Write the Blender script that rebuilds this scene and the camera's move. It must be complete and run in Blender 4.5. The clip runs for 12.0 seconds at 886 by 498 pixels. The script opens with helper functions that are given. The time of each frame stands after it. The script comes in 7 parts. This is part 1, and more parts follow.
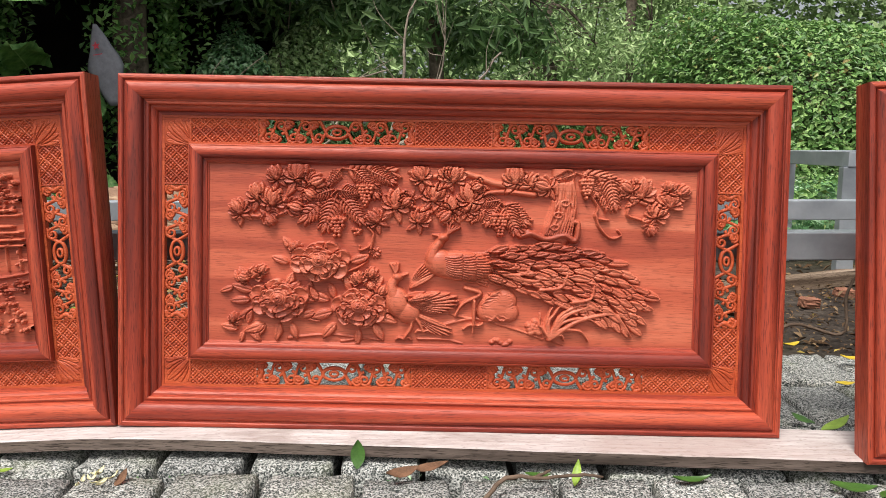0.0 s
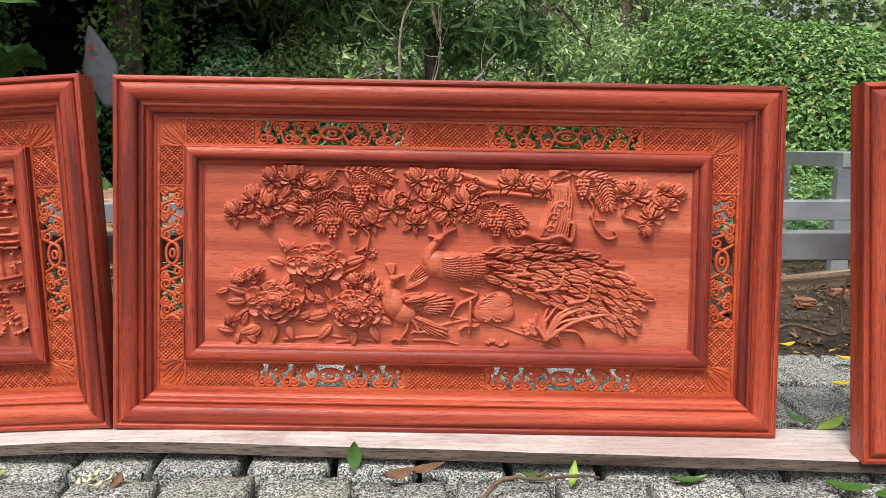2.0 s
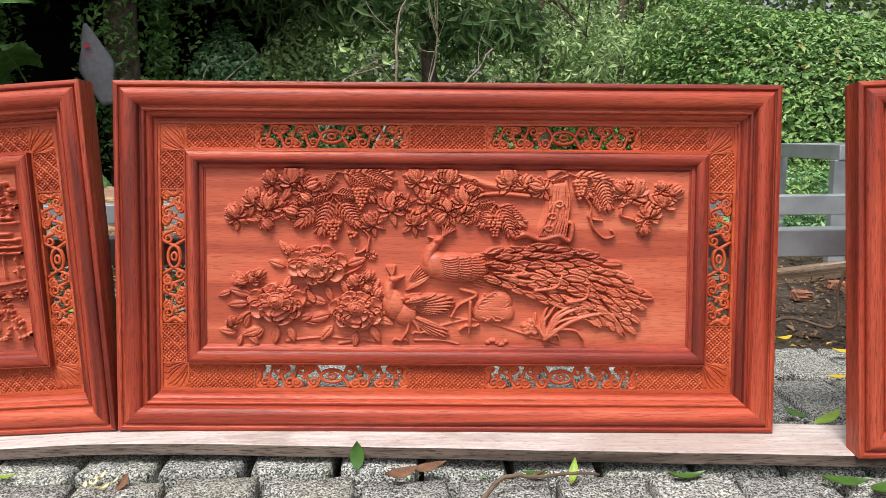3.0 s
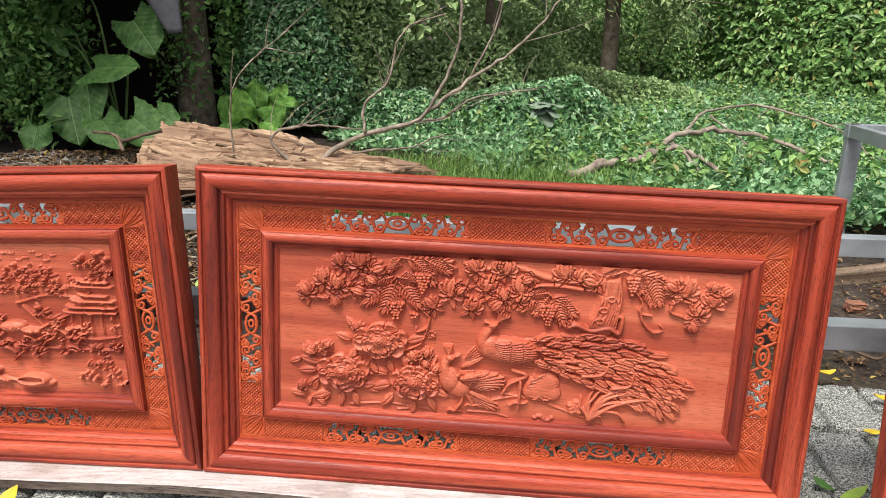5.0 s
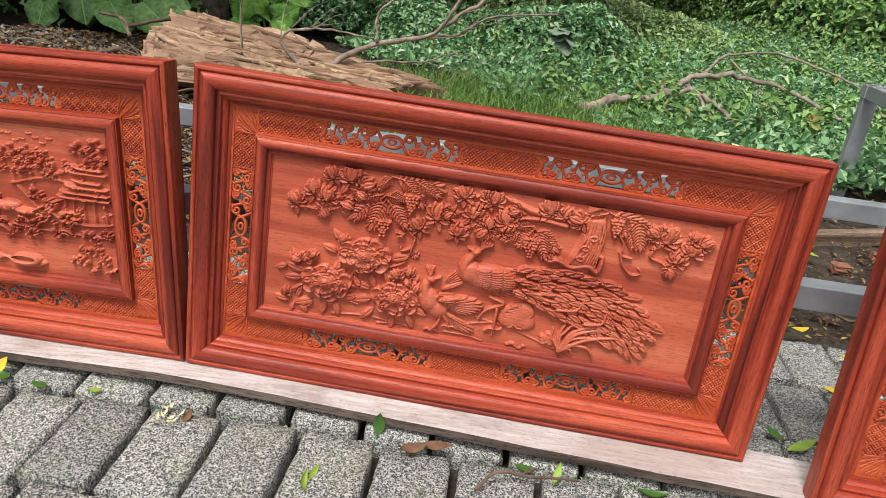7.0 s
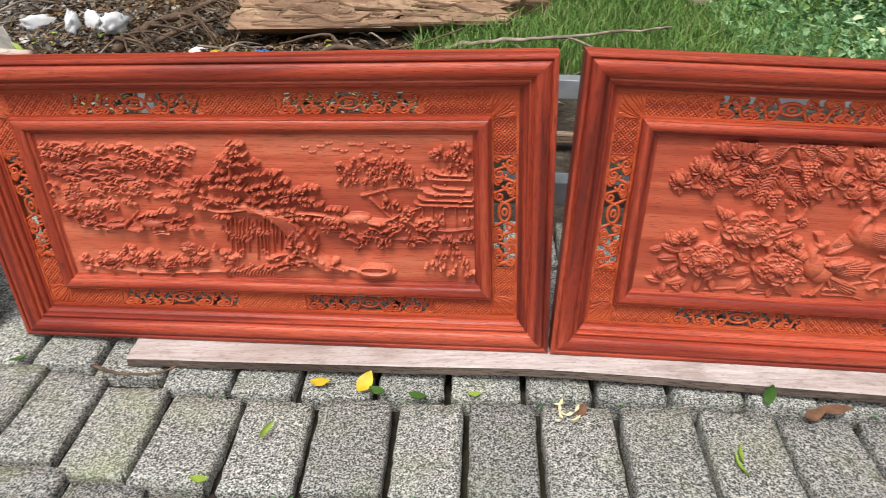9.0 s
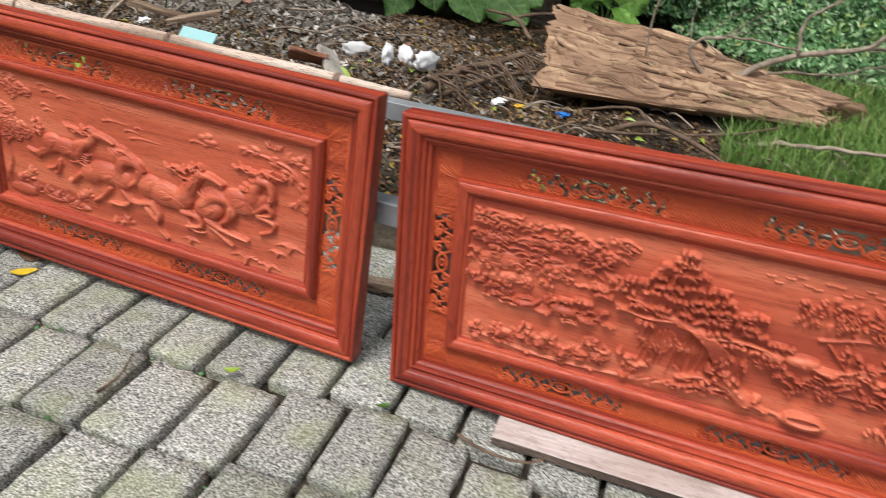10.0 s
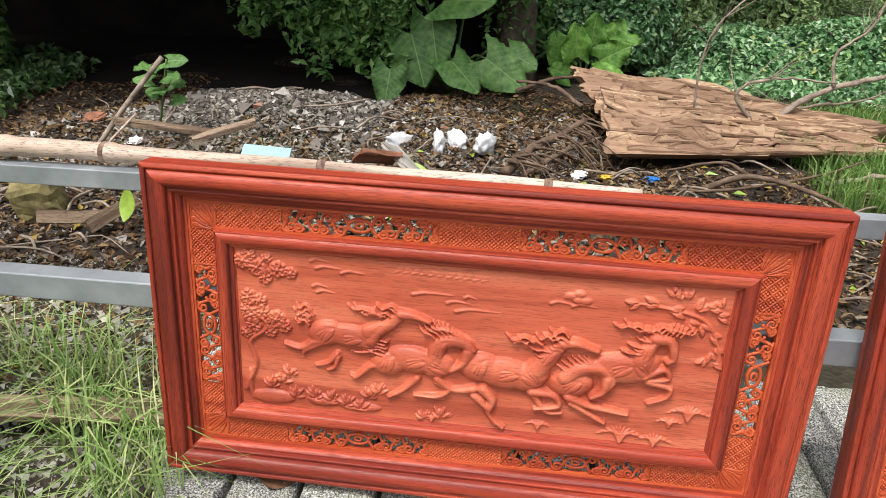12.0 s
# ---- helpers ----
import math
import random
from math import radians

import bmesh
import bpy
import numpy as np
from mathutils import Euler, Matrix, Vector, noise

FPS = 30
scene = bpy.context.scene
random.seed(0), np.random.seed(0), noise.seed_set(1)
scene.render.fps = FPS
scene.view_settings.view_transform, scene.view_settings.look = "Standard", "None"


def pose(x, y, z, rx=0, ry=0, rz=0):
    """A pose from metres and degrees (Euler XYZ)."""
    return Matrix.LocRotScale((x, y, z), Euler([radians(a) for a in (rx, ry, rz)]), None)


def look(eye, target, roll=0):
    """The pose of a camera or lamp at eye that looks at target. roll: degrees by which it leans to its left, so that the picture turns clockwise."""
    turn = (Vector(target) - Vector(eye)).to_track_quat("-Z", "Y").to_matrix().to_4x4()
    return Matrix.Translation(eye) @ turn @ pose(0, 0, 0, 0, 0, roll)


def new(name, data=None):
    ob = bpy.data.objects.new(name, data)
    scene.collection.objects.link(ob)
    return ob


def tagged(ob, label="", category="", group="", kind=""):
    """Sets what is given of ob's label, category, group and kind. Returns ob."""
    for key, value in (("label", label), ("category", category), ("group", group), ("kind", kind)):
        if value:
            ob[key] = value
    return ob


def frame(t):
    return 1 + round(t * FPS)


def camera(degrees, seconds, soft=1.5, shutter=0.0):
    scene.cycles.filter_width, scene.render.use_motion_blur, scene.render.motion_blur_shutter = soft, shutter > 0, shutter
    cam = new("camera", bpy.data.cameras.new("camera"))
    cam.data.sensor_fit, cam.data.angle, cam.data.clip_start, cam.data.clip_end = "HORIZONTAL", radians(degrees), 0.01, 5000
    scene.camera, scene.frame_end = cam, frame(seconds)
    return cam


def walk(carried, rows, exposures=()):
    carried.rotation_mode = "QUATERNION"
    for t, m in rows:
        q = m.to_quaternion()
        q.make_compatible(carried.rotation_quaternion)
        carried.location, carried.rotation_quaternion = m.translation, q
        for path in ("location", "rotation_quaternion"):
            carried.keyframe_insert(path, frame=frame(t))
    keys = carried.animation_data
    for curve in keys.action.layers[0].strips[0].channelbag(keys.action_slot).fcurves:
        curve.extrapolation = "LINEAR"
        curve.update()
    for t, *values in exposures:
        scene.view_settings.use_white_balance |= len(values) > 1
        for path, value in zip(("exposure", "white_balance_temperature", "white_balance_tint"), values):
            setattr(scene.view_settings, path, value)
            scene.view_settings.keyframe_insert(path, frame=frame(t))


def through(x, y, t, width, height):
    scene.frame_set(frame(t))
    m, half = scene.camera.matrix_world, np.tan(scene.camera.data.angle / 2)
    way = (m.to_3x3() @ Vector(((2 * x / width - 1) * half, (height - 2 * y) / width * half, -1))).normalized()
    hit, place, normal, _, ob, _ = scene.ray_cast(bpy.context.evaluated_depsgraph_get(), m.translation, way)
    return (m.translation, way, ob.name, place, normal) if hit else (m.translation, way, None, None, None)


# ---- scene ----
cam = camera(64.1, 12.0, soft=0.65, shutter=0.18)

# the walk: seconds, place, turn
PATH = [
    (0, 0.6185, -1.2931, 0.5931, 81.540, 0.159, -0.262),
    (0.5, 0.6175, -1.2954, 0.5952, 81.754, 0.211, -0.243),
    (1, 0.6187, -1.2954, 0.5959, 81.954, 0.254, -0.356),
    (1.5, 0.6187, -1.2943, 0.5933, 82.057, 0.228, -0.398),
    (2, 0.6184, -1.2925, 0.5919, 81.674, 0.252, -0.608),
    (2.5, 0.6195, -1.2903, 0.5912, 81.025, 0.742, -0.817),
    (2.7, 0.6179, -1.3028, 0.5991, 81.052, 0.904, -0.956),
    (4.3, 0.6136, -1.2632, 0.7006, 80.162, -1.077, 2.598),
    (4.5, 0.6092, -1.2520, 0.7992, 77.610, -1.222, 3.397),
    (5, 0.6045, -1.2910, 1.0108, 72.141, -0.835, 4.006),
    (5.5, 0.5936, -1.2966, 1.0426, 69.080, -0.911, 4.049),
    (6, 0.6099, -1.2793, 1.0266, 66.859, -1.743, 4.615),
    (6.5, 0.6490, -1.2664, 1.0244, 65.571, -3.530, 6.627),
    (7, 0.6336, -1.3046, 1.0292, 65.433, -6.216, 6.241),
    (7.2, 0.5592, -1.3531, 1.0307, 65.678, -7.173, 5.312),
    (8.8, -0.1642, -1.2387, 1.1151, 57.941, -0.004, 0.746),
    (9, -0.1949, -1.2278, 1.1170, 57.476, -0.436, 2.652),
    (9.5, -0.3994, -1.2075, 1.1253, 56.622, -3.923, 12.514),
    (10, -0.7984, -1.1788, 1.1472, 60.110, -5.380, 19.594),
    (10.5, -1.0991, -1.1605, 1.1656, 62.634, -6.726, 27.725),
    (11, -1.4505, -1.0568, 1.2307, 64.674, -3.125, 28.581),
    (11.5, -1.7513, -0.9857, 1.1736, 66.021, 0.867, 14.145),
    (12, -1.9498, -1.0243, 1.1067, 65.408, -1.153, 6.147),
]

walk(cam, [(r[0], pose(*r[1:])) for r in PATH],
     [(0.0, 0.40, 6500, 10), (2.5, 0.39, 6500, 10), (4.5, 0.58, 6500, 10), (5.5, 0.37, 6500, 10), (9.0, 0.20, 6500, 10), (9.5, 0.19, 6500, 10), (10.0, 0.17, 6500, 10), (10.5, 0.27, 6500, 10), (11.0, 0.38, 6500, 10), (12.0, 0.50, 6500, 10)])

# ---- world and light: an overcast sky, a little brighter over the open side ----
world = bpy.data.worlds.new("overcast_sky")
world.use_nodes = True
wn = world.node_tree.nodes
sky = wn.new("ShaderNodeTexSky")
sky.sky_type, sky.sun_disc = "NISHITA", False
sky.sun_elevation, sky.sun_rotation = radians(62), radians(200)
sky.dust_density, sky.air_density = 6.0, 1.0
grey = wn.new("ShaderNodeHueSaturation")
grey.inputs["Saturation"].default_value = 0.30
world.node_tree.links.new(sky.outputs["Color"], grey.inputs["Color"])
world.node_tree.links.new(grey.outputs["Color"], wn["Background"].inputs["Color"])
wn["Background"].inputs["Strength"].default_value = 0.125
scene.world = world
sun = new("sun", bpy.data.lights.new("sun", "SUN"))
sun.data.energy, sun.data.angle, sun.data.color = 2.25, radians(18), (1.0, 0.95, 0.88)
sun.matrix_world = look((-1.6, -3.4, 8.0), (0, 0, 0))

# ---- materials ----


class Nodes:
    """A small writer of node materials."""

    def __init__(self, name, rough=0.6, spec=0.35):
        self.mat = bpy.data.materials.new(name)
        self.mat.use_nodes = True
        self.n, self.l = self.mat.node_tree.nodes, self.mat.node_tree.links
        self.bsdf = self.n["Principled BSDF"]
        self.bsdf.inputs["Roughness"].default_value = rough
        self.bsdf.inputs["Specular IOR Level"].default_value = spec
        self.coord = self.n.new("ShaderNodeTexCoord").outputs["Object"]

    def put(self, socket, value):
        if hasattr(value, "links"):
            self.l.new(value, socket)
        else:
            socket.default_value = value

    def shifted(self):
        info = self.n.new("ShaderNodeObjectInfo").outputs["Random"]
        add = self.n.new("ShaderNodeVectorMath")
        add.operation = "MULTIPLY_ADD"
        self.put(add.inputs[0], info)
        add.inputs[1].default_value = (17.0, 29.0, 11.0)
        self.put(add.inputs[2], self.coord)
        self.coord = add.outputs[0]
        return info

    def island(self):
        return self.n.new("ShaderNodeNewGeometry").outputs["Random Per Island"]

    def scaled(self, sx, sy, sz):
        m = self.n.new("ShaderNodeMapping")
        self.l.new(self.coord, m.inputs["Vector"])
        m.inputs["Scale"].default_value = (sx, sy, sz)
        return m.outputs[0]

    def noise(self, scale, detail=4.0, rough=0.55, distort=0.0, vec=None):
        t = self.n.new("ShaderNodeTexNoise")
        self.l.new(vec or self.coord, t.inputs["Vector"])
        t.inputs["Scale"].default_value, t.inputs["Detail"].default_value = scale, detail
        t.inputs["Roughness"].default_value, t.inputs["Distortion"].default_value = rough, distort
        return t.outputs["Fac"]

    def cells(self, scale, vec=None):
        t = self.n.new("ShaderNodeTexVoronoi")
        self.l.new(vec or self.coord, t.inputs["Vector"])
        t.inputs["Scale"].default_value = scale
        return t.outputs["Distance"], t.outputs["Color"]

    def ramp(self, fac, *stops):
        r = self.n.new("ShaderNodeValToRGB")
        self.l.new(fac, r.inputs[0])
        while len(r.color_ramp.elements) < len(stops):
            r.color_ramp.elements.new(0.5)
        for e, (p, c) in zip(r.color_ramp.elements, stops):
            e.position, e.color = p, (*c, 1) if len(c) == 3 else c
        return r.outputs[0]

    def mix(self, fac, a, b, mode="MIX"):
        m = self.n.new("ShaderNodeMix")
        m.data_type, m.blend_type = "RGBA", mode
        self.put(m.inputs["Factor"], fac)
        self.put(m.inputs["A"], a if hasattr(a, "links") else (*a, 1))
        self.put(m.inputs["B"], b if hasattr(b, "links") else (*b, 1))
        return m.outputs["Result"]

    def math(self, op, a, b):
        m = self.n.new("ShaderNodeMath")
        m.operation = op
        self.put(m.inputs[0], a)
        self.put(m.inputs[1], b)
        return m.outputs[0]

    def done(self, colour, bump=None, strength=0.3, distance=0.002, rough=None):
        self.put(self.bsdf.inputs["Base Color"], colour if hasattr(colour, "links") else (*colour, 1))
        if rough is not None:
            self.put(self.bsdf.inputs["Roughness"], rough)
        if bump is not None:
            b = self.n.new("ShaderNodeBump")
            b.inputs["Strength"].default_value, b.inputs["Distance"].default_value = strength, distance
            self.l.new(bump, b.inputs["Height"])
            self.l.new(b.outputs[0], self.bsdf.inputs["Normal"])
        return self.mat


def grainy_wood(name, axis, dark, mid, light, rough=0.45, spec=0.4, streak=1.0, stretch=18.0):
    """Wood with its grain along one axis (0, 1, 2): streaks, broad colour bands and pores."""
    w = Nodes(name, rough, spec)
    w.shifted()
    s = [stretch] * 3
    s[axis] = 0.7
    long = w.scaled(*s)
    fine = w.noise(13.0, 5, 0.65, 0.3, long)
    band = w.noise(1.3, 3, 0.5, 0.8, long)
    patch = w.noise(2.5, 3, 0.5)
    s2 = [stretch * 34] * 3
    s2[axis] = 34.0
    pores = w.noise(1.0, 2, 0.6, 0.0, w.scaled(*s2))
    c = w.ramp(band, (0.38, dark), (0.50, mid), (0.62, light))
    c = w.mix(w.ramp(fine, (0.38, (0.6 * streak,) * 3), (0.54, (0, 0, 0))), c, dark)
    c = w.mix(w.ramp(patch, (0.50, (0, 0, 0)), (0.75, (0.35, 0.35, 0.35))), c, mid)
    c = w.mix(w.ramp(pores, (0.36, (0.85 * streak,) * 3), (0.46, (0, 0, 0))), c, [v * 0.35 for v in dark])
    return w.done(c, w.math("ADD", fine, pores), 0.35, 0.0012, w.ramp(pores, (0.35, (rough + 0.2,) * 3), (0.55, (rough,) * 3)))


FRAME_H = grainy_wood("frame_wood_along_x", 0, (0.20, 0.023, 0.013), (0.40, 0.054, 0.024), (0.52, 0.096, 0.045), 0.42, 0.42, 0.6)
FRAME_V = grainy_wood("frame_wood_along_z", 2, (0.13, 0.017, 0.010), (0.34, 0.044, 0.020), (0.47, 0.080, 0.037), 0.42, 0.42, 0.7)
BAND_H = grainy_wood("band_wood_along_x", 0, (0.34, 0.046, 0.014), (0.46, 0.074, 0.022), (0.55, 0.104, 0.034), 0.46, 0.4, 0.35)
RELIEF = grainy_wood("carved_wood", 0, (0.36, 0.066, 0.034), (0.52, 0.112, 0.056), (0.62, 0.17, 0.092), 0.44, 0.42, 0.5, 14.0)


def plank_wood(name, axis, dark, mid, light, rough=0.8):
    return grainy_wood(name, axis, dark, mid, light, rough, 0.2, 0.9, 14.0)


# plank sides: dark stain, with the shade of the front face in the colour
PLANK_EDGE = plank_wood("shaded_stained_plank_edge", 0, (0.05, 0.038, 0.03), (0.12, 0.09, 0.075), (0.2, 0.155, 0.13))


def pale_plank():
    w = Nodes("pale_sawn_plank", 0.85, 0.2)
    grain = w.noise(5.0, 5, 0.65, 0.3, w.scaled(2.0, 22, 22))
    broad = w.noise(1.5, 4, 0.6, 0.4)
    blot = w.noise(9.0, 5, 0.7, 0.6, w.scaled(0.55, 1, 1))
    fleck = w.noise(120.0, 3, 0.65, 0.2, w.scaled(0.5, 1.6, 1.6))
    c = w.ramp(grain, (0.34, (0.40, 0.335, 0.32)), (0.5, (0.52, 0.46, 0.445)), (0.68, (0.62, 0.57, 0.56)))
    c = w.mix(w.ramp(broad, (0.46, (0, 0, 0)), (0.62, (0.55, 0.55, 0.55))), c, (0.34, 0.25, 0.22))
    c = w.mix(w.ramp(blot, (0.54, (0, 0, 0)), (0.66, (0.6, 0.6, 0.6))), c, (0.30, 0.24, 0.215))
    c = w.mix(w.ramp(fleck, (0.56, (0, 0, 0)), (0.66, (0.5, 0.5, 0.5))), c, (0.22, 0.175, 0.155))
    return w.done(c, w.math("ADD", grain, fleck), 0.4, 0.002)


PLANK = pale_plank()
OLD_BOARD = plank_wood("weathered_board", 0, (0.12, 0.08, 0.055), (0.26, 0.19, 0.13), (0.36, 0.27, 0.2))
BAMBOO = grainy_wood("dry_bamboo", 0, (0.33, 0.24, 0.185), (0.54, 0.42, 0.34), (0.65, 0.54, 0.46), 0.6, 0.28, 0.75, 9.0)

KNOT = plank_wood("bamboo_knot", 1, (0.14, 0.09, 0.07), (0.32, 0.22, 0.17), (0.46, 0.34, 0.28))


def rotten_wood():
    w = Nodes("split_rotten_wood", 0.9, 0.15)
    long = w.scaled(0.5, 7, 7)
    a = w.noise(2.4, 7, 0.7, 0.2, long)
    fine = w.noise(16.0, 4, 0.65, 0.2, w.scaled(0.5, 8, 8))
    b = w.noise(2.6, 5, 0.65, 0.6)
    c = w.ramp(a, (0.34, (0.05, 0.03, 0.02)), (0.41, (0.20, 0.12, 0.075)), (0.49, (0.40, 0.26, 0.165)), (0.60, (0.66, 0.49, 0.32)))
    c = w.mix(w.ramp(b, (0.43, (0, 0, 0)), (0.56, (0.8, 0.8, 0.8))), c, (0.235, 0.145, 0.098))
    c = w.mix(0.42, c, w.ramp(w.island(), (0.0, (0.10, 0.06, 0.04)), (0.3, (0.22, 0.13, 0.085)), (0.65, (0.34, 0.22, 0.15)), (1.0, (0.62, 0.46, 0.30))))
    c = w.mix(w.ramp(fine, (0.34, (0.7, 0.7, 0.7)), (0.42, (0, 0, 0))), c, (0.07, 0.045, 0.03))
    return w.done(c, fine, 0.5, 0.006)


ROTTEN = rotten_wood()


def bark(name, dark, light):
    w = Nodes(name, 0.9, 0.15)
    a = w.noise(14.0, 5, 0.6, 0.4)
    return w.done(w.ramp(a, (0.3, dark), (0.7, light)), a, 0.7, 0.02)


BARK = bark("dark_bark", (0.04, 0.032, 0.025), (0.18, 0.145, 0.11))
TWIG = bark("dead_twig", (0.13, 0.10, 0.08), (0.40, 0.335, 0.27))
ROOT = bark("dead_root", (0.06, 0.04, 0.03), (0.20, 0.14, 0.10))


def stone_block(name="speckled_paving_stone", moss=0.24, tone=1.0):
    w = Nodes(name, 0.92, 0.2)
    rnd = w.shifted()
    dist, _ = w.cells(165.0)
    grit = w.noise(270.0, 2, 0.6)
    mid = w.noise(125.0, 4, 0.7)
    broad = w.noise(7.0, 4, 0.6)
    c = w.ramp(mid, (0.36, (0.11, 0.112, 0.105)), (0.5, (0.38, 0.378, 0.36)), (0.64, (0.66, 0.655, 0.63)))
    c = w.mix(w.ramp(grit, (0.43, (0.95, 0.95, 0.95)), (0.50, (0, 0, 0))), c, (0.04, 0.05, 0.047))
    c = w.mix(w.ramp(grit, (0.58, (0, 0, 0)), (0.66, (0.8, 0.8, 0.8))), c, (0.70, 0.69, 0.66))
    c = w.mix(w.ramp(broad, (0.50 - 0.2 * (moss - 0.24), (0, 0, 0)), (0.68, (moss,) * 3)), c, (0.25 * tone, 0.275 * tone, 0.13 * tone))
    c = w.mix(1.0, c, (tone * 1.08, tone * 1.09, tone * 1.10), "MULTIPLY")
    c = w.mix(0.55, c, w.ramp(rnd, (0.0, (0.62, 0.62, 0.62)), (0.5, (0.95, 0.95, 0.9)), (1.0, (1.25, 1.25, 1.22))), "MULTIPLY")
    return w.done(c, w.math("ADD", grit, mid), 0.9, 0.006)


STONE = stone_block()
MOSSY_STONE = stone_block("mossy_paving_stone", 0.42, 1.12)


def earth():
    w = Nodes("earth_with_litter", 0.95, 0.15)
    a = w.noise(9.0, 6, 0.65)
    b = w.noise(0.7, 3, 0.5)
    dist, col = w.cells(38.0)
    c = w.ramp(a, (0.3, (0.02, 0.016, 0.013)), (0.55, (0.06, 0.047, 0.038)), (0.75, (0.12, 0.10, 0.08)))
    c = w.mix(w.ramp(b, (0.5, (0, 0, 0)), (0.7, (0.6, 0.6, 0.6))), c, (0.045, 0.05, 0.022))
    return w.done(c, w.math("ADD", a, dist), 0.8, 0.02)


EARTH = earth()


def rubble():
    w = Nodes("broken_rubble", 0.95, 0.15)
    r = w.island()
    a = w.noise(40.0, 4, 0.6)
    c = w.ramp(r, (0.0, (0.08, 0.07, 0.06)), (0.5, (0.20, 0.18, 0.155)), (0.85, (0.36, 0.335, 0.30)), (0.985, (0.58, 0.56, 0.53)), (1.0, (0.33, 0.13, 0.08)))
    c = w.mix(0.6, c, w.ramp(a, (0.3, (0.5, 0.5, 0.5)), (0.7, (1.1, 1.1, 1.1))), "MULTIPLY")
    return w.done(c, a, 0.6, 0.01)


RUBBLE = rubble()


def gravel():
    w = Nodes("pale_gravel", 0.95, 0.15)
    a = w.noise(60.0, 3, 0.6)
    c = w.ramp(w.island(), (0.0, (0.16, 0.145, 0.12)), (0.5, (0.32, 0.30, 0.26)), (1.0, (0.52, 0.50, 0.46)))
    return w.done(c, a, 0.5, 0.004)


GRAVEL = gravel()


def foliage(name, dark, mid, light, odd=None, rough=0.5, spec=0.35, through=0.25):
    w = Nodes(name, rough, spec)
    r = w.island()
    stops = [(0.0, dark), (0.5, mid), (0.95, light)] + ([(1.0, odd)] if odd else [])
    c = w.ramp(r, *stops)
    c = w.mix(0.5, c, w.ramp(w.noise(2.2, 3), (0.3, (0.6, 0.62, 0.55)), (0.7, (1.15, 1.15, 1.05))), "MULTIPLY")
    mat = w.done(c)
    if through:
        tr = w.n.new("ShaderNodeBsdfTranslucent")
        w.l.new(c, tr.inputs["Color"])
        m = w.n.new("ShaderNodeMixShader")
        m.inputs[0].default_value = through
        w.l.new(w.bsdf.outputs[0], m.inputs[1])
        w.l.new(tr.outputs[0], m.inputs[2])
        w.l.new(m.outputs[0], w.n["Material Output"].inputs["Surface"])
    return mat


MEADOW = foliage("ground_cover_leaf", (0.055, 0.15, 0.055), (0.17, 0.36, 0.155), (0.38, 0.58, 0.33), (0.38, 0.42, 0.13), 0.36, 0.6, 0.2)
VINE = foliage("climbing_leaf", (0.06, 0.15, 0.038), (0.18, 0.34, 0.10), (0.35, 0.52, 0.19), (0.30, 0.22, 0.07), 0.42, 0.45, 0.18)
TREE_LEAF = foliage("tree_leaf", (0.03, 0.07, 0.024), (0.065, 0.14, 0.045), (0.14, 0.25, 0.085), None, 0.42, 0.5, 0.35)
PALE_LEAF = foliage("pale_tree_leaf", (0.13, 0.22, 0.075), (0.27, 0.40, 0.16), (0.45, 0.58, 0.29), None, 0.5, 0.4, 0.15)
DROOP_LEAF = foliage("drooping_tree_leaf", (0.07, 0.14, 0.05), (0.16, 0.28, 0.11), (0.31, 0.45, 0.20), None, 0.38, 0.5, 0.25)
GRASS = foliage("grass_blade", (0.08, 0.17, 0.035), (0.17, 0.32, 0.075), (0.29, 0.43, 0.14), (0.55, 0.48, 0.28), 0.5, 0.35, 0.35)
LONG_GRASS = foliage("long_grass_blade", (0.13, 0.24, 0.06), (0.31, 0.47, 0.15), (0.55, 0.60, 0.30), (0.72, 0.66, 0.45), 0.55, 0.3, 0.3)
LITTER = foliage("dry_leaf", (0.06, 0.035, 0.02), (0.15, 0.09, 0.05), (0.28, 0.19, 0.11), (0.42, 0.33, 0.06), 0.8, 0.15, 0.0)


def plain(name, colour, rough=0.6, spec=0.3, vary=0.25, scale=12.0, bump=0.2):
    w = Nodes(name, rough, spec)
    a = w.noise(scale, 5, 0.6)
    b = w.noise(scale * 9, 3, 0.6)
    lo = [v * (1 - vary) for v in colour]
    hi = [min(1.0, v * (1 + vary)) for v in colour]
    return w.done(w.ramp(w.math("ADD", w.math("MULTIPLY", a, 0.7), w.math("MULTIPLY", b, 0.3)), (0.35, lo), (0.65, hi)), b, bump, 0.002)


def steel():
    w = Nodes("galvanised_steel", 0.42, 0.5)
    a = w.noise(6.0, 5, 0.65)
    b = w.noise(70.0, 3, 0.6, 0.0, w.scaled(0.25, 1, 1))
    w.bsdf.inputs["Metallic"].default_value = 0.45
    c = w.ramp(a, (0.3, (0.25, 0.275, 0.30)), (0.55, (0.36, 0.39, 0.42)), (0.75, (0.47, 0.50, 0.53)))
    return w.done(c, b, 0.1, 0.001, w.ramp(a, (0.3, (0.33,) * 3), (0.7, (0.55,) * 3)))


STEEL = steel()


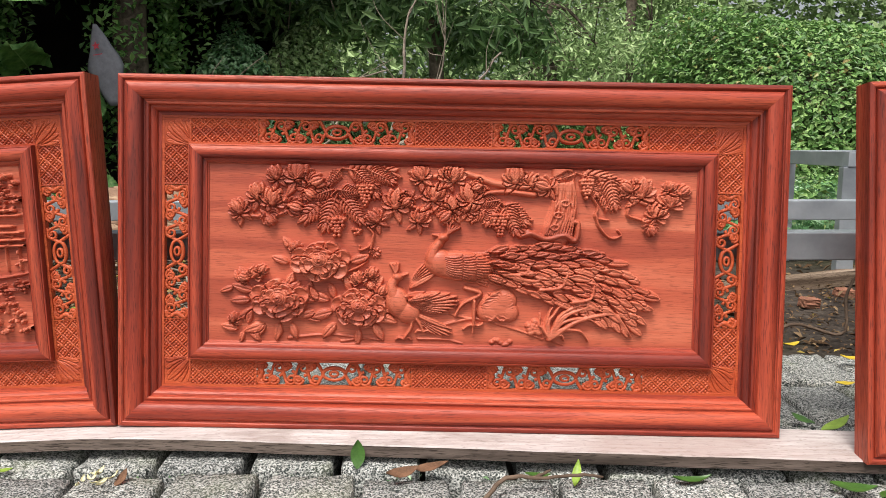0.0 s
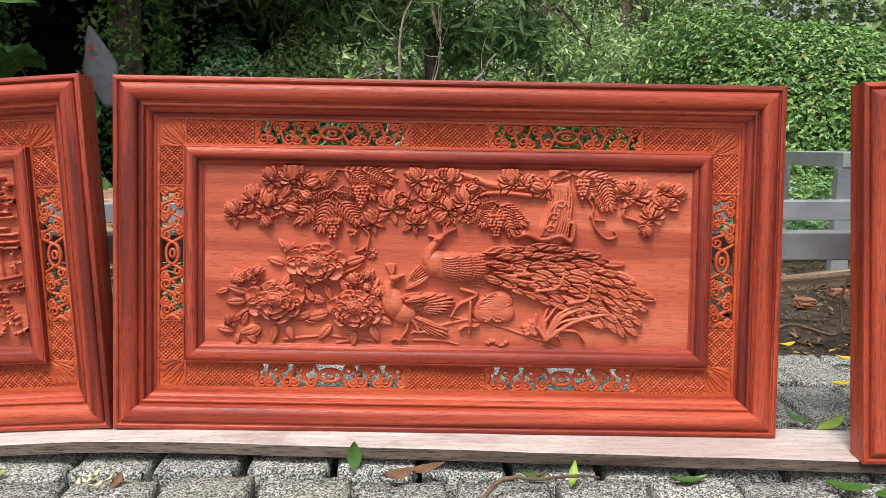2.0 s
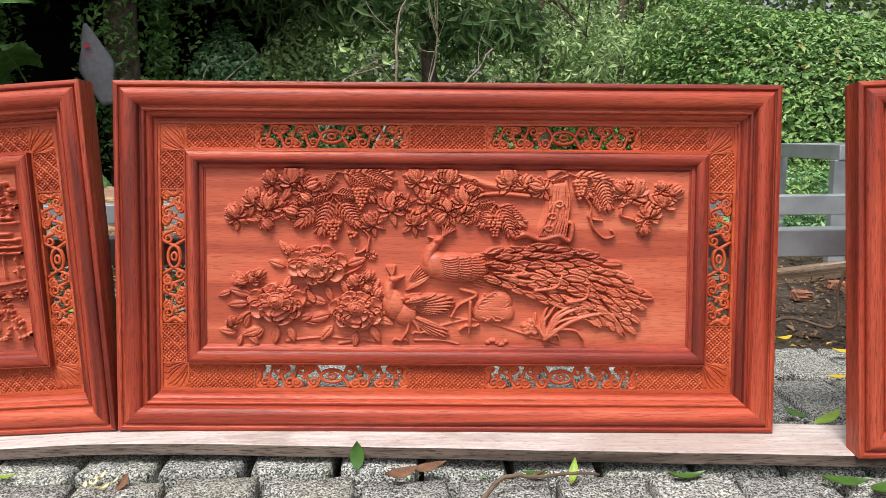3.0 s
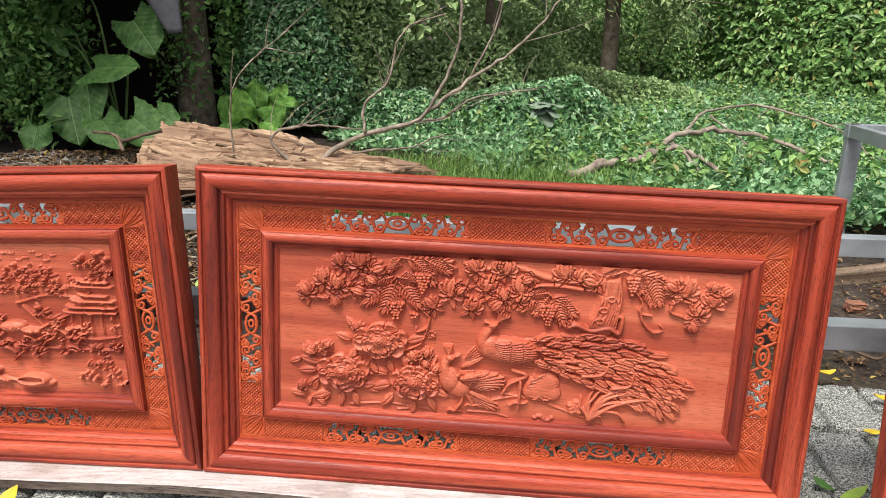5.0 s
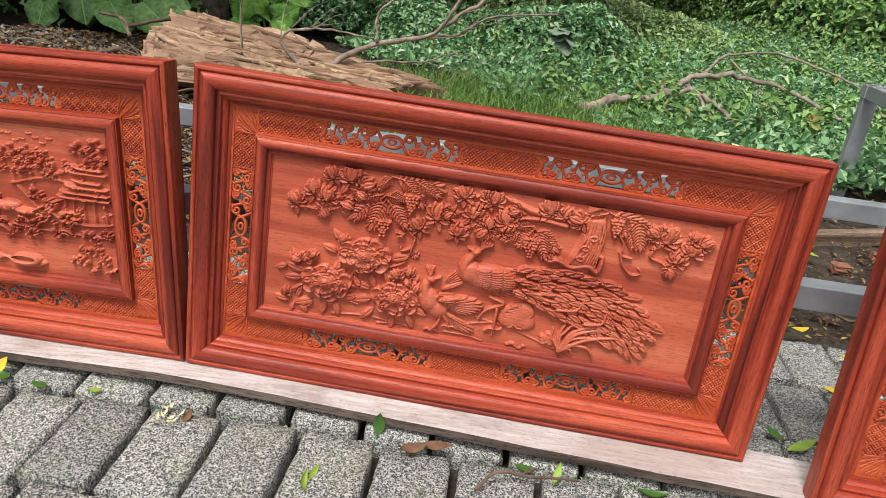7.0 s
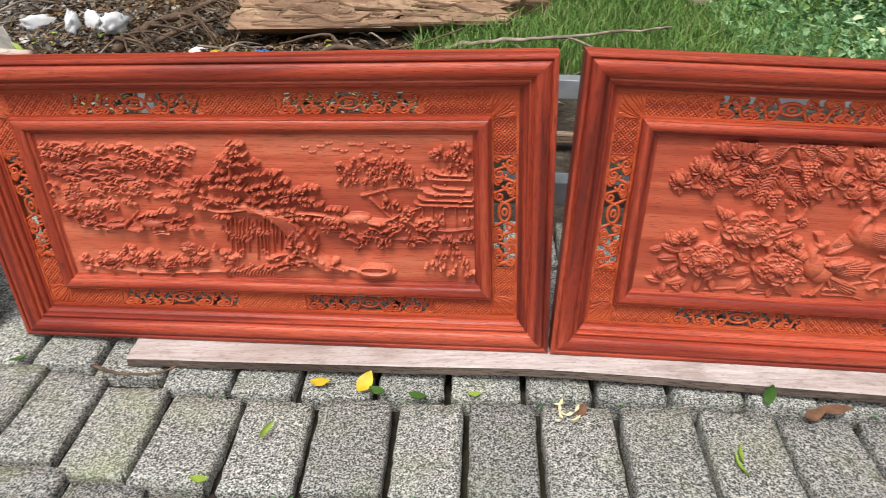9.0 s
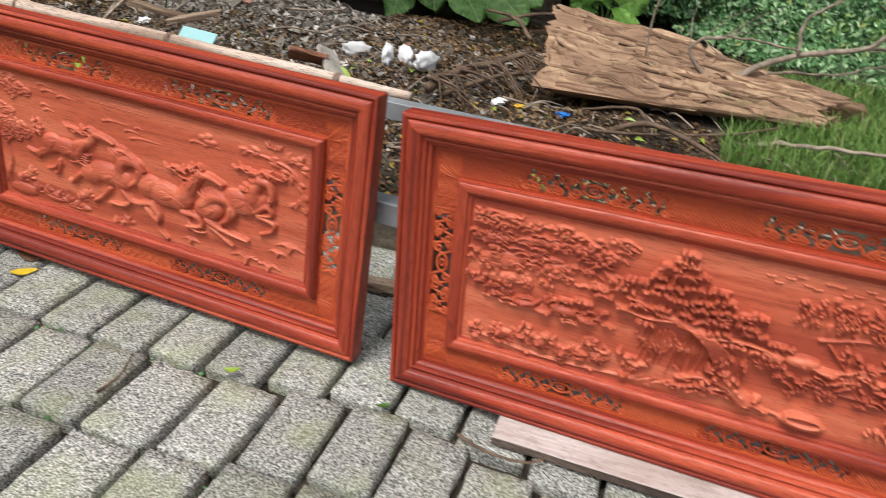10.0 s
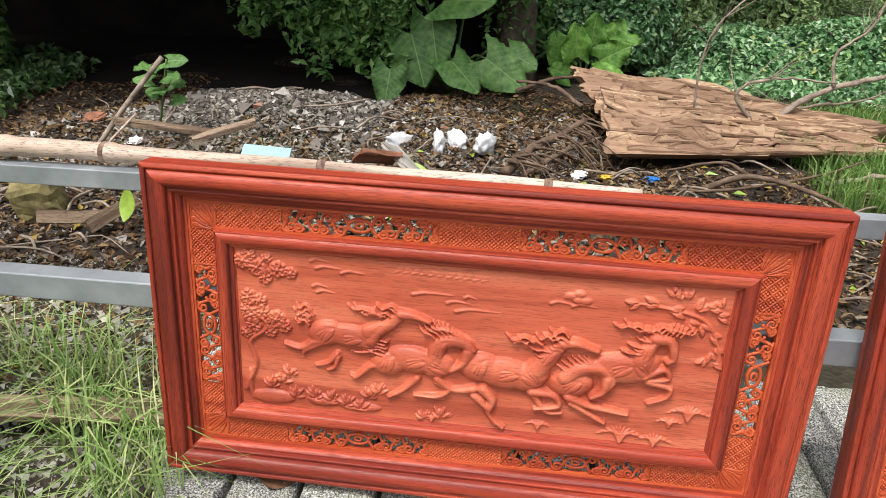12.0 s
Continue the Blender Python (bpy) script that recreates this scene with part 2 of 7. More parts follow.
def ear_material(name="elephant_ear_leaf", gain=0.72):
    """Broad leaf with a pale midrib and side veins."""
    w = Nodes(name, 0.5, 0.32)
    rnd = w.n.new("ShaderNodeObjectInfo").outputs["Random"]
    sep = w.n.new("ShaderNodeSeparateXYZ")
    w.l.new(w.coord, sep.inputs[0])
    side = w.n.new("ShaderNodeMath")
    side.operation = "ABSOLUTE"
    w.l.new(sep.outputs[1], side.inputs[0])
    u = w.math("SUBTRACT", sep.outputs[0], w.math("MULTIPLY", side.outputs[0], 0.75))
    vein = w.math("POWER", w.math("ABSOLUTE", w.math("SINE", w.math("MULTIPLY", u, 22.0), 0.0), 0.0), 9.0)
    rib = w.ramp(side.outputs[0], (0.004, (0.8, 0.8, 0.8)), (0.016, (0, 0, 0)))
    c = w.ramp(w.noise(5.0, 5, 0.65), (0.32, (0.05, 0.14, 0.03)), (0.52, (0.12, 0.27, 0.06)), (0.72, (0.24, 0.42, 0.11)))
    c = w.mix(0.7, c, w.ramp(rnd, (0.0, (0.6 * gain, 0.65 * gain, 0.6)), (1.0, (1.3 * gain, 1.25 * gain, 1.1))), "MULTIPLY")
    c = w.mix(w.math("MULTIPLY", vein, 0.28), c, (0.19, 0.33, 0.11))
    c = w.mix(rib, c, (0.26, 0.40, 0.16))
    mat = w.done(c, w.noise(60.0, 3, 0.6), 0.3, 0.004)
    tr = w.n.new("ShaderNodeBsdfTranslucent")
    w.l.new(c, tr.inputs["Color"])
    m = w.n.new("ShaderNodeMixShader")
    m.inputs[0].default_value = 0.15
    w.l.new(w.bsdf.outputs[0], m.inputs[1])
    w.l.new(tr.outputs[0], m.inputs[2])
    w.l.new(m.outputs[0], w.n["Material Output"].inputs["Surface"])
    return mat


EAR = ear_material()
FRESH_EAR = ear_material("fresh_elephant_ear_leaf", 1.35)
CREEPER = foliage("hanging_creeper_leaf", (0.05, 0.14, 0.03), (0.13, 0.29, 0.075), (0.28, 0.47, 0.15), None, 0.42, 0.45, 0.35)
STALK = plain("green_stalk", (0.10, 0.17, 0.05), 0.5)
GREEN_LEAF = plain("fresh_green_leaf", (0.05, 0.125, 0.02), 0.4, 0.45, 0.3, 30)
LIME_LEAF = plain("lime_green_leaf", (0.24, 0.36, 0.05), 0.45, 0.4, 0.25, 30)
YELLOW_LEAF = plain("yellow_leaf", (0.60, 0.43, 0.03), 0.5, 0.35, 0.25, 30)
BROWN_LEAF = plain("brown_leaf", (0.16, 0.085, 0.05), 0.75, 0.2, 0.35, 30)
WHITE_FILM = plain("white_plastic", (0.74, 0.76, 0.78), 0.4, 0.45, 0.08, 20)
PALE_BLUE = plain("pale_blue_board", (0.30, 0.55, 0.57), 0.55, 0.3, 0.06, 20)
SACK = plain("grey_woven_sack", (0.155, 0.16, 0.18), 0.6, 0.3, 0.2, 25)
RED_MARK = plain("faded_red_print", (0.42, 0.04, 0.06), 0.6, 0.3, 0.2, 40)
BRICK = plain("orange_brick", (0.27, 0.125, 0.08), 0.9, 0.15, 0.3, 30, 0.6)
CONCRETE = plain("rough_concrete", (0.34, 0.32, 0.29), 0.95, 0.15, 0.3, 14, 0.8)
# near-black, so that the shade inside the shed lies in the colour
SHED_SHADE = plain("shed_shade_boards", (0.016, 0.013, 0.012), 0.9, 0.15, 0.4, 3, 0.5)
RUST_ROOF = plain("rusty_sheet_roof", (0.11, 0.05, 0.035), 0.8, 0.2, 0.4, 3, 0.5)
TRESTLE_WOOD = plank_wood("trestle_wood", 0, (0.12, 0.075, 0.05), (0.26, 0.175, 0.12), (0.36, 0.26, 0.18))
BLUE_FILM = plain("blue_plastic", (0.03, 0.19, 0.58), 0.4, 0.4, 0.1)
YELLOW_FILM = plain("yellow_wrapper", (0.66, 0.42, 0.06), 0.4, 0.4, 0.2)
BLOSSOM = plain("cream_blossom", (0.72, 0.68, 0.42), 0.6, 0.25, 0.15, 60)

# ---- makers of meshes ----


def mesh_of(name, verts, faces, mat, smooth=True):
    me = bpy.data.meshes.new(name)
    verts = np.asarray(verts, dtype=np.float32)
    if isinstance(faces, np.ndarray):
        n, k = faces.shape
        me.vertices.add(len(verts))
        me.vertices.foreach_set("co", verts.ravel())
        me.loops.add(n * k)
        me.loops.foreach_set("vertex_index", faces.ravel().astype(np.int32))
        me.polygons.add(n)
        me.polygons.foreach_set("loop_start", np.arange(0, n * k, k, dtype=np.int32))
        me.update(calc_edges=True)
        me.validate()
    else:
        me.from_pydata([tuple(map(float, v)) for v in verts], [], faces)
    me.materials.append(mat)
    me.polygons.foreach_set("use_smooth", np.full(len(me.polygons), smooth))
    return me


def part(name, mesh, parent, label="", at=None):
    ob = new(name, mesh)
    ob.parent = parent
    if at is not None:
        ob.matrix_local = at
    if label:
        ob["label"] = label
    return ob


def thing(name, label, category, group="", kind="", mesh=None, at=None):
    ob = new(name, mesh)
    if at is not None:
        ob.matrix_world = at
    return tagged(ob, label, category, group, kind)


def bm_mesh(name, bm, mat, smooth=False):
    me = bpy.data.meshes.new(name)
    bmesh.ops.recalc_face_normals(bm, faces=bm.faces)
    bm.to_mesh(me)
    bm.free()
    me.materials.append(mat)
    me.polygons.foreach_set("use_smooth", np.full(len(me.polygons), smooth))
    return me


def bevel_box(name, x0, x1, y0, y1, z0, z1, mat, bevel=0.003, rough=0.0, cuts=0, seed=0):
    """A box with rounded edges; rough shakes its vertices."""
    bm = bmesh.new()
    bmesh.ops.create_cube(bm, size=1.0, matrix=Matrix.LocRotScale(((x0 + x1) / 2, (y0 + y1) / 2, (z0 + z1) / 2), None, (x1 - x0, y1 - y0, z1 - z0)))
    if bevel:
        bmesh.ops.bevel(bm, geom=bm.edges[:], offset=bevel, segments=2, affect="EDGES", profile=0.5)
    if cuts:
        long = [e for e in bm.edges if e.calc_length() > 0.3 * max(x1 - x0, y1 - y0, z1 - z0)]
        bmesh.ops.subdivide_edges(bm, edges=long, cuts=cuts, use_grid_fill=True)
    if rough:
        rnd = random.Random(seed)
        for v in bm.verts:
            v.co += Vector([rnd.uniform(-rough, rough) for _ in range(3)])
    return bm_mesh(name, bm, mat)


def tube_data(points, radii, sides=8, flat=1.0):
    """Vertices and quads of a tube along a line of points."""
    pts = [Vector(p) for p in points]
    verts, faces = [], []
    up = Vector((0.13, 0.21, 0.97)).normalized()
    for i, p in enumerate(pts):
        d = (pts[min(i + 1, len(pts) - 1)] - pts[max(i - 1, 0)]).normalized()
        a = d.cross(up)
        a = a.normalized() if a.length > 1e-4 else d.orthogonal().normalized()
        b = a.cross(d).normalized()
        up = b
        r = radii[i] if hasattr(radii, "__len__") else radii
        for k in range(sides):
            t = 2 * math.pi * k / sides
            verts.append(p + a * (r * math.cos(t)) + b * (r * flat * math.sin(t)))
    for i in range(len(pts) - 1):
        for k in range(sides):
            j = (k + 1) % sides
            faces.append((i * sides + k, i * sides + j, (i + 1) * sides + j, (i + 1) * sides + k))
    faces.append(tuple(range(sides))[::-1])
    faces.append(tuple(range((len(pts) - 1) * sides, len(pts) * sides)))
    return verts, faces


def joined(datas):
    verts, faces = [], []
    for v, f in datas:
        n = len(verts)
        verts += list(v)
        faces += [tuple(i + n for i in q) for q in f]
    return verts, faces


def bent(points, steps=5):
    """A smooth line through points (Catmull-Rom)."""
    p = [Vector(q) for q in points]
    p = [2 * p[0] - p[1]] + p + [2 * p[-1] - p[-2]]
    out = []
    for i in range(1, len(p) - 2):
        for k in range(steps):
            t = k / steps
            a, b, c, d = p[i - 1], p[i], p[i + 1], p[i + 2]
            out.append(0.5 * ((2 * b) + (c - a) * t + (2 * a - 5 * b + 4 * c - d) * t * t + (3 * b - a - 3 * c + d) * t ** 3))
    return out + [p[-2]]


def leaf_cloud(name, centres, normals, size, aspect, mat, seed, spread=0.6, fold=0.25, size_vary=0.45):
    """Many small folded leaves, each facing roughly along its normal."""
    rng = np.random.default_rng(seed)
    n = len(centres)
    nrm = normals + rng.normal(0, spread, (n, 3))
    nrm /= np.linalg.norm(nrm, axis=1, keepdims=True) + 1e-9
    d = rng.normal(0, 1, (n, 3))
    d[:, 2] -= 0.35
    d -= nrm * np.sum(d * nrm, axis=1, keepdims=True)
    d /= np.linalg.norm(d, axis=1, keepdims=True) + 1e-9
    s = np.cross(nrm, d)
    L = (size * (1 + rng.uniform(-size_vary, size_vary, n)))[:, None]
    W = L * aspect
    base, tip = centres - d * L * 0.5, centres + d * L * 0.5 - nrm * L * 0.12
    left, right = centres - d * L * 0.08 + s * W * 0.5 + nrm * W * fold, centres - d * L * 0.08 - s * W * 0.5 + nrm * W * fold
    verts = np.stack([base, left, tip, right], 1).reshape(-1, 3)
    i = np.arange(n) * 4
    faces = np.concatenate([np.stack([i, i + 2, i + 1], 1), np.stack([i, i + 3, i + 2], 1)])
    return mesh_of(name, verts, faces, mat, False)


def blade_tuft(name, roots, height, mat, seed, width=0.006, lean=0.5):
    """Curved tapering grass blades of three pieces each."""
    rng = np.random.default_rng(seed)
    n = len(roots)
    a = rng.uniform(0, 2 * np.pi, n)
    out = np.stack([np.cos(a), np.sin(a), np.zeros(n)], 1)
    side = np.stack([-np.sin(a), np.cos(a), np.zeros(n)], 1)
    h = (height * rng.uniform(0.45, 1.2, n))[:, None]
    ln = rng.uniform(0.1, 1.0, n)[:, None] * lean * h
    w = (width * rng.uniform(0.6, 1.4, n))[:, None]
    z = np.array([[0, 0, 1.0]])
    p0, p1, p2 = roots, roots + out * ln * 0.3 + z * h * 0.6, roots + out * ln * 1.2 + z * h * (1.0 - 0.25 * lean)
    verts = np.stack([p0 - side * w / 2, p0 + side * w / 2, p1 - side * w * 0.4, p1 + side * w * 0.4, p2], 1).reshape(-1, 3)
    i = np.arange(n) * 5
    tri = [(0, 1, 3), (0, 3, 2), (2, 3, 4)]
    faces = np.concatenate([np.stack([i + t[0], i + t[1], i + t[2]], 1) for t in tri])
    return mesh_of(name, verts, faces, mat, False)


# ---- the ground: one sheet to the horizon ----


def smooth(a, b, x):
    t = np.clip((x - a) / (b - a), 0, 1)
    return t * t * (3 - 2 * t)


def paving_rise(x):
    """The paving sinks a little towards the end of the plank."""
    return 0.012 - 0.024 * smooth(0.2, 1.6, x) - 0.034 * (1 - smooth(-1.0, 0.3, x)) + 0.016 * (1 - smooth(-1.9, -1.2, x))


def ground_z(x, y):
    x, y = np.asarray(x, float), np.asarray(y, float)
    z = -0.055 + 0.0 * x
    z = z + 0.03 * smooth(0.9, 1.6, y)
    z = z + 0.018 * np.sin(3.1 * x + 1.3 * y) * np.sin(2.3 * y - 0.7 * x) * smooth(0.9, 2.0, y)
    heap = np.exp(-(((x + 3.35) / 0.80) ** 2 + ((y - 2.95) / 0.50) ** 2))
    z = z + 0.19 * heap * (1 + 0.18 * np.sin(9 * x) * np.cos(7 * y))
    z = z + 0.07 * np.exp(-(((x + 2.2) / 0.9) ** 2 + ((y - 2.9) / 0.6) ** 2))
    z = z + 0.05 * np.sin(5 * x + 2) * np.sin(4 * y) * smooth(1.2, 2.0, y) * (1 - smooth(5, 7, y)) * (1 - smooth(-1.5, -0.5, x))
    return z


def build_ground():
    near = np.concatenate([-np.geomspace(900, 6.5, 22), np.linspace(-6, 8, 150), np.geomspace(8.5, 900, 22)])
    deep = np.concatenate([-np.geomspace(900, 2.2, 20), np.linspace(-2, 9, 130), np.geomspace(9.4, 900, 24)])
    X, Y = np.meshgrid(near, deep)
    V = np.stack([X, Y, ground_z(X, Y)], -1).reshape(-1, 3)
    ny, nx = X.shape
    i = (np.arange(ny - 1)[:, None] * nx + np.arange(nx - 1)[None, :]).ravel()
    F = np.stack([i, i + 1, i + nx + 1, i + nx], 1)
    thing("ground", "bare dark earth with leaf litter behind the paving", "ground", kind="structure", mesh=mesh_of("ground", V, F, EARTH))


build_ground()

# ---- carved panels ----
PW, PH = 1.27, 0.671
OUT, FIELD = 0.072, 0.163  # width of the outer frame; where the carved field begins


def mitred(name, side, profile, mat, width=PW, height=PH):
    """One member of a mitred frame: a profile of (inset, depth) swept along one side."""
    n = len(profile)
    ends = []
    for s, y in profile:
        if side in ("top", "bottom"):
            z = height - s if side == "top" else s
            ends.append(((s, y, z), (width - s, y, z)))
        else:
            x = s if side == "left" else width - s
            ends.append(((x, y, s), (x, y, height - s)))
    verts = [a for a, b in ends] + [b for a, b in ends]
    faces = [(i, (i + 1) % n, n + (i + 1) % n, n + i) for i in range(n)]
    faces += [tuple(range(n)), tuple(range(n, 2 * n))]
    bm = bmesh.new()
    vs = [bm.verts.new(v) for v in verts]
    for f in faces:
        bm.faces.new([vs[i] for i in f])
    me = bm_mesh(name, bm, mat, True)
    me.set_sharp_from_angle(angle=radians(28))
    return me


OUTER = ([(0.0, 0.055), (0.0, 0.0075), (0.0008, 0.0060), (0.0025, 0.0052), (0.0075, 0.0050), (0.0095, 0.0062), (0.0102, 0.0092), (0.0120, 0.0100)]
         + [(0.0285 - 0.0160 * math.cos(k * math.pi / 12), 0.0105 + 0.0030 * (k / 12) - 0.0105 * math.sin(k * math.pi / 12)) for k in range(13)]
         + [(0.0455, 0.0165), (0.0480, 0.0165)] + [(0.0515 - 0.0035 * math.cos(k * math.pi / 6), 0.0175 - 0.0030 * math.sin(k * math.pi / 6)) for k in range(7)]
         + [(0.0555, 0.0205), (0.0560, 0.0235), (0.0600, 0.0240), (0.0630, 0.0262), (0.0655, 0.0300), (0.0660, 0.0345), (0.0720, 0.0350), (0.0720, 0.055)])
INNER = ([(0.127, 0.048), (0.127, 0.0262), (0.1280, 0.0240), (0.1300, 0.0236)]
         + [(0.1420 - 0.0115 * math.cos(k * math.pi / 10), 0.0250 + 0.0030 * (k / 10) - 0.0065 * math.sin(k * math.pi / 10)) for k in range(11)]
         + [(0.1540, 0.0300), (0.1565, 0.0304), (0.1585, 0.0318), (0.1605, 0.0325), (0.1612, 0.0350), (0.1640, 0.0362), (0.1640, 0.048)])


def height_mesh(name, H, x0, x1, z0, z1, depth, mat):
    """A carved surface: H metres proud of depth, over a rectangle of the panel."""
    nz, nx = H.shape
    X, Z = np.meshgrid(np.linspace(x0, x1, nx), np.linspace(z0, z1, nz))
    V = np.stack([X, depth - H, Z], -1).reshape(-1, 3)
    i = (np.arange(nz - 1)[:, None] * nx + np.arange(nx - 1)[None, :]).ravel()
    return mesh_of(name, V, np.stack([i, i + 1, i + nx + 1, i + nx], 1), mat, True)


class Carving:
    """A height field that tools are pressed out of: units of about a millimetre, x right, y up."""

    def __init__(self, w=864, h=327, step=1.2, seed=1):
        self.w, self.h, self.step = w, h, step
        self.nx, self.ny = int(w / step) + 1, int(h / step) + 1
        self.H = np.zeros((self.ny, self.nx))
        self.rng = random.Random(seed)

    def window(self, x0, x1, y0, y1):
        s = self.step
        a, b = max(0, int(x0 / s)), min(self.nx, int(x1 / s) + 2)
        c, d = max(0, int(y0 / s)), min(self.ny, int(y1 / s) + 2)
        if a >= b or c >= d:
            return None
        X, Y = np.meshgrid(np.arange(a, b) * s, np.arange(c, d) * s)
        return (slice(c, d), slice(a, b)), X, Y

    def lay(self, win, mask, val, lift=0.0):
        """Lay a shape over what is there; where it lies lower it is lost."""
        old = self.H[win]
        self.H[win] = np.where(mask, np.maximum(old + lift, val), old)

    def leaf(self, x, y, ang, L, W, h=4.0, base=1.0, vein=True, cup=0.0, tip=0.8, ride=None):
        """A pointed or blunt tongue; ride: a copy of the surface that it lies on, in place of the flat field."""
        c, s = math.cos(radians(ang)), math.sin(radians(ang))
        r = max(L, W) + 2
        win = self.window(x - r, x + r, y - r, y + r)
        if not win:
            return
        sl, X, Y = win
        if ride is not None:
            base = base + ride[sl]
        p, q = (X - x) * c + (Y - y) * s, -(X - x) * s + (Y - y) * c
        t = np.clip(p / L, 0, 1)
        w = W * 0.5 * np.sin(np.pi * t ** tip) ** (0.8 if tip < 1 else 0.5) + 1e-6
        mask = (p > 0) & (p < L) & (np.abs(q) < w)
        e = np.clip(np.abs(q) / w, 0, 1)
        val = base + h * (0.45 + 0.55 * np.sqrt(np.clip(1 - e * e, 0, 1))) * (0.75 + 0.25 * np.sin(np.pi * t))
        if cup:
            val = base + h * (0.5 + cup * e ** 2 + 0.25 * t)
        if vein:
            val = val - 0.28 * h * np.exp(-(q / 1.3) ** 2) + 0.07 * h * np.cos(1.1 * p - 1.5 * np.abs(q))
        w2 = w + 1.7
        ring = (p > -1.7) & (p < L + 1.7) & (np.abs(q) < w2) & ~mask
        self.H[sl] = np.where(ring, np.minimum(self.H[sl], np.maximum(0.0, base - 0.6)), self.H[sl])
        self.lay(sl, mask, val)

    def dome(self, x, y, rx, ry, h, base=0.0, ang=0.0, power=0.5):
        c, s = math.cos(radians(ang)), math.sin(radians(ang))
        r = max(rx, ry) + 2
        win = self.window(x - r, x + r, y - r, y + r)
        if not win:
            return
        sl, X, Y = win
        p, q = ((X - x) * c + (Y - y) * s) / rx, (-(X - x) * s + (Y - y) * c) / ry
        d = p * p + q * q
        self.lay(sl, d < 1, base + h * np.clip(1 - d, 0, 1) ** power)

    def stroke(self, pts, r0, r1=None, h=3.0, base=0.0, steps=8, ridge=0.0):
        """A rounded rod along a bent line, from radius r0 to r1."""
        r1 = r0 if r1 is None else r1
        line = bent([(a, b, 0) for a, b in pts], steps)
        n = len(line)
        for i in range(n - 1):
            a, b = line[i], line[i + 1]
            r = r0 + (r1 - r0) * i / max(1, n - 2)
            win = self.window(min(a.x, b.x) - r - 1, max(a.x, b.x) + r + 1, min(a.y, b.y) - r - 1, max(a.y, b.y) + r + 1)
            if not win:
                continue
            sl, X, Y = win
            dx, dy = b.x - a.x, b.y - a.y
            t = np.clip(((X - a.x) * dx + (Y - a.y) * dy) / (dx * dx + dy * dy + 1e-9), 0, 1)
            d = np.hypot(X - a.x - t * dx, Y - a.y - t * dy) / max(r, 0.8)
            val = base + h * np.sqrt(np.clip(1 - d * d, 0, 1)) * (0.55 + 0.45 * r / max(r0, r1))
            if ridge:
                val = val + ridge * np.sin(X * 0.9 + Y * 0.5 + 3 * np.sin(Y * 0.13))
            self.lay(sl, d < 1, val)

    def flower(self, x, y, R, h=9.0, base=1.0):
        """A full round blossom: wide spread outer petals, then rings of upright ones round a curled heart."""
        g = self.rng
        for n, rr, L, W, up, flat in ((8, 0.28, 0.86, 0.80, 0.0, 0.66), (6, 0.16, 0.66, 0.80, 0.24, 0.70), (5, 0.10, 0.46, 0.62, 0.46, 0.8)):
            off = g.uniform(0, 360)
            for k in sorted(range(n), key=lambda k: -math.sin(radians(off + 360 * k / n))):
                a = off + 360 * k / n + g.uniform(-8, 8)
                ca, sa = math.cos(radians(a)), flat * math.sin(radians(a))
                self.leaf(x + R * rr * ca, y + R * rr * sa, math.degrees(math.atan2(sa, ca)), R * L * g.uniform(0.88, 1.12) * math.hypot(ca, sa), R * W * (0.75 + 0.35 * abs(math.sin(radians(a)))), h * 0.34, base + h * up * 0.8, False, 0.9, 1.7)
        y += R * 0.12
        self.dome(x, y, R * 0.30, R * 0.27, h * 0.35, base + h * 0.55)
        for k, q in enumerate((0.30, 0.22, 0.14, 0.07)):
            o = g.uniform(0, 6.28)
            ring = [(x + R * q * math.cos(o + t), y + R * q * 0.9 * math.sin(o + t)) for t in np.linspace(0, 5.2, 7)]
            self.stroke(ring, max(1.5, R * 0.045), max(1.2, R * 0.035), h * 0.25, base + h * (0.62 + 0.1 * k), 4)

    def sprig(self, x, y, ang, L, n=7, h=3.2, base=2.0):
        """A feathered leaf: a rib with narrow leaflets."""
        c, s = math.cos(radians(ang)), math.sin(radians(ang))
        for k in range(n):
            t = 0.12 + 0.8 * k / n
            for sg in (-1, 1):
                self.leaf(x + c * L * t, y + s * L * t, ang + sg * (50 - 16 * t), L * (0.42 - 0.18 * t), L * 0.105, h, base + 0.25 * k, False)
        self.leaf(x + c * L * 0.8, y + s * L * 0.8, ang, L * 0.32, L * 0.13, h, base + 2)
        self.stroke([(x, y), (x + c * L * 0.5, y + s * L * 0.5), (x + c * L * 0.85, y + s * L * 0.85)], 1.6, 1.0, h + 1.2, base)

    def berries(self, x, y, w, L, base=2.0):
        """A hanging cluster of small round fruit."""
        g = self.rng
        rows = int(L / 6)
        for r in range(rows):
            width = w * (1 - 0.75 * (r / rows) ** 1.3)
            m = max(1, int(width / 6))
            for k in range(m):
                self.dome(x + (k - (m - 1) / 2) * 6.4 + g.uniform(-1, 1), y - r * 6 + g.uniform(-1, 1), 3.7, 3.7, 4.5, base + 1.5)

    def done(self, name, mat, x0=FIELD, x1=PW - FIELD, z0=FIELD, z1=PH - FIELD, depth=0.0375, tall=1.0, worn=1):
        H = self.H
        for _ in range(worn - 1):
            K = np.pad(H, 1, mode="edge")
            H = 0.4 * H + 0.15 * (K[:-2, 1:-1] + K[2:, 1:-1] + K[1:-1, :-2] + K[1:-1, 2:])
        K = np.pad(H, 1, mode="edge")
        H = 0.84 * H + 0.04 * (K[:-2, 1:-1] + K[2:, 1:-1] + K[1:-1, :-2] + K[1:-1, 2:])
        return height_mesh(name, H * 0.001 * tall, x0, x1, z0, z1, depth, mat)


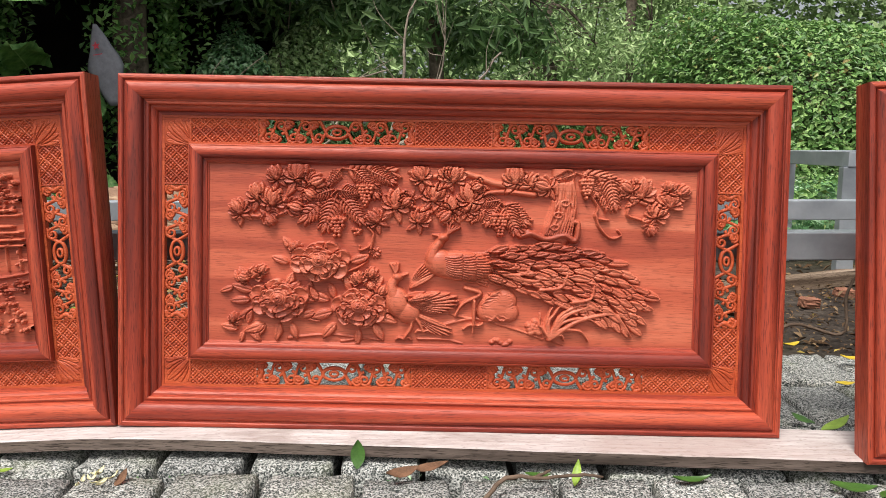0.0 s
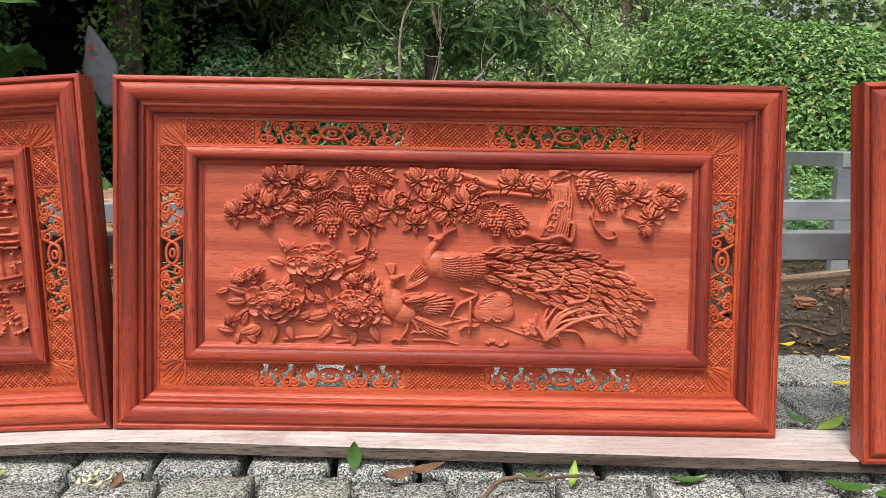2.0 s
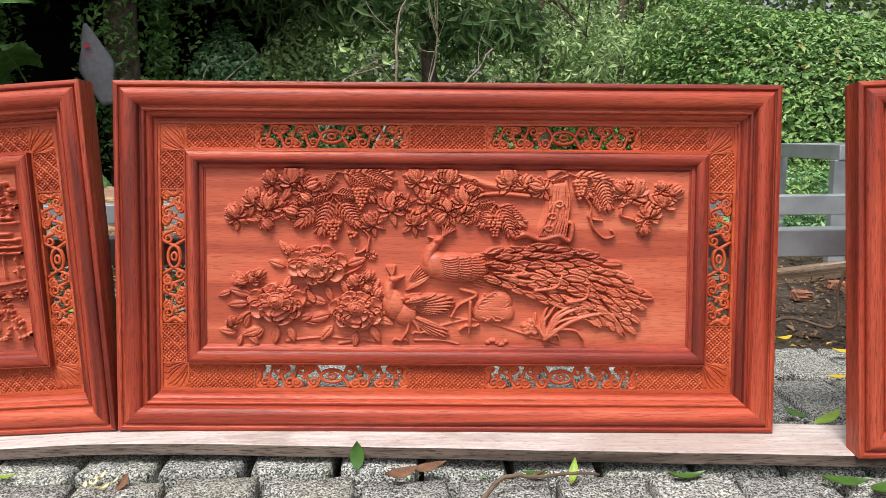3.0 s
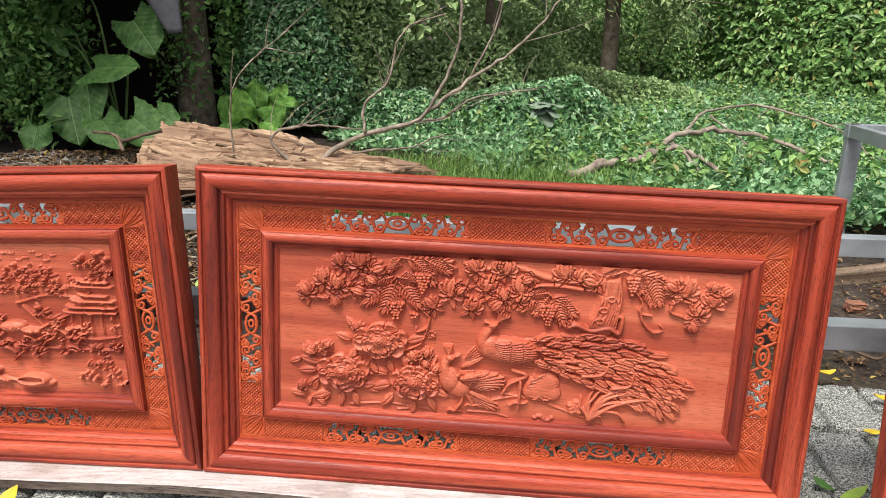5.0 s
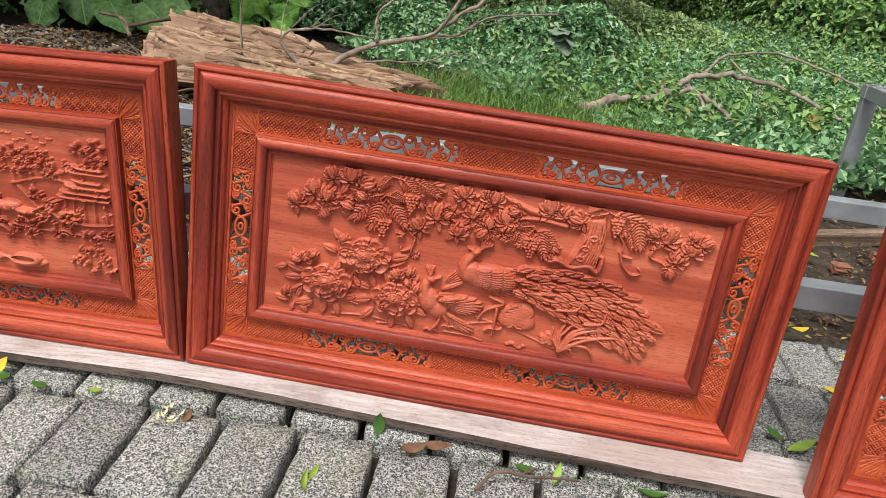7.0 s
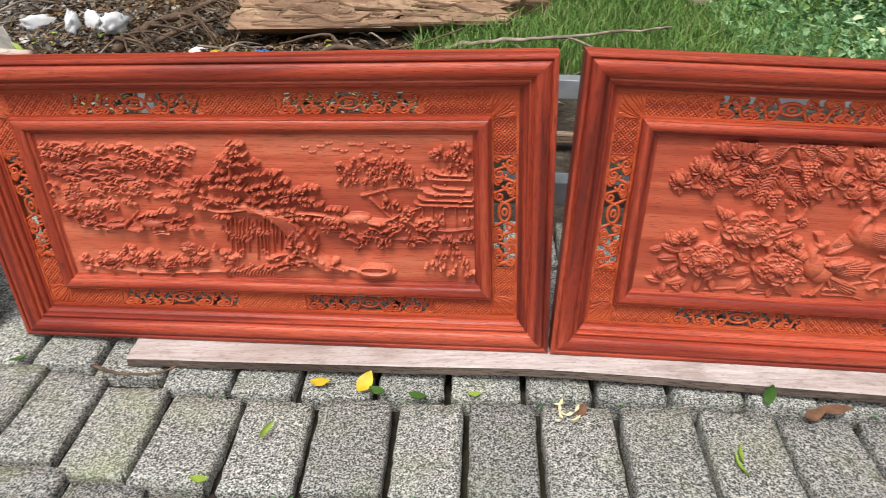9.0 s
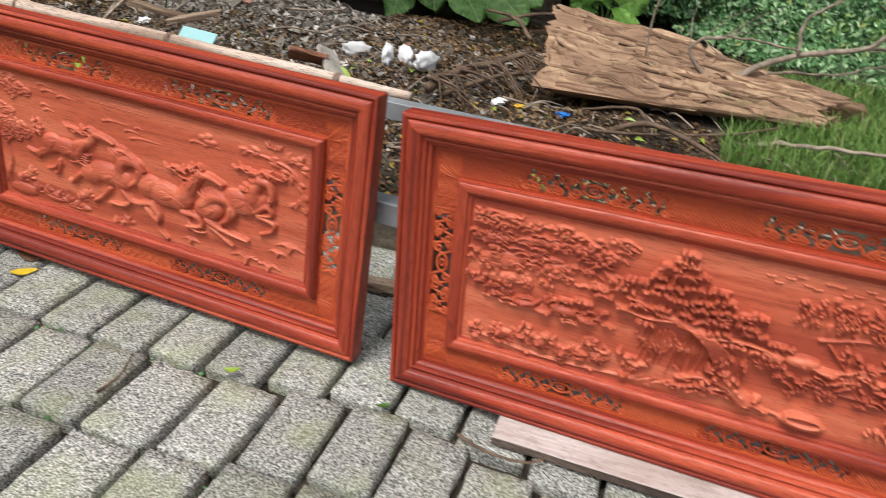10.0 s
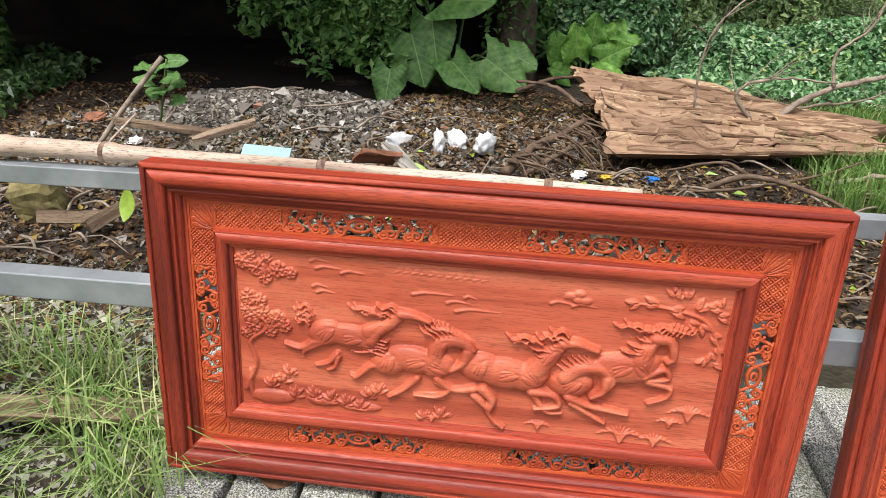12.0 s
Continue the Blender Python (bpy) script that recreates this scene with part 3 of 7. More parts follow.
def sketch(tl, tr, br, bl, w=864.0, h=327.0):
    """A plane map from a leaning sketch with these four corners to the field of a carving."""
    rows, rhs = [], []
    for (x, y), (u, v) in zip((tl, tr, br, bl), ((0, h), (w, h), (w, 0), (0, 0))):
        rows += [[x, y, 1, 0, 0, 0, -u * x, -u * y], [0, 0, 0, x, y, 1, -v * x, -v * y]]
        rhs += [u, v]
    k = np.linalg.solve(np.array(rows, float), np.array(rhs, float))

    def at(x, y):
        d = k[6] * x + k[7] * y + 1
        return (k[0] * x + k[1] * y + k[2]) / d, (k[3] * x + k[4] * y + k[5]) / d
    return at


def magnolia(c, x, y, R, ang=90, base=2.0):
    """An opening blossom: three long petals held together, others bent away, on a small knob."""
    for d, L, W in ((-100, 0.8, 0.40), (98, 0.72, 0.40), (-58, 0.9, 0.5), (60, 0.86, 0.5)):
        c.leaf(x, y, ang + d, R * L, R * W, 4.2, base, False, 0.7, 1.15)
    for d, L, W, b in ((-24, 1.05, 0.62, 2.0), (26, 1.0, 0.62, 2.6), (2, 1.02, 0.60, 4.8)):
        c.leaf(x, y, ang + d, R * L, R * W, 4.6, base + b, True)
    c.dome(x, y, R * 0.2, R * 0.17, 4, base + 4)


def plumage(c, axis, half, n, L, W, h, base, seed, across=6):
    """Overlapping pointed plumes laid along a bent axis, tip end first; half: widths along it."""
    g = random.Random(seed)
    line = bent([(a, b, 0) for a, b in axis], 12)
    m = len(line) - 1
    for i in range(n - 1, -1, -1):
        t = i / (n - 1)
        j = min(m - 1, int(t * m))
        p, d = line[j], (line[j + 1] - line[j]).normalized()
        s = Vector((-d.y, d.x, 0))
        ang = math.degrees(math.atan2(d.y, d.x))
        w = float(np.interp(t, np.linspace(0, 1, len(half)), half))
        k = max(2, int(across * w / max(half) + 0.5)) + i % 2
        for q in sorted(range(k), key=lambda q: -abs(q - (k - 1) / 2)):
            f = (q - (k - 1) / 2) / max(0.5, (k - 1) / 2)
            x, y = p.x + s.x * f * w + g.uniform(-3, 3), p.y + s.y * f * w + g.uniform(-2, 2)
            a = ang + 15 * f + g.uniform(-9, 9)
            up = base + 4.0 * (1 - t) + 2.4 * (1 - f * f)
            c.leaf(x, y, a, L * g.uniform(0.85, 1.2), W * g.uniform(0.8, 1.1), h, up, True, 0.0, 1.05)
            if g.random() < 0.5:
                e = (math.cos(radians(a)), math.sin(radians(a)))
                c.stroke([(x, y), (x + e[0] * L * 0.5 - e[1] * 5, y + e[1] * L * 0.5 + e[0] * 5), (x + e[0] * L * 0.95 - e[1] * 2, y + e[1] * L * 0.95 + e[0] * 2)], 2.0, 1.2, 2.4, up + h * 0.6)


def fan(c, x, y, angles, lengths, r, h, base, lift=0.25, ride=None):
    """Long narrow quills that spread from one place, the last on top."""
    for k, (a, L) in enumerate(zip(angles, lengths)):
        c.leaf(x, y, a, L, r * 2.2, h, base + lift * k, True, 0.0, 0.95, ride)


def garden_relief():
    """Blossoms, hanging fruit, a tree and two plain rounded forms with plumes over tall grass."""
    c = Carving(seed=4, step=1.05)
    P = sketch((105, 95), (1760, 118), (1745, 718), (105, 702))

    def Q(x, y):
        return P(x + 910, y)
    # ground lines, pebbles and the ridged rock
    for line in ([Q(-90, 690), Q(0, 692), Q(60, 705)], [Q(0, 640), Q(110, 622), Q(250, 660), Q(400, 708)], [Q(110, 622), Q(200, 640), Q(330, 690)], [P(380, 690), P(520, 678), P(640, 692)], [P(560, 700), P(640, 690), P(700, 697)], [Q(20, 605), Q(70, 618), Q(120, 626)]):
        c.stroke(line, 2.6, 1.3, 2.6)
    for k in range(16):
        x, y = Q(310 + 34 * math.cos(k * 2.4) * (0.2 + k / 18), 650 + 20 * math.sin(k * 2.4) * (0.2 + k / 18))
        c.dome(x, y, 7, 6, 5, 1)
    for k in range(7):
        x, y = Q(160 + 10 * k, 700 - 8 * math.sin(k * 1.1))
        c.dome(x, y, 5, 4, 3, 0.5)
    x, y = Q(178, 575)
    for dx, dy, rx, ry, a in ((0, -4, 34, 26, -10), (10, 8, 24, 24, 30), (-12, -10, 26, 20, 10), (20, -12, 18, 18, 0)):
        c.dome(x + dx, y + dy, rx, ry, 7, 0.5, a, 0.4)
    for k in range(11):
        w = 52 * math.sqrt(max(0.15, 1 - ((k - 5) / 6) ** 2))
        c.stroke([Q(178 + w * (j / 4 - 1), 534 + 8.6 * k + 6 * math.sin(1.1 * j + 1.9 * math.sin(k * 0.7)) + 3 * math.sin(2.3 * j + k)) for j in range(9)], 1.7, 1.3, 2.4, 5.0, 4)
    # trunk with wandering ridges, and its broken foot
    c.stroke([Q(395, 120), Q(400, 190), Q(395, 260), Q(372, 335)], 19, 27, 8, 0, 10)
    for k in range(15):
        o = -24 + 3.6 * k
        c.stroke([Q(402 + o * 1.0, 150 + 5 * (k % 4)), Q(400 + o * 1.2 + 6 * math.sin(k), 215), Q(396 + o * 1.45 - 7 * math.sin(k * 2), 270), Q(376 + o * 1.8, 335)], 1.7, 1.5, 2.6, 7.0)
    for x, y in ((378, 268), (402, 228), (366, 310)):
        u, v = Q(x, y)
        c.stroke([(u + 7 * math.cos(t), v + 5 * math.sin(t)) for t in np.linspace(0, 6.2, 9)], 1.7, 1.5, 2.2, 8.5, 4)
    c.stroke([Q(255, 338), Q(290, 330), Q(340, 348), Q(400, 336), Q(436, 352), Q(446, 300), Q(436, 290)], 6, 5, 8, 3)
    c.stroke([Q(300, 335), Q(275, 320), Q(258, 322)], 4.5, 2.5, 6, 3)
    # boughs
    for line, r0, r1 in (([P(200, 285), P(250, 275), P(320, 280), P(400, 245), P(440, 200), P(520, 165), P(545, 120)], 4, 3), ([P(640, 285), P(700, 275), P(790, 240), P(850, 265), P(905, 230), P(985, 205)], 3.5, 4),
                         ([P(790, 125), P(880, 140), P(980, 130), Q(160, 160), Q(230, 170), Q(330, 175), Q(390, 165)], 4, 8), ([Q(20, 240), Q(70, 235), Q(130, 200), Q(200, 190), Q(300, 200)], 3.5, 5),
                         ([Q(560, 150), Q(610, 200), Q(700, 235), Q(790, 210)], 4, 3), ([Q(630, 215), Q(612, 265), Q(660, 285), Q(690, 315)], 2.8, 2), ([Q(490, 200), Q(512, 240), Q(505, 275), Q(550, 285)], 2.4, 1.6),
                         ([Q(505, 265), Q(520, 310), Q(556, 345), Q(590, 335), Q(580, 318)], 2.6, 1.6), ([P(650, 265), P(640, 300), P(668, 335), P(655, 375), P(622, 390), P(620, 376)], 2.8, 1.7),
                         ([P(668, 340), P(655, 400), P(630, 440), P(560, 470)], 2.6, 2.2), ([P(520, 180), P(530, 230), P(560, 290)], 2.4, 1.8)):
        c.stroke(line, r0, r1, 6, 1)
    # feathered leaves and clusters of fruit
    for x, y, a, L in ((540, 190, 222, 82), (545, 200, 250, 70), (552, 205, 312, 66), (530, 185, 200, 50), (545, 185, 352, 46), (560, 112, 352, 96), (630, 120, 300, 56), (600, 118, 320, 50), (560, 112, 232, 40), (650, 118, 335, 52),
                       (1095, 222, 212, 64), (1098, 225, 240, 50), (1100, 226, 322, 62), (1104, 230, 296, 62), (1095, 218, 190, 44), (1350, 125, 340, 92), (1420, 130, 292, 68), (1460, 135, 282, 62), (1380, 128, 300, 46), (1345, 130, 200, 30)):
        u, v = P(x, y)
        c.sprig(u, v, a, L, 8)
    for x, y, w, L in ((640, 172, 30, 44), (545, 285, 32, 38), (612, 322, 20, 16), (1095, 268, 34, 46), (1385, 152, 26, 36)):
        u, v = P(x, y)
        c.berries(u, v, w, L, 3.5)
    # blossoms of the boughs, with their leaves
    for x, y, r, a in ((215, 262, 26, 120), (278, 212, 28, 100), (325, 232, 30, 85), (340, 145, 24, 110), (412, 148, 36, 88), (455, 165, 26, 20), (310, 275, 20, 300), (385, 240, 24, 340), (440, 190, 20, 320),
                       (680, 290, 24, 130), (742, 240, 34, 80), (822, 290, 26, 70), (872, 215, 32, 75), (935, 255, 28, 95), (830, 145, 26, 120), (922, 145, 28, 80), (985, 250, 24, 40), (790, 215, 18, 220), (995, 190, 20, 60)):
        u, v = P(x, y)
        c.leaf(u, v, a + 150, r * 1.1, r * 0.45, 3.8, 1.5)
        c.leaf(u, v, a + 205, r, r * 0.4, 3.8, 1.5)
        magnolia(c, u, v, r, a)
    for x, y, r, a in ((30, 150, 26, 80), (85, 220, 32, 100), (15, 262, 24, 220), (235, 155, 30, 95), (290, 165, 24, 60), (345, 175, 26, 160), (655, 200, 34, 82), (705, 270, 28, 65), (752, 232, 32, 85),
                       (785, 195, 22, 40), (690, 305, 18, 280), (620, 185, 22, 140), (750, 180, 16, 80), (120, 170, 18, 200)):
        u, v = Q(x, y)
        c.leaf(u, v, a + 140, r, r * 0.42, 3.8, 1.5)
        magnolia(c, u, v, r, a)
    u, v = P(675, 400)
    for a in range(0, 360, 45):
        c.leaf(u, v, a + 20, 11, 5, 3, 2)
    # the bed of large round blossoms: leaves first
    for x, y, a, L in ((395, 470, 250, 34), (380, 435, 160, 32), (400, 395, 130, 34), (590, 430, 20, 38), (560, 480, 320, 36), (600, 470, 345, 34), (420, 500, 220, 34), (455, 500, 265, 30), (520, 505, 290, 30),
                       (260, 530, 165, 40), (250, 560, 185, 36), (265, 590, 215, 36), (240, 500, 120, 32), (300, 640, 235, 36), (350, 640, 262, 34), (390, 640, 290, 32), (430, 600, 330, 36), (425, 560, 10, 34),
                       (520, 560, 165, 40), (530, 600, 195, 42), (540, 640, 230, 36), (680, 610, 340, 40), (690, 590, 5, 36), (670, 640, 300, 36), (620, 660, 265, 30), (590, 530, 110, 30), (660, 530, 50, 34),
                       (210, 660, 170, 32), (215, 650, 130, 24), (240, 640, 70, 26), (250, 660, 310, 30), (225, 670, 260, 22), (300, 645, 200, 40), (190, 520, 200, 24), (210, 500, 110, 22), (480, 560, 120, 28), (470, 600, 200, 34)):
        u, v = P(x, y)
        c.leaf(u, v, a, L, L * 0.46, 4.5, 1.2)
    for x, y, r, a in ((262, 482, 20, 70), (240, 490, 16, 150), (285, 465, 15, 50), (622, 495, 20, 120), (660, 478, 17, 70), (690, 540, 20, 60), (405, 392, 17, 100), (195, 632, 15, 90), (655, 500, 14, 300)):
        u, v = P(x, y)
        magnolia(c, u, v, r, a, 3.0)
    for x, y, R in ((490, 432, 45), (352, 562, 46), (622, 588, 44)):
        u, v = P(x, y)
        c.flower(u, v, R, 15, 4.5)
    # the larger rounded form and its long train
    plumage(c, [Q(150, 430), Q(330, 455), Q(500, 505), Q(645, 590)], [22, 40, 48, 44, 28], 17, 34, 13, 3.4, 3.0, 5, 7)
    for k, (b, d) in enumerate((((235, 480), (330, 470)), ((320, 520), (410, 470)), ((430, 560), (500, 505)), ((200, 470), (290, 430)))):
        x0, x1 = Q(*b), Q(*d)
        c.stroke([x0, (0.5 * (x0[0] + x1[0]) + 12, 0.5 * (x0[1] + x1[1]) - 8), x1], 3.4, 2.2, 3.0, 9.0)
    fan(c, *P(790, 520), [62, 56, 50, 44, 38, 32], [52, 60, 66, 66, 62, 56], 4.2, 3.6, 2.0)
    u, v = Q(48, 440)
    c.dome(u, v, 62, 27, 13, 2, -3, 0.45)
    u, v = Q(-15, 430)
    c.dome(u, v, 26, 25, 13, 2, 20, 0.5)
    c.stroke([Q(-15, 445), Q(-42, 420), Q(-34, 385), Q(-12, 352)], 15, 7.5, 12, 2)
    u, v = Q(-8, 346)
    c.dome(u, v, 11, 8, 11, 3, 20)
    c.stroke([Q(-8, 348), Q(-24, 340), Q(-42, 336)], 4.5, 1.4, 8, 3)
    for k in range(5):
        c.stroke([Q(4, 338), Q(8 + 6 * k, 320), Q(8 + 10 * k, 300 + 3 * k)], 2.0, 2.2, 5, 4)
    body = c.H.copy()
    for x0, y0, n, L in ((108, 400, 12, 56), (70, 405, 12, 46), (34, 408, 11, 38), (4, 410, 10, 30)):
        for k in range(n - 1, -1, -1):
            u, v = Q(x0 - 0.12 * (k - n / 2) ** 2, y0 + 6.4 * k)
            c.leaf(u, v, 4 - 2.6 * k, L, 6.4, 2.6, 0.3, True, 0.0, 1.1, body)
    c.stroke([Q(70, 515), Q(120, 535), Q(60, 570), Q(35, 610)], 4.5, 2.6, 6, 2)
    c.stroke([Q(100, 560), Q(98, 610), Q(98, 640)], 3.2, 2.4, 6, 6)
    for a in ((62, 655), (128, 636), (95, 668)):
        c.stroke([Q(98, 640), Q(0.5 * (98 + a[0]), 642), Q(*a)], 2.4, 1.4, 4, 4)
    # the smaller rounded form, wings spread
    fan(c, *P(800, 600), [-44, -38, -33, -28, -23], [60, 72, 82, 84, 78], 4.2, 3.6, 2.0)
    u, v = P(752, 565)
    c.dome(u, v, 22, 30, 12, 2, 18, 0.5)
    u, v = P(785, 595)
    c.dome(u, v, 22, 24, 10, 2, 40, 0.5)
    c.stroke([P(738, 540), P(732, 510), P(745, 484)], 12, 7, 11, 2)
    u, v = P(750, 480)
    c.dome(u, v, 10, 7.5, 10, 3)
    c.stroke([P(755, 478), P(770, 474), P(784, 470)], 4, 1.4, 7, 3)
    for k in range(4):
        c.stroke([P(744, 470), P(736 + 5 * k, 455), P(726 + 9 * k, 436)], 1.9, 2.2, 5, 4)
    fan(c, *P(785, 560), [-24, -19, -14, -9, -4, 1, 6, 11, 16], [58, 68, 76, 84, 90, 92, 88, 76, 60], 4.4, 3.4, 5.5)
    fan(c, *P(775, 545), [-26, -16, -6, 4, 14], [36, 42, 46, 44, 38], 4.6, 2.6, 0.6, 0.2, c.H.copy())
    for f, g2, t in (((802, 620), (795, 655), (772, 690)), ((815, 620), (830, 645), (838, 665))):
        c.stroke([P(*f), P(*g2), P(*t)], 3.6, 2.2, 6, 2)
        for d in (-28, 2, 26):
            c.stroke([P(*t), P(t[0] + d * 0.6, t[1] - 4), P(t[0] + d, t[1] + 4)], 2.2, 1.3, 4, 2)
    # tall grass
    for e, m, r in (((522, 642), (450, 615), 4.4), ((482, 692), (440, 655), 4.6), ((626, 676), (560, 600), 5.4), ((540, 595), (440, 590), 4.4), ((362, 578), (345, 620), 3.6), ((400, 568), (365, 605), 3.8), ((520, 575), (430, 580), 3.6),
                    ((402, 690), (385, 672), 3.4), ((322, 600), (318, 640), 3.2), ((505, 590), (470, 580), 3.2)):
        c.stroke([Q(352, 685), Q(0.5 * (352 + m[0]) - 8, 0.55 * m[1] + 0.45 * 685 - 14), Q(*m), Q(0.45 * m[0] + 0.55 * e[0], 0.5 * (m[1] + e[1]) - 9), Q(*e)], r, 1.3, 4.6, 5.0)
    return c.done("garden_relief", RELIEF, tall=1.62)


def landscape_relief():
    """A great spreading pine over rocks and water, with a small pavilion, hills and a round basin."""
    c = Carving(seed=9, step=0.98)
    g = c.rng
    at = sketch((50, 236), (840, 236), (840, 502), (122, 488))

    def pad(px, py, R, base):
        """A tier of needles: a scalloped lens of short upright tongues, dark under its rim."""
        x, y = at(px, py)
        n = max(4, int(R / 4.2))
        for k in range(n):
            f = (k + 0.5) / n * 2 - 1
            hh = R * 0.42 * math.sqrt(1 - 0.8 * f * f)
            for q in range(2):
                c.leaf(x + f * R + g.uniform(-3, 3), y - R * 0.12 + q * 2.5 + g.uniform(-3, 2), 90 - 34 * f + g.uniform(-22, 22), hh * (1.3 - 0.35 * q), R * 0.36 + 2, 4.2, base + 1.6 * q, True, 0.0, 1.5)

    def clump(px, py, R, base, n=9):
        x, y = at(px, py)
        for k in range(n):
            a, r = g.uniform(0, 6.28), R * math.sqrt(g.random()) * 0.8
            c.leaf(x + r * math.cos(a), y + 0.6 * r * math.sin(a), math.degrees(a) + g.uniform(-50, 50), R * g.uniform(0.55, 0.85), R * g.uniform(0.34, 0.5), 4.0, base + 2.2 * (1 - r / R), True, 0.0, 1.4)

    # far hills: long stepped ledges
    for k in range(120):
        px, py = g.uniform(62, 320), g.uniform(252, 350)
        L = g.uniform(10, 30)
        c.stroke([at(px, py), at(px + L * 0.4, py - g.uniform(1, 5)), at(px + L, py + g.uniform(0, 4))], g.uniform(2.6, 5), 1.6, 4.0, g.uniform(0, 2))
    for px, py, rx, ry in ((135, 335, 50, 20), (110, 300, 40, 12), (190, 290, 50, 9), (230, 330, 30, 14), (160, 365, 50, 14)):
        x, y = at(px, py)
        c.dome(x, y, rx, ry, 5, 0, 8, 0.4)
    for k in range(14):
        x, y = at(540 + 14 * k, 262 + 8 * math.sin(k * 1.7))
        c.leaf(x, y, 25, 9, 4, 2.4, 0)
        c.leaf(x, y, 155, 9, 4, 2.4, 0)
    # banks and paths
    for a, b, d in (((130, 402), (220, 408), (330, 400)), ((560, 400), (660, 420), (830, 428)), ((640, 345), (720, 330), (835, 352)), ((130, 470), (260, 485), (420, 482)), ((470, 478), (560, 470), (640, 482)), ((740, 402), (790, 408), (835, 404))):
        c.stroke([at(*a), at(*b), at(*d)], 3.6, 2.4, 4.0)
    # bushes and small trees on the banks
    for px, py, R in ((82, 262, 17), (112, 275, 15), (90, 300, 14), (140, 262, 13), (170, 262, 11), (215, 262, 12), (262, 285, 15), (296, 292, 16), (282, 300, 14), (315, 262, 10), (228, 335, 15), (225, 355, 13), (112, 372, 15), (140, 388, 16),
                      (165, 382, 14), (118, 345, 14), (190, 365, 13), (610, 292, 14), (640, 285, 15), (668, 292, 16), (620, 310, 14), (655, 312, 17), (690, 305, 14), (715, 296, 14), (735, 312, 15), (785, 268, 18), (815, 262, 16), (800, 282, 14),
                      (825, 290, 12), (760, 300, 12), (715, 372, 14), (745, 396, 15), (775, 388, 11), (690, 360, 13), (700, 400, 12), (725, 425, 12), (680, 430, 12), (645, 425, 11), (610, 415, 11), (580, 405, 10), (790, 425, 13), (825, 420, 12)):
        clump(px, py, R, g.uniform(1.5, 4))
    for k in range(64):
        px, py = g.choice(((g.uniform(70, 250), g.uniform(258, 400)), (g.uniform(590, 832), g.uniform(280, 330)), (g.uniform(590, 830), g.uniform(365, 440))))
        clump(px, py, g.uniform(7, 12), g.uniform(0.5, 3), 5)
    # lower bank: broad leaves, round stones and blossoms
    for k in range(34):
        px, py = g.uniform(128, 430), 470 - abs(g.gauss(0, 14))
        clump(px, py, g.uniform(9, 14), g.uniform(1, 4), 6)
    for k in range(22):
        x, y = at(g.uniform(130, 420), g.uniform(440, 478))
        c.dome(x, y, g.uniform(7, 13), g.uniform(4, 7), g.uniform(5, 9), 1)
    for px, py in ((325, 440), (250, 462), (180, 462), (290, 470), (345, 462)):
        x, y = at(px, py)
        c.flower(x, y, 15, 8, 3)
    for px, py in ((762, 470), (790, 478), (815, 466), (775, 455), (800, 452), (825, 480)):
        clump(px, py, 13, 3, 7)
    for k in range(14):
        u, v = at(400 + 6 * k, 488)
        c.stroke([(u, v), (u + 5, v + 10), (u + 18, v + 16 + 4 * (k % 3))], 1.7, 0.8, 3, 1)
    # long smooth shapes in the middle ground
    for px, py, rx, ry, a in ((265, 395, 30, 12, -4), (305, 402, 24, 9, -12), (200, 398, 26, 8, 4), (630, 385, 30, 13, 4), (590, 388, 18, 11, 0), (665, 392, 22, 7, -8), (235, 405, 20, 8, 0)):
        x, y = at(px, py)
        c.dome(x, y, rx, ry, 9, 1.5, a, 0.5)
    for k in range(40):
        px, py = g.choice(((g.uniform(600, 760), g.uniform(380, 425)), (g.uniform(140, 340), g.uniform(385, 415))))
        x, y = at(px, py)
        L, a = g.uniform(12, 28), g.uniform(-0.8, 1.0)
        c.stroke([(x, y), (x + L * 0.5 * math.cos(a), y + L * 0.5 * math.sin(a) + 3), (x + L * math.cos(a), y + L * math.sin(a))], 3.2, 1.8, 6, 2)
    c.stroke([at(655, 348), at(680, 372), at(700, 392)], 2.4, 1.6, 5, 1)
    c.stroke([at(755, 360), at(700, 382), at(640, 412)], 2.4, 1.8, 5, 1)
    # pavilion: stepped roofs with turned-up ends, posts and a rail
    for py, a, b in ((306, 770, 826), (314, 758, 834), (330, 768, 822), (340, 752, 834), (351, 742, 836), (360, 735, 838)):
        c.stroke([at(a, py - 4), at(a + 12, py), at((a + b) / 2, py + 1), at(b, py + 2)], 2.9, 2.9, 5.5, 1.5)
    for px in (748, 765, 785, 806, 828):
        c.stroke([at(px, 364), at(px, 378), at(px + 1, 398)], 2.2, 2.2, 4.5)
    # trunk with ridges, roots and hanging strands
    c.stroke([at(415, 362), at(450, 368), at(492, 382), at(528, 412), at(550, 450), at(575, 470)], 8, 17, 11, 1, 10)
    for k in range(9):
        o = -12 + 3 * k
        c.stroke([at(440, 366 + o * 0.35), at(492 + o * 0.3, 384 - o * 0.5), at(526 + o * 0.8, 414 - o * 0.6), at(548 + o, 452)], 1.5, 1.4, 2.4, 10)
    for a, b, d in (((415, 362), (380, 350), (350, 345)), ((450, 366), (440, 340), (410, 318)), ((440, 366), (390, 372), (340, 362)), ((492, 380), (540, 375), (590, 382)), ((410, 318), (408, 290), (412, 266)), ((460, 362), (500, 345), (540, 338))):
        c.stroke([at(*a), at(*b), at(*d)], 5, 2.6, 8, 2)
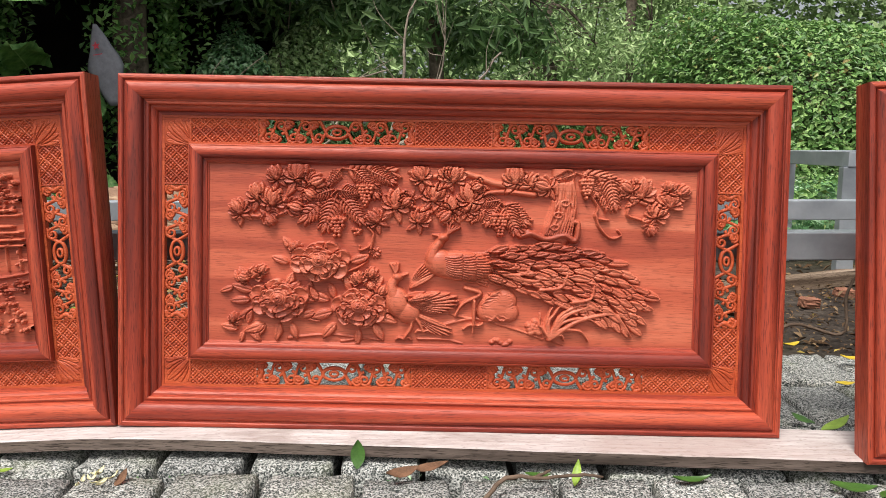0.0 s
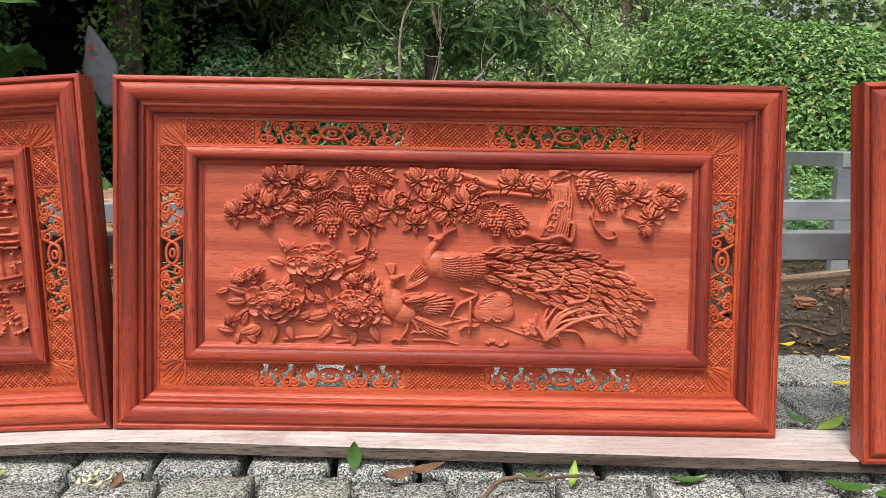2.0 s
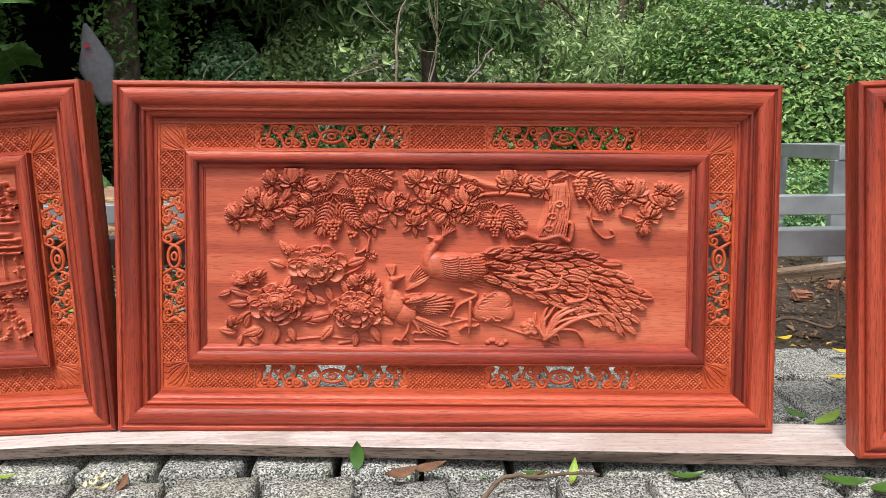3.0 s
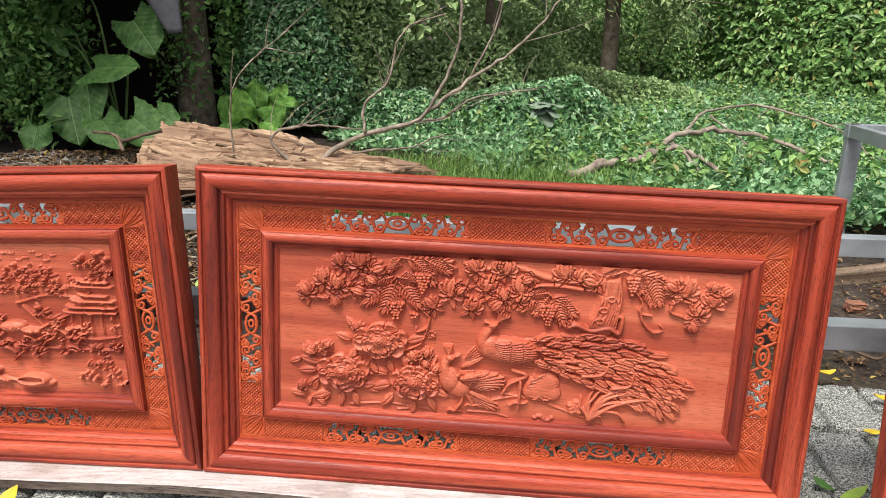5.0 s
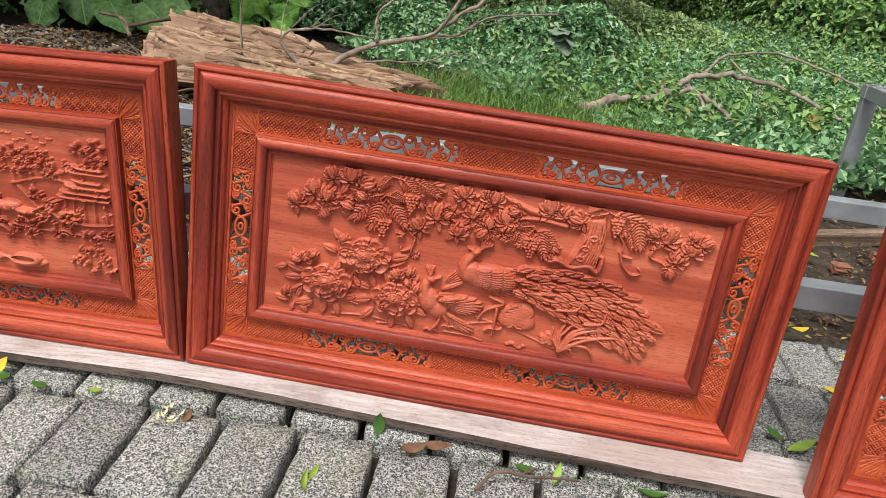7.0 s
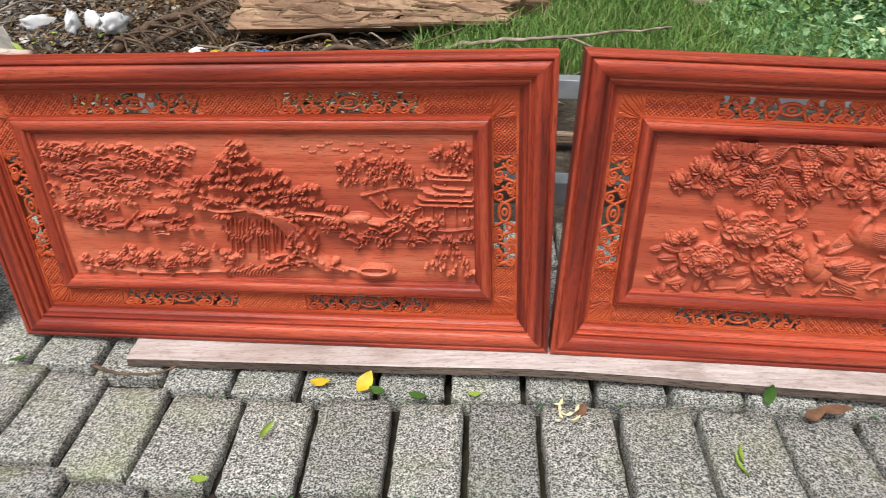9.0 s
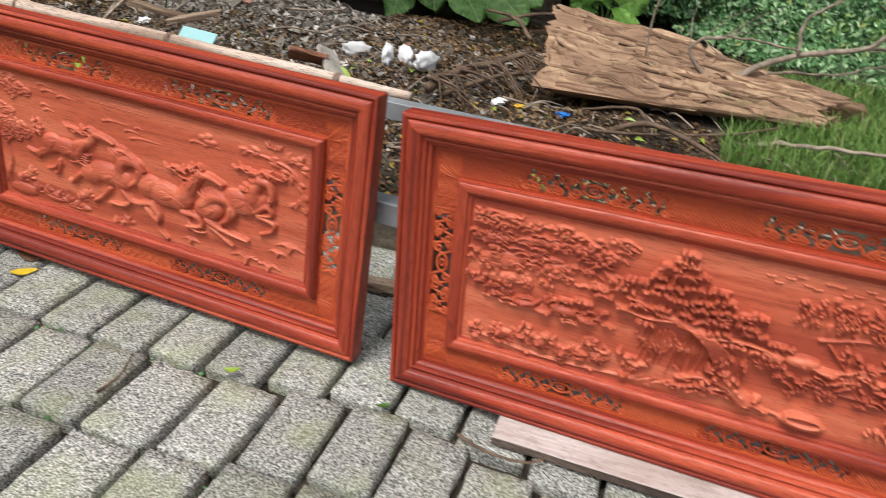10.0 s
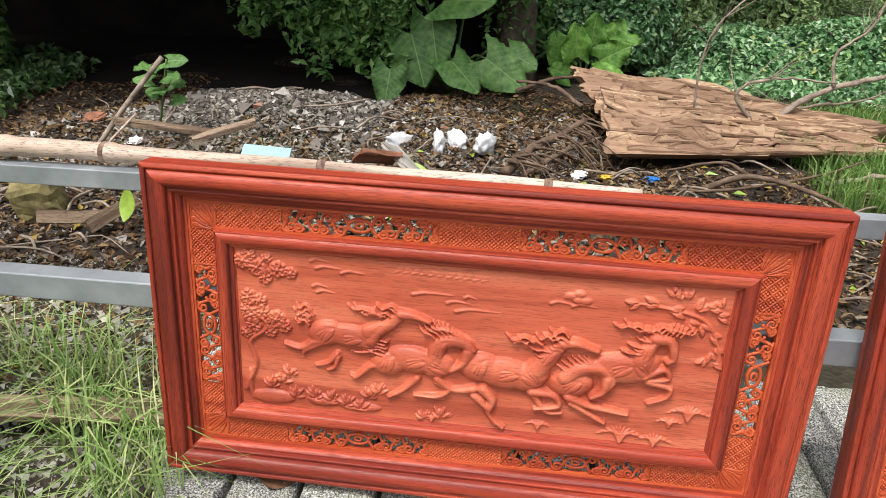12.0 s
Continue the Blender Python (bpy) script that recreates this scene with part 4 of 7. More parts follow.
    for a, b, d in (((560, 455), (520, 462), (465, 472)), ((565, 460), (585, 470), (612, 478)), ((545, 450), (500, 448), (470, 460))):
        c.stroke([at(*a), at(*b), at(*d)], 7, 3, 9, 1)
    for k in range(26):
        x, y = at(g.uniform(470, 600), g.uniform(452, 480))
        c.dome(x, y, g.uniform(5, 10), g.uniform(4, 7), g.uniform(6, 11), 1)
    for k in range(24):
        x, y = at(g.uniform(505, 560), g.uniform(400, 455))
        c.dome(x, y, 4.5, 4, 4, 11)
    for k in range(15):
        px, e = 398 + 7.4 * k, g.uniform(425, 478)
        c.stroke([at(px, 382 + g.uniform(0, 14)), at(px + g.uniform(-3, 3), 415), at(px + g.uniform(-3, 3), e)], 2.2, 1.4, 4.5, 0.5)
    for k in range(10):
        clump(g.uniform(395, 470), g.uniform(395, 430), 8, 2, 5)
    # tiers of the pine, from the lowest and outermost up to the crown
    tiers = ((290, 372, 16), (268, 378, 11), (322, 352, 17), (300, 345, 14), (352, 368, 13), (388, 378, 13), (540, 384, 19), (572, 390, 17), (596, 400, 13), (510, 372, 15), (556, 362, 18), (590, 372, 14), (532, 352, 20), (496, 358, 15),
             (345, 336, 17), (375, 352, 16), (408, 352, 15), (442, 350, 15), (475, 342, 19), (515, 336, 18), (545, 332, 15), (330, 322, 13), (360, 316, 16), (395, 332, 17), (430, 330, 17), (465, 322, 17), (498, 322, 15), (380, 300, 15),
             (412, 312, 17), (445, 306, 16), (475, 304, 12), (395, 284, 14), (428, 288, 16), (452, 286, 11), (408, 268, 14), (430, 270, 12), (414, 254, 11))
    for px, py, R in tiers:
        pad(px + g.uniform(-5, 5), py + g.uniform(-4, 4), R * g.uniform(1.0, 1.4), 4 + 5 * (1 - abs(px - 425) / 200))
    # small leaves and chips cut over all the raised work
    skin = c.H.copy()
    for k in range(900):
        x, y = g.uniform(6, 858), g.uniform(6, 321)
        if skin[int(y / c.step), int(x / c.step)] > 2.2:
            c.leaf(x, y, g.uniform(0, 360), g.uniform(7, 14), g.uniform(4, 7), g.uniform(1.8, 3.2), 0.4, False, 0.0, 1.3, skin)
    # basin
    x, y = at(663, 482)
    c.dome(x, y, 42, 12, 8, 0, 0, 0.25)
    c.dome(x, y + 8, 33, 13, 9, 6, 0, 0.2)
    sl, X, Y = c.window(x - 30, x + 30, y - 4, y + 22)
    c.H[sl] = np.where(((X - x) / 27) ** 2 + ((Y - y - 11) / 7) ** 2 < 1, 6.0, c.H[sl])
    return c.done("landscape_relief", RELIEF, tall=1.9)


def running_relief():
    """A band of plain rounded forms with flowing strokes, small trees, clouds and grass."""
    c = Carving(seed=21, step=1.25)
    g = c.rng
    F = sketch((406, 443), (1307, 520), (1259, 796), (422, 720))

    def A(x, y):
        return F(380 + x / 1.91, 400 + y / 1.91)

    def B(x, y):
        return F(850 + x / 1.86, 400 + y / 1.86)

    def mass(p, rx, ry, ang, h=10.0, base=1.0):
        c.dome(p[0], p[1], rx, ry, h, base, ang, 0.5)

    def locks(at, x, y, n, dx, dy, L=30, rise=6, base=5.0):
        """Wavy tapering strands that trail off to one side."""
        for k in range(n):
            u, v = at(x + dx * k + g.uniform(-9, 9), y + dy * k + g.uniform(-7, 7))
            q = g.uniform(0.6, 1.3) * L
            c.stroke([(u, v), (u - q * 0.35, v + rise * 0.7 + g.uniform(-3, 3)), (u - q * 0.7, v + rise * 0.1), (u - q, v + rise * g.uniform(0.6, 1.5))], 2.6, 0.9, 3.6, base + 0.3 * k)

    # clouds and drifting ledges
    for at, x, y, L in ((A, 320, 130, 60), (A, 340, 155, 90), (A, 430, 172, 80), (A, 330, 215, 50), (A, 345, 235, 60), (A, 680, 243, 140), (A, 800, 272, 80), (A, 830, 300, 150), (A, 860, 255, 40), (B, 250, 265, 70), (B, 300, 245, 70), (B, 320, 275, 80)):
        c.stroke([at(x, y), at(x + L * 0.35, y - 5), at(x + L, y + 5)], 3.4, 1.0, 2.8)
    for x, y in ((315, 240), (345, 235), (340, 255), (365, 258)):
        u, v = B(x, y)
        c.dome(u, v, 11, 7, 4, 0)
    # small raised bars where a worn inscription stands
    for k in range(11):
        u, v = A(620 + 30 * k, 165 + 3.2 * k)
        c.stroke([(u, v - 2), (u + 5, v), (u + 9, v + 1)], 2.4, 2.0, 1.4)
        c.stroke([(u + 3, v + 5), (u + 8, v + 5.5), (u + 12, v + 5)], 1.8, 1.4, 1.2)
    # boughs and trees of the sides
    for x, y, R in ((80, 125, 17), (130, 150, 17), (160, 182, 15), (205, 158, 17), (250, 170, 12), (105, 105, 12), (165, 118, 10), (100, 250, 16), (140, 262, 14), (110, 310, 18), (150, 300, 16), (200, 325, 18), (230, 350, 14), (120, 345, 16), (90, 290, 12), (180, 365, 14), (95, 370, 12)):
        u, v = A(x, y)
        for a in range(0, 360, 60):
            c.leaf(u, v, a + x, R, R * 0.75, 4.0, 1.5, True, 0.6, 1.5)
        c.dome(u, v, 3.5, 3.5, 3, 4)
    c.stroke([A(95, 560), A(130, 470), A(110, 400), A(170, 350), A(110, 290)], 6, 3, 6)
    c.stroke([A(60, 110), A(130, 150), A(270, 170)], 3, 1.6, 4)
    for x, y, a, L in ((540, 265, 175, 26), (600, 270, 150, 28), (650, 245, 90, 26), (660, 250, 40, 26), (690, 250, 60, 22), (720, 285, 20, 34), (760, 275, 340, 30), (790, 300, 320, 26), (740, 330, 280, 26), (770, 360, 300, 26), (790, 400, 270, 26),
                       (760, 440, 210, 22), (780, 455, 330, 20), (700, 320, 300, 26), (640, 285, 330, 30), (800, 280, 80, 20), (775, 420, 250, 24)):
        u, v = B(x, y)
        c.leaf(u, v, a, L, L * 0.4, 4.5, 1.5)
        c.leaf(u, v, a + 45, L * 0.8, L * 0.34, 4.0, 1.0)
    c.stroke([B(800, 470), B(790, 390), B(750, 320), B(650, 285), B(540, 265)], 4.5, 2.2, 5)
    # bank with plants
    for x, y, rx, ry in ((190, 590, 44, 15), (370, 600, 32, 13), (500, 622, 40, 9)):
        u, v = A(x, y)
        c.dome(u, v, rx, ry, 6, 0, 0, 0.4)
    for x, y in ((220, 540), (250, 515), (185, 555), (340, 590), (400, 600), (450, 615), (530, 590), (560, 575), (500, 625), (270, 590), (720, 660), (780, 655)):
        u, v = A(x, y)
        for k in range(6):
            c.leaf(u, v, 15 + 26 * k + g.uniform(-12, 12), g.uniform(16, 26), 7, 3.6, 1 + 0.4 * k)
    c.stroke([A(110, 500), A(112, 550), A(118, 590)], 5, 4, 5)
    # the running band, from the hindmost to the foremost: smooth overlapping masses
    locks(A, 330, 300, 5, -4, 10, 44, 16, 3)
    mass(A(380, 372), 34, 26, 10)
    mass(A(470, 385), 52, 24, -8)
    c.stroke([A(380, 395), A(340, 400), A(290, 420), A(235, 405)], 10, 4, 9, 1)
    c.stroke([A(370, 400), A(310, 425), A(300, 440)], 8, 3.5, 8, 1)
    c.stroke([A(530, 370), A(590, 345), A(640, 310)], 17, 11, 10, 1)
    c.stroke([A(640, 305), A(690, 312), A(740, 330)], 10, 5.5, 10, 2)
    c.stroke([A(540, 395), A(560, 370), A(585, 350)], 12, 8, 10, 3)
    locks(A, 520, 300, 6, 16, 3, 34, 8, 5)
    locks(A, 640, 300, 4, -20, 4, 34, 10, 6)
    c.stroke([A(420, 440), A(390, 470), A(345, 480)], 6, 3, 7, 1)
    c.stroke([A(425, 450), A(410, 485), A(385, 495)], 5, 3, 7, 1)
    locks(A, 600, 400, 5, -6, 9, 46, 2, 6)
    mass(A(600, 470), 34, 26, 10, 12)
    mass(A(690, 460), 56, 27, -6, 12)
    mass(A(770, 475), 34, 28, 20, 12)
    c.stroke([A(580, 480), A(540, 480), A(490, 515), A(470, 510)], 9, 4, 9, 2)
    c.stroke([A(760, 460), A(775, 410), A(820, 392), A(870, 405), A(880, 440)], 17, 10, 12, 3)
    c.stroke([A(875, 430), A(860, 465), A(820, 490)], 11, 5.5, 11, 4)
    for k in range(9):
        u, v = A(770 + 16 * k, 385 + (k - 3) ** 2 * 1.6)
        c.stroke([(u, v), (u - 10, v + 14), (u - 26, v + 20), (u - 34, v + 30)], 3.0, 1.0, 3.4, 8)
    c.stroke([A(700, 520), A(650, 560), A(600, 585)], 8, 3.4, 9, 1)
    c.stroke([A(770, 520), A(810, 555), A(770, 580), A(690, 575)], 8, 3.4, 9, 2)
    mass(B(20, 470), 40, 30, 0, 12)
    mass(B(100, 490), 52, 32, -4, 13)
    mass(B(180, 500), 38, 28, 30, 13)
    c.stroke([B(200, 480), B(250, 430), B(290, 395)], 20, 12, 12, 3)
    c.stroke([B(290, 390), B(340, 390), B(405, 412)], 11, 6, 11, 4)
    locks(B, 180, 395, 6, 26, -5, 40, 12, 8)
    locks(B, 250, 430, 5, 16, -12, 36, 6, 10)
    c.stroke([B(0, 540), B(-60, 545), B(-130, 520)], 9, 5, 9, 1)
    c.stroke([B(30, 540), B(60, 575), B(50, 620), B(95, 665)], 11, 4, 10, 2)
    c.stroke([B(0, 560), B(40, 600), B(70, 655)], 9, 4, 9, 1)
    c.stroke([B(190, 545), B(260, 555), B(280, 590), B(200, 600)], 9, 4, 10, 3)
    c.stroke([B(200, 560), B(240, 610), B(290, 615)], 8, 3.4, 9, 1)
    mass(B(320, 520), 40, 28, 10, 12)
    c.stroke([B(300, 500), B(350, 470), B(420, 470), B(450, 510), B(420, 545)], 16, 9, 12, 3)
    c.stroke([B(440, 500), B(425, 540), B(385, 560)], 10, 5, 12, 4)
    for k in range(8):
        u, v = B(330 + 18 * k, 470 + (k - 4) ** 2 * 1.5)
        c.stroke([(u, v), (u - 8, v + 10), (u - 22, v + 14), (u - 34, v + 22)], 3.0, 1.0, 3.4, 8)
    c.stroke([B(310, 560), B(390, 590), B(505, 615)], 9, 4.4, 10, 3)
    c.stroke([B(320, 580), B(370, 610), B(430, 645)], 8, 4, 9, 2)
    mass(B(480, 470), 52, 30, -4, 13)
    mass(B(545, 465), 36, 30, 40, 13)
    c.stroke([B(550, 450), B(565, 410), B(590, 375)], 20, 12, 13, 3)
    c.stroke([B(590, 370), B(640, 380), B(650, 430), B(632, 445)], 12, 6, 12, 4)
    locks(B, 540, 340, 6, 20, 3, 34, 10, 8)
    locks(B, 590, 370, 5, -8, 14, 34, 4, 10)
    for k in range(6):
        u, v = B(600 + 14 * k, 345 + 4 * k)
        c.stroke([(u, v), (u + 6, v + 8), (u + 18, v + 6), (u + 26, v + 12)], 2.8, 1.0, 3.4, 9)
    c.stroke([B(555, 495), B(620, 470), B(635, 500), B(560, 505)], 8, 4, 10, 3)
    c.stroke([B(570, 510), B(640, 530), B(630, 560), B(570, 580)], 7.5, 3.6, 9, 2)
    skin = c.H.copy()
    for at, x, y, a in ((A, 380, 372, 40), (A, 470, 390, 5), (A, 600, 470, 60), (A, 690, 465, 10), (A, 770, 480, -40), (B, 20, 470, 60), (B, 110, 490, 5), (B, 185, 500, -50), (B, 320, 525, 30), (B, 480, 470, 20), (B, 550, 470, -60), (B, 240, 430, 40), (B, 565, 410, 60), (A, 780, 420, 60)):
        u, v = at(x, y)
        for k in (-1, 0, 1):
            c.leaf(u - 14 * math.cos(radians(a)) + 9 * k * math.sin(radians(a)), v - 14 * math.sin(radians(a)) - 9 * k * math.cos(radians(a)), a + 14 * k, 36, 11, 1.5, -0.4, False, 0.0, 1.1, skin)
    # grass
    for at, x, y, n, L in ((B, 480, 712, 11, 46), (B, 590, 722, 9, 34), (B, 700, 640, 11, 40), (B, 640, 660, 7, 26), (B, 210, 672, 9, 26), (A, 750, 668, 7, 20)):
        u, v = at(x, y)
        for k in range(n):
            f = (k - (n - 1) / 2) / n * 2
            c.stroke([(u, v), (u + L * f * 0.35, v + L * 0.5), (u + L * f, v + L * (0.75 - 0.5 * f * f))], 1.7, 0.9, 4.0, 0.5 + 0.2 * k)
    return c.done("running_relief", RELIEF, tall=1.3, worn=3)


def lattice_mesh(name, x0, x1, z0, z1, mat, cell=0.0235):
    """A sunk diamond lattice with four round beads in each diamond."""
    step = 0.0011
    xs, zs = np.arange(x0, x1 + step, step), np.arange(z0, z1 + step, step)
    X, Z = np.meshgrid(xs - (x0 + x1) / 2, zs - (z0 + z1) / 2)
    a, b = (X + Z) / cell, (X - Z) / cell
    da, db = np.abs(a - np.round(a)), np.abs(b - np.round(b))
    H = np.where(np.minimum(da, db) < 0.085, 0.0026, 0.0)
    fa, fb = a - np.floor(a), b - np.floor(b)
    for ca in (0.32, 0.68):
        for cb in (0.32, 0.68):
            r = np.hypot(fa - ca, fb - cb) / 0.155
            H = np.maximum(H, 0.0032 * np.sqrt(np.clip(1 - r * r, 0, 1)))
    edge = np.minimum.reduce([X - X.min(), X.max() - X, Z - Z.min(), Z.max() - Z])
    H = np.where(edge < 0.0022, 0.0028, H)
    return height_mesh(name, H, x0, x1, z0, z1, 0.0395, mat)


def corner_mesh(name, mat):
    """The corner of the band: a fan of carved leaves that points outwards."""
    c = Carving(62, 62, 0.8, 3)
    c.H[:] = 0.6
    for a, L in ((98, 44), (-8, 44), (84, 50), (6, 50), (68, 54), (22, 54), (55, 58), (35, 58), (45, 64)):
        c.leaf(58, 58, a + 180, L, 12, 2.0, 0.9, True, 0.0, 1.2)
    return c.done(name, mat, OUT, OUT + 0.058, OUT, OUT + 0.058, 0.0385)


def spiral(cx, cy, r, a0, turns, sense, n=16):
    out = []
    for k in range(n + 1):
        t = k / n
        a = a0 + sense * turns * 2 * math.pi * t
        rr = r * (1 - 0.78 * t)
        out.append((cx + rr * math.cos(a), cy + rr * math.sin(a)))
    return out


def fret_mesh(name, L, Hh, mat):
    """Openwork of scrolls round a middle ring, in a frame of its own; centred, along x."""
    rods = []

    def rod(pts, r=0.0021):
        rods.append(tube_data([(x, 0, z) for x, z in pts], r * 1.28, 6, 1.3))
    half, q = L / 2, Hh * 0.5
    rod([(0.022 * math.cos(t), 0.52 * q * math.sin(t)) for t in np.linspace(0, 2 * math.pi, 21)], 0.0024)
    rod([(0.008 * math.cos(t), 0.22 * q * math.sin(t)) for t in np.linspace(0, 2 * math.pi, 13)], 0.0019)
    count = 5 if L > 0.28 else 4
    gap = (half - 0.042) / (count - 0.4)
    for sx in (-1, 1):
        xs = [0.036 + gap * i for i in range(count)]
        for i, x in enumerate(xs):
            big = 1 if (i % 2 == 0) == (sx > 0) else -1
            for up in (big, -big):
                r = (0.48 if up == big else 0.44) * q
                z, dx = up * (0.48 if up == big else 0.52) * q, 0.0 if up == big else gap * 0.42
                rod([(sx * (x + dx + a), z + b) for a, b in spiral(0, 0, r, math.pi * (0.0 if up == big else 1.0), 1.4, up * (1 if up == big else -1))], 0.0022)
                rod([(sx * p.x, p.y) for p in bent([(x + dx + (r if up == big else -r), z, 0), (x + gap * 0.52, z - up * 0.18 * q, 0), (x + gap * 0.66, z - up * 0.55 * q, 0), (min(x + gap * 0.95, half - 0.004), z - up * 0.72 * q, 0)], 4)], 0.0021)
            rod([(sx * (x + gap * 0.52 + a), -big * 0.62 * q + b) for a, b in spiral(0, 0, 0.30 * q, math.pi * 0.5, 1.3, -big)], 0.0020)
            rod([(sx * (x + gap * 0.30 + a), big * 0.86 * q + b) for a, b in spiral(0, 0, 0.16 * q, 0, 1.2, big)], 0.0020)
        rod([(sx * p.x, p.y) for p in bent([(0.021, 0, 0), (0.027, q * 0.45, 0), (0.034, q * 0.95, 0)], 4)], 0.0022)
        rod([(sx * p.x, p.y) for p in bent([(0.021, 0, 0), (0.027, -q * 0.45, 0), (0.034, -q * 0.95, 0)], 4)], 0.0022)
        rod([(sx * p.x, p.y) for p in bent([(half - 0.018, -q, 0), (half - 0.004, -q * 0.7, 0), (half - 0.012, 0, 0), (half - 0.004, q * 0.7, 0), (half - 0.018, q, 0)], 4)], 0.0032)
    v, f = joined(rods)
    return mesh_of(name, v, f, mat, True)


def flat_ring(name, mat, s0, s1, y0, y1):
    """A thin rectangular rim that runs right round at inset s0 to s1."""
    vs, fs = [], []
    for s in (s0, s1):
        for y in (y0, y1):
            vs += [(s, y, s), (PW - s, y, s), (PW - s, y, PH - s), (s, y, PH - s)]
    for k in range(4):
        j = (k + 1) % 4
        fs += [(k, j, 8 + j, 8 + k), (4 + k, 12 + k, 12 + j, 4 + j), (k, 4 + k, 4 + j, j), (8 + k, 8 + j, 12 + j, 12 + k)]
    return mesh_of(name, vs, fs, mat, False)


SHARED = {}
for side in ("top", "bottom", "left", "right"):
    mat = FRAME_H if side in ("top", "bottom") else FRAME_V
    SHARED["frame_" + side] = mitred("frame_" + side, side, OUTER, mat)
    SHARED["moulding_" + side] = mitred("moulding_" + side, side, INNER, mat)
B0, B1 = OUT + 0.0015, 0.1265
SHARED["corner"] = corner_mesh("band_corner", BAND_H)
LAT_H = [(0.1255, 0.258), (0.560, 0.710), (PW - 0.258, PW - 0.1255)]
LAT_V = [(0.1255, 0.205), (PH - 0.205, PH - 0.1255)]
FRET_H, FRET_V = [(0.256, 0.562), (0.708, PW - 0.256)], [(0.203, PH - 0.203)]
for k, (a, b) in enumerate(LAT_H):
    SHARED["lattice", "bottom", k] = lattice_mesh("lattice", a, b, B0, B1, BAND_H)
    SHARED["lattice", "top", k] = lattice_mesh("lattice", a, b, PH - B1, PH - B0, BAND_H)
for k, (a, b) in enumerate(LAT_V):
    SHARED["lattice", "left", k] = lattice_mesh("lattice", B0, B1, a, b, BAND_H)
    SHARED["lattice", "right", k] = lattice_mesh("lattice", PW - B1, PW - B0, a, b, BAND_H)
SHARED["fret_long"] = fret_mesh("fretwork", 0.306, B1 - B0 - 0.006, BAND_H)
SHARED["fret_short"] = fret_mesh("fretwork", PH - 0.406, B1 - B0 - 0.006, BAND_H)
SHARED["rim_out"] = flat_ring("band_rim", BAND_H, OUT - 0.001, OUT + 0.005, 0.0365, 0.050)
SHARED["rim_in"] = flat_ring("band_rim", BAND_H, 0.1225, 0.128, 0.0365, 0.050)


def carved_panel(label, relief, matrix):
    root = thing("carved_panel", label, "wood panel", "carved panels along the rail", at=matrix)
    for side in ("top", "bottom", "left", "right"):
        part("outer_frame_rail", SHARED["frame_" + side], root, "dark red mitred outer frame rail")
        part("inner_moulding", SHARED["moulding_" + side], root, "rounded red inner moulding")
        for k in range(3 if side in ("top", "bottom") else 2):
            part("lattice_panel", SHARED["lattice", side, k], root, "orange diamond lattice with beads")
    part("band_rim", SHARED["rim_out"], root)
    part("band_rim", SHARED["rim_in"], root)
    mid = (B0 + B1) / 2
    for a, b in FRET_H:
        for z in (mid, PH - mid):
            part("fretwork", SHARED["fret_long"], root, "pierced scroll fretwork", pose((a + b) / 2, 0.0415, z))
    for a, b in FRET_V:
        for x in (mid, PW - mid):
            part("fretwork", SHARED["fret_short"], root, "pierced scroll fretwork", pose(x, 0.0415, (a + b) / 2, 0, 90, 0))
    for sx, sz in ((1, 1), (-1, 1), (1, -1), (-1, -1)):
        m = Matrix.Translation((0 if sx > 0 else PW, 0, 0 if sz > 0 else PH)) @ Matrix.Diagonal((sx, 1, sz, 1))
        part("band_corner", SHARED["corner"], root, "plain smooth corner of the band", m)
    if relief is not None:
        part("carved_relief", relief, root, "low relief carved in pinkish red wood")
    part("back_board", SHARED["back"] if relief is not None else SHARED["field"], root)
    return root


SHARED["field"] = bevel_box("back_board", FIELD - 0.01, PW - FIELD + 0.01, 0.037, 0.05, FIELD - 0.01, PH - FIELD + 0.01, RELIEF, 0.0)
SHARED["back"] = bevel_box("back_board", FIELD - 0.01, PW - FIELD + 0.01, 0.043, 0.05, FIELD - 0.01, PH - FIELD + 0.01, FRAME_H, 0.0)


def placed(o, x, y, z):
    return Matrix(((x[0], y[0], z[0], o[0]), (x[1], y[1], z[1], o[1]), (x[2], y[2], z[2], o[2]), (0, 0, 0, 1)))


carved_panel("red hardwood panel carved with blossoms and plumes, leaning on steel rail", garden_relief(),
             placed((-0.0016, -0.0029, 0.0602), (0.9998, -0.0087, -0.021), (0.0064, 0.9943, -0.1062), (0.0218, 0.1061, 0.9941)))
carved_panel("red hardwood panel carved with spreading pine landscape, leaning on steel rail", landscape_relief(),
             placed((-1.273, 0.077, -0.007), (0.9968, -0.0605, 0.0519), (0.0638, 0.9958, -0.0649), (-0.0477, 0.0681, 0.9965)))
carved_panel("red hardwood panel carved with running rounded forms, leaning on steel rail", running_relief(),
             placed((-2.646, 0.0959, 0.0312), (0.9997, -0.013, -0.0173), (0.0114, 0.9962, -0.0854), (0.0184, 0.0852, 0.9962)))
carved_panel("red hardwood framed panel standing on the plank end, turned away", None,
             pose(1.372, -0.122, 0.030, -5.6, -1.7, -6))
# ---- plank under the panels ----


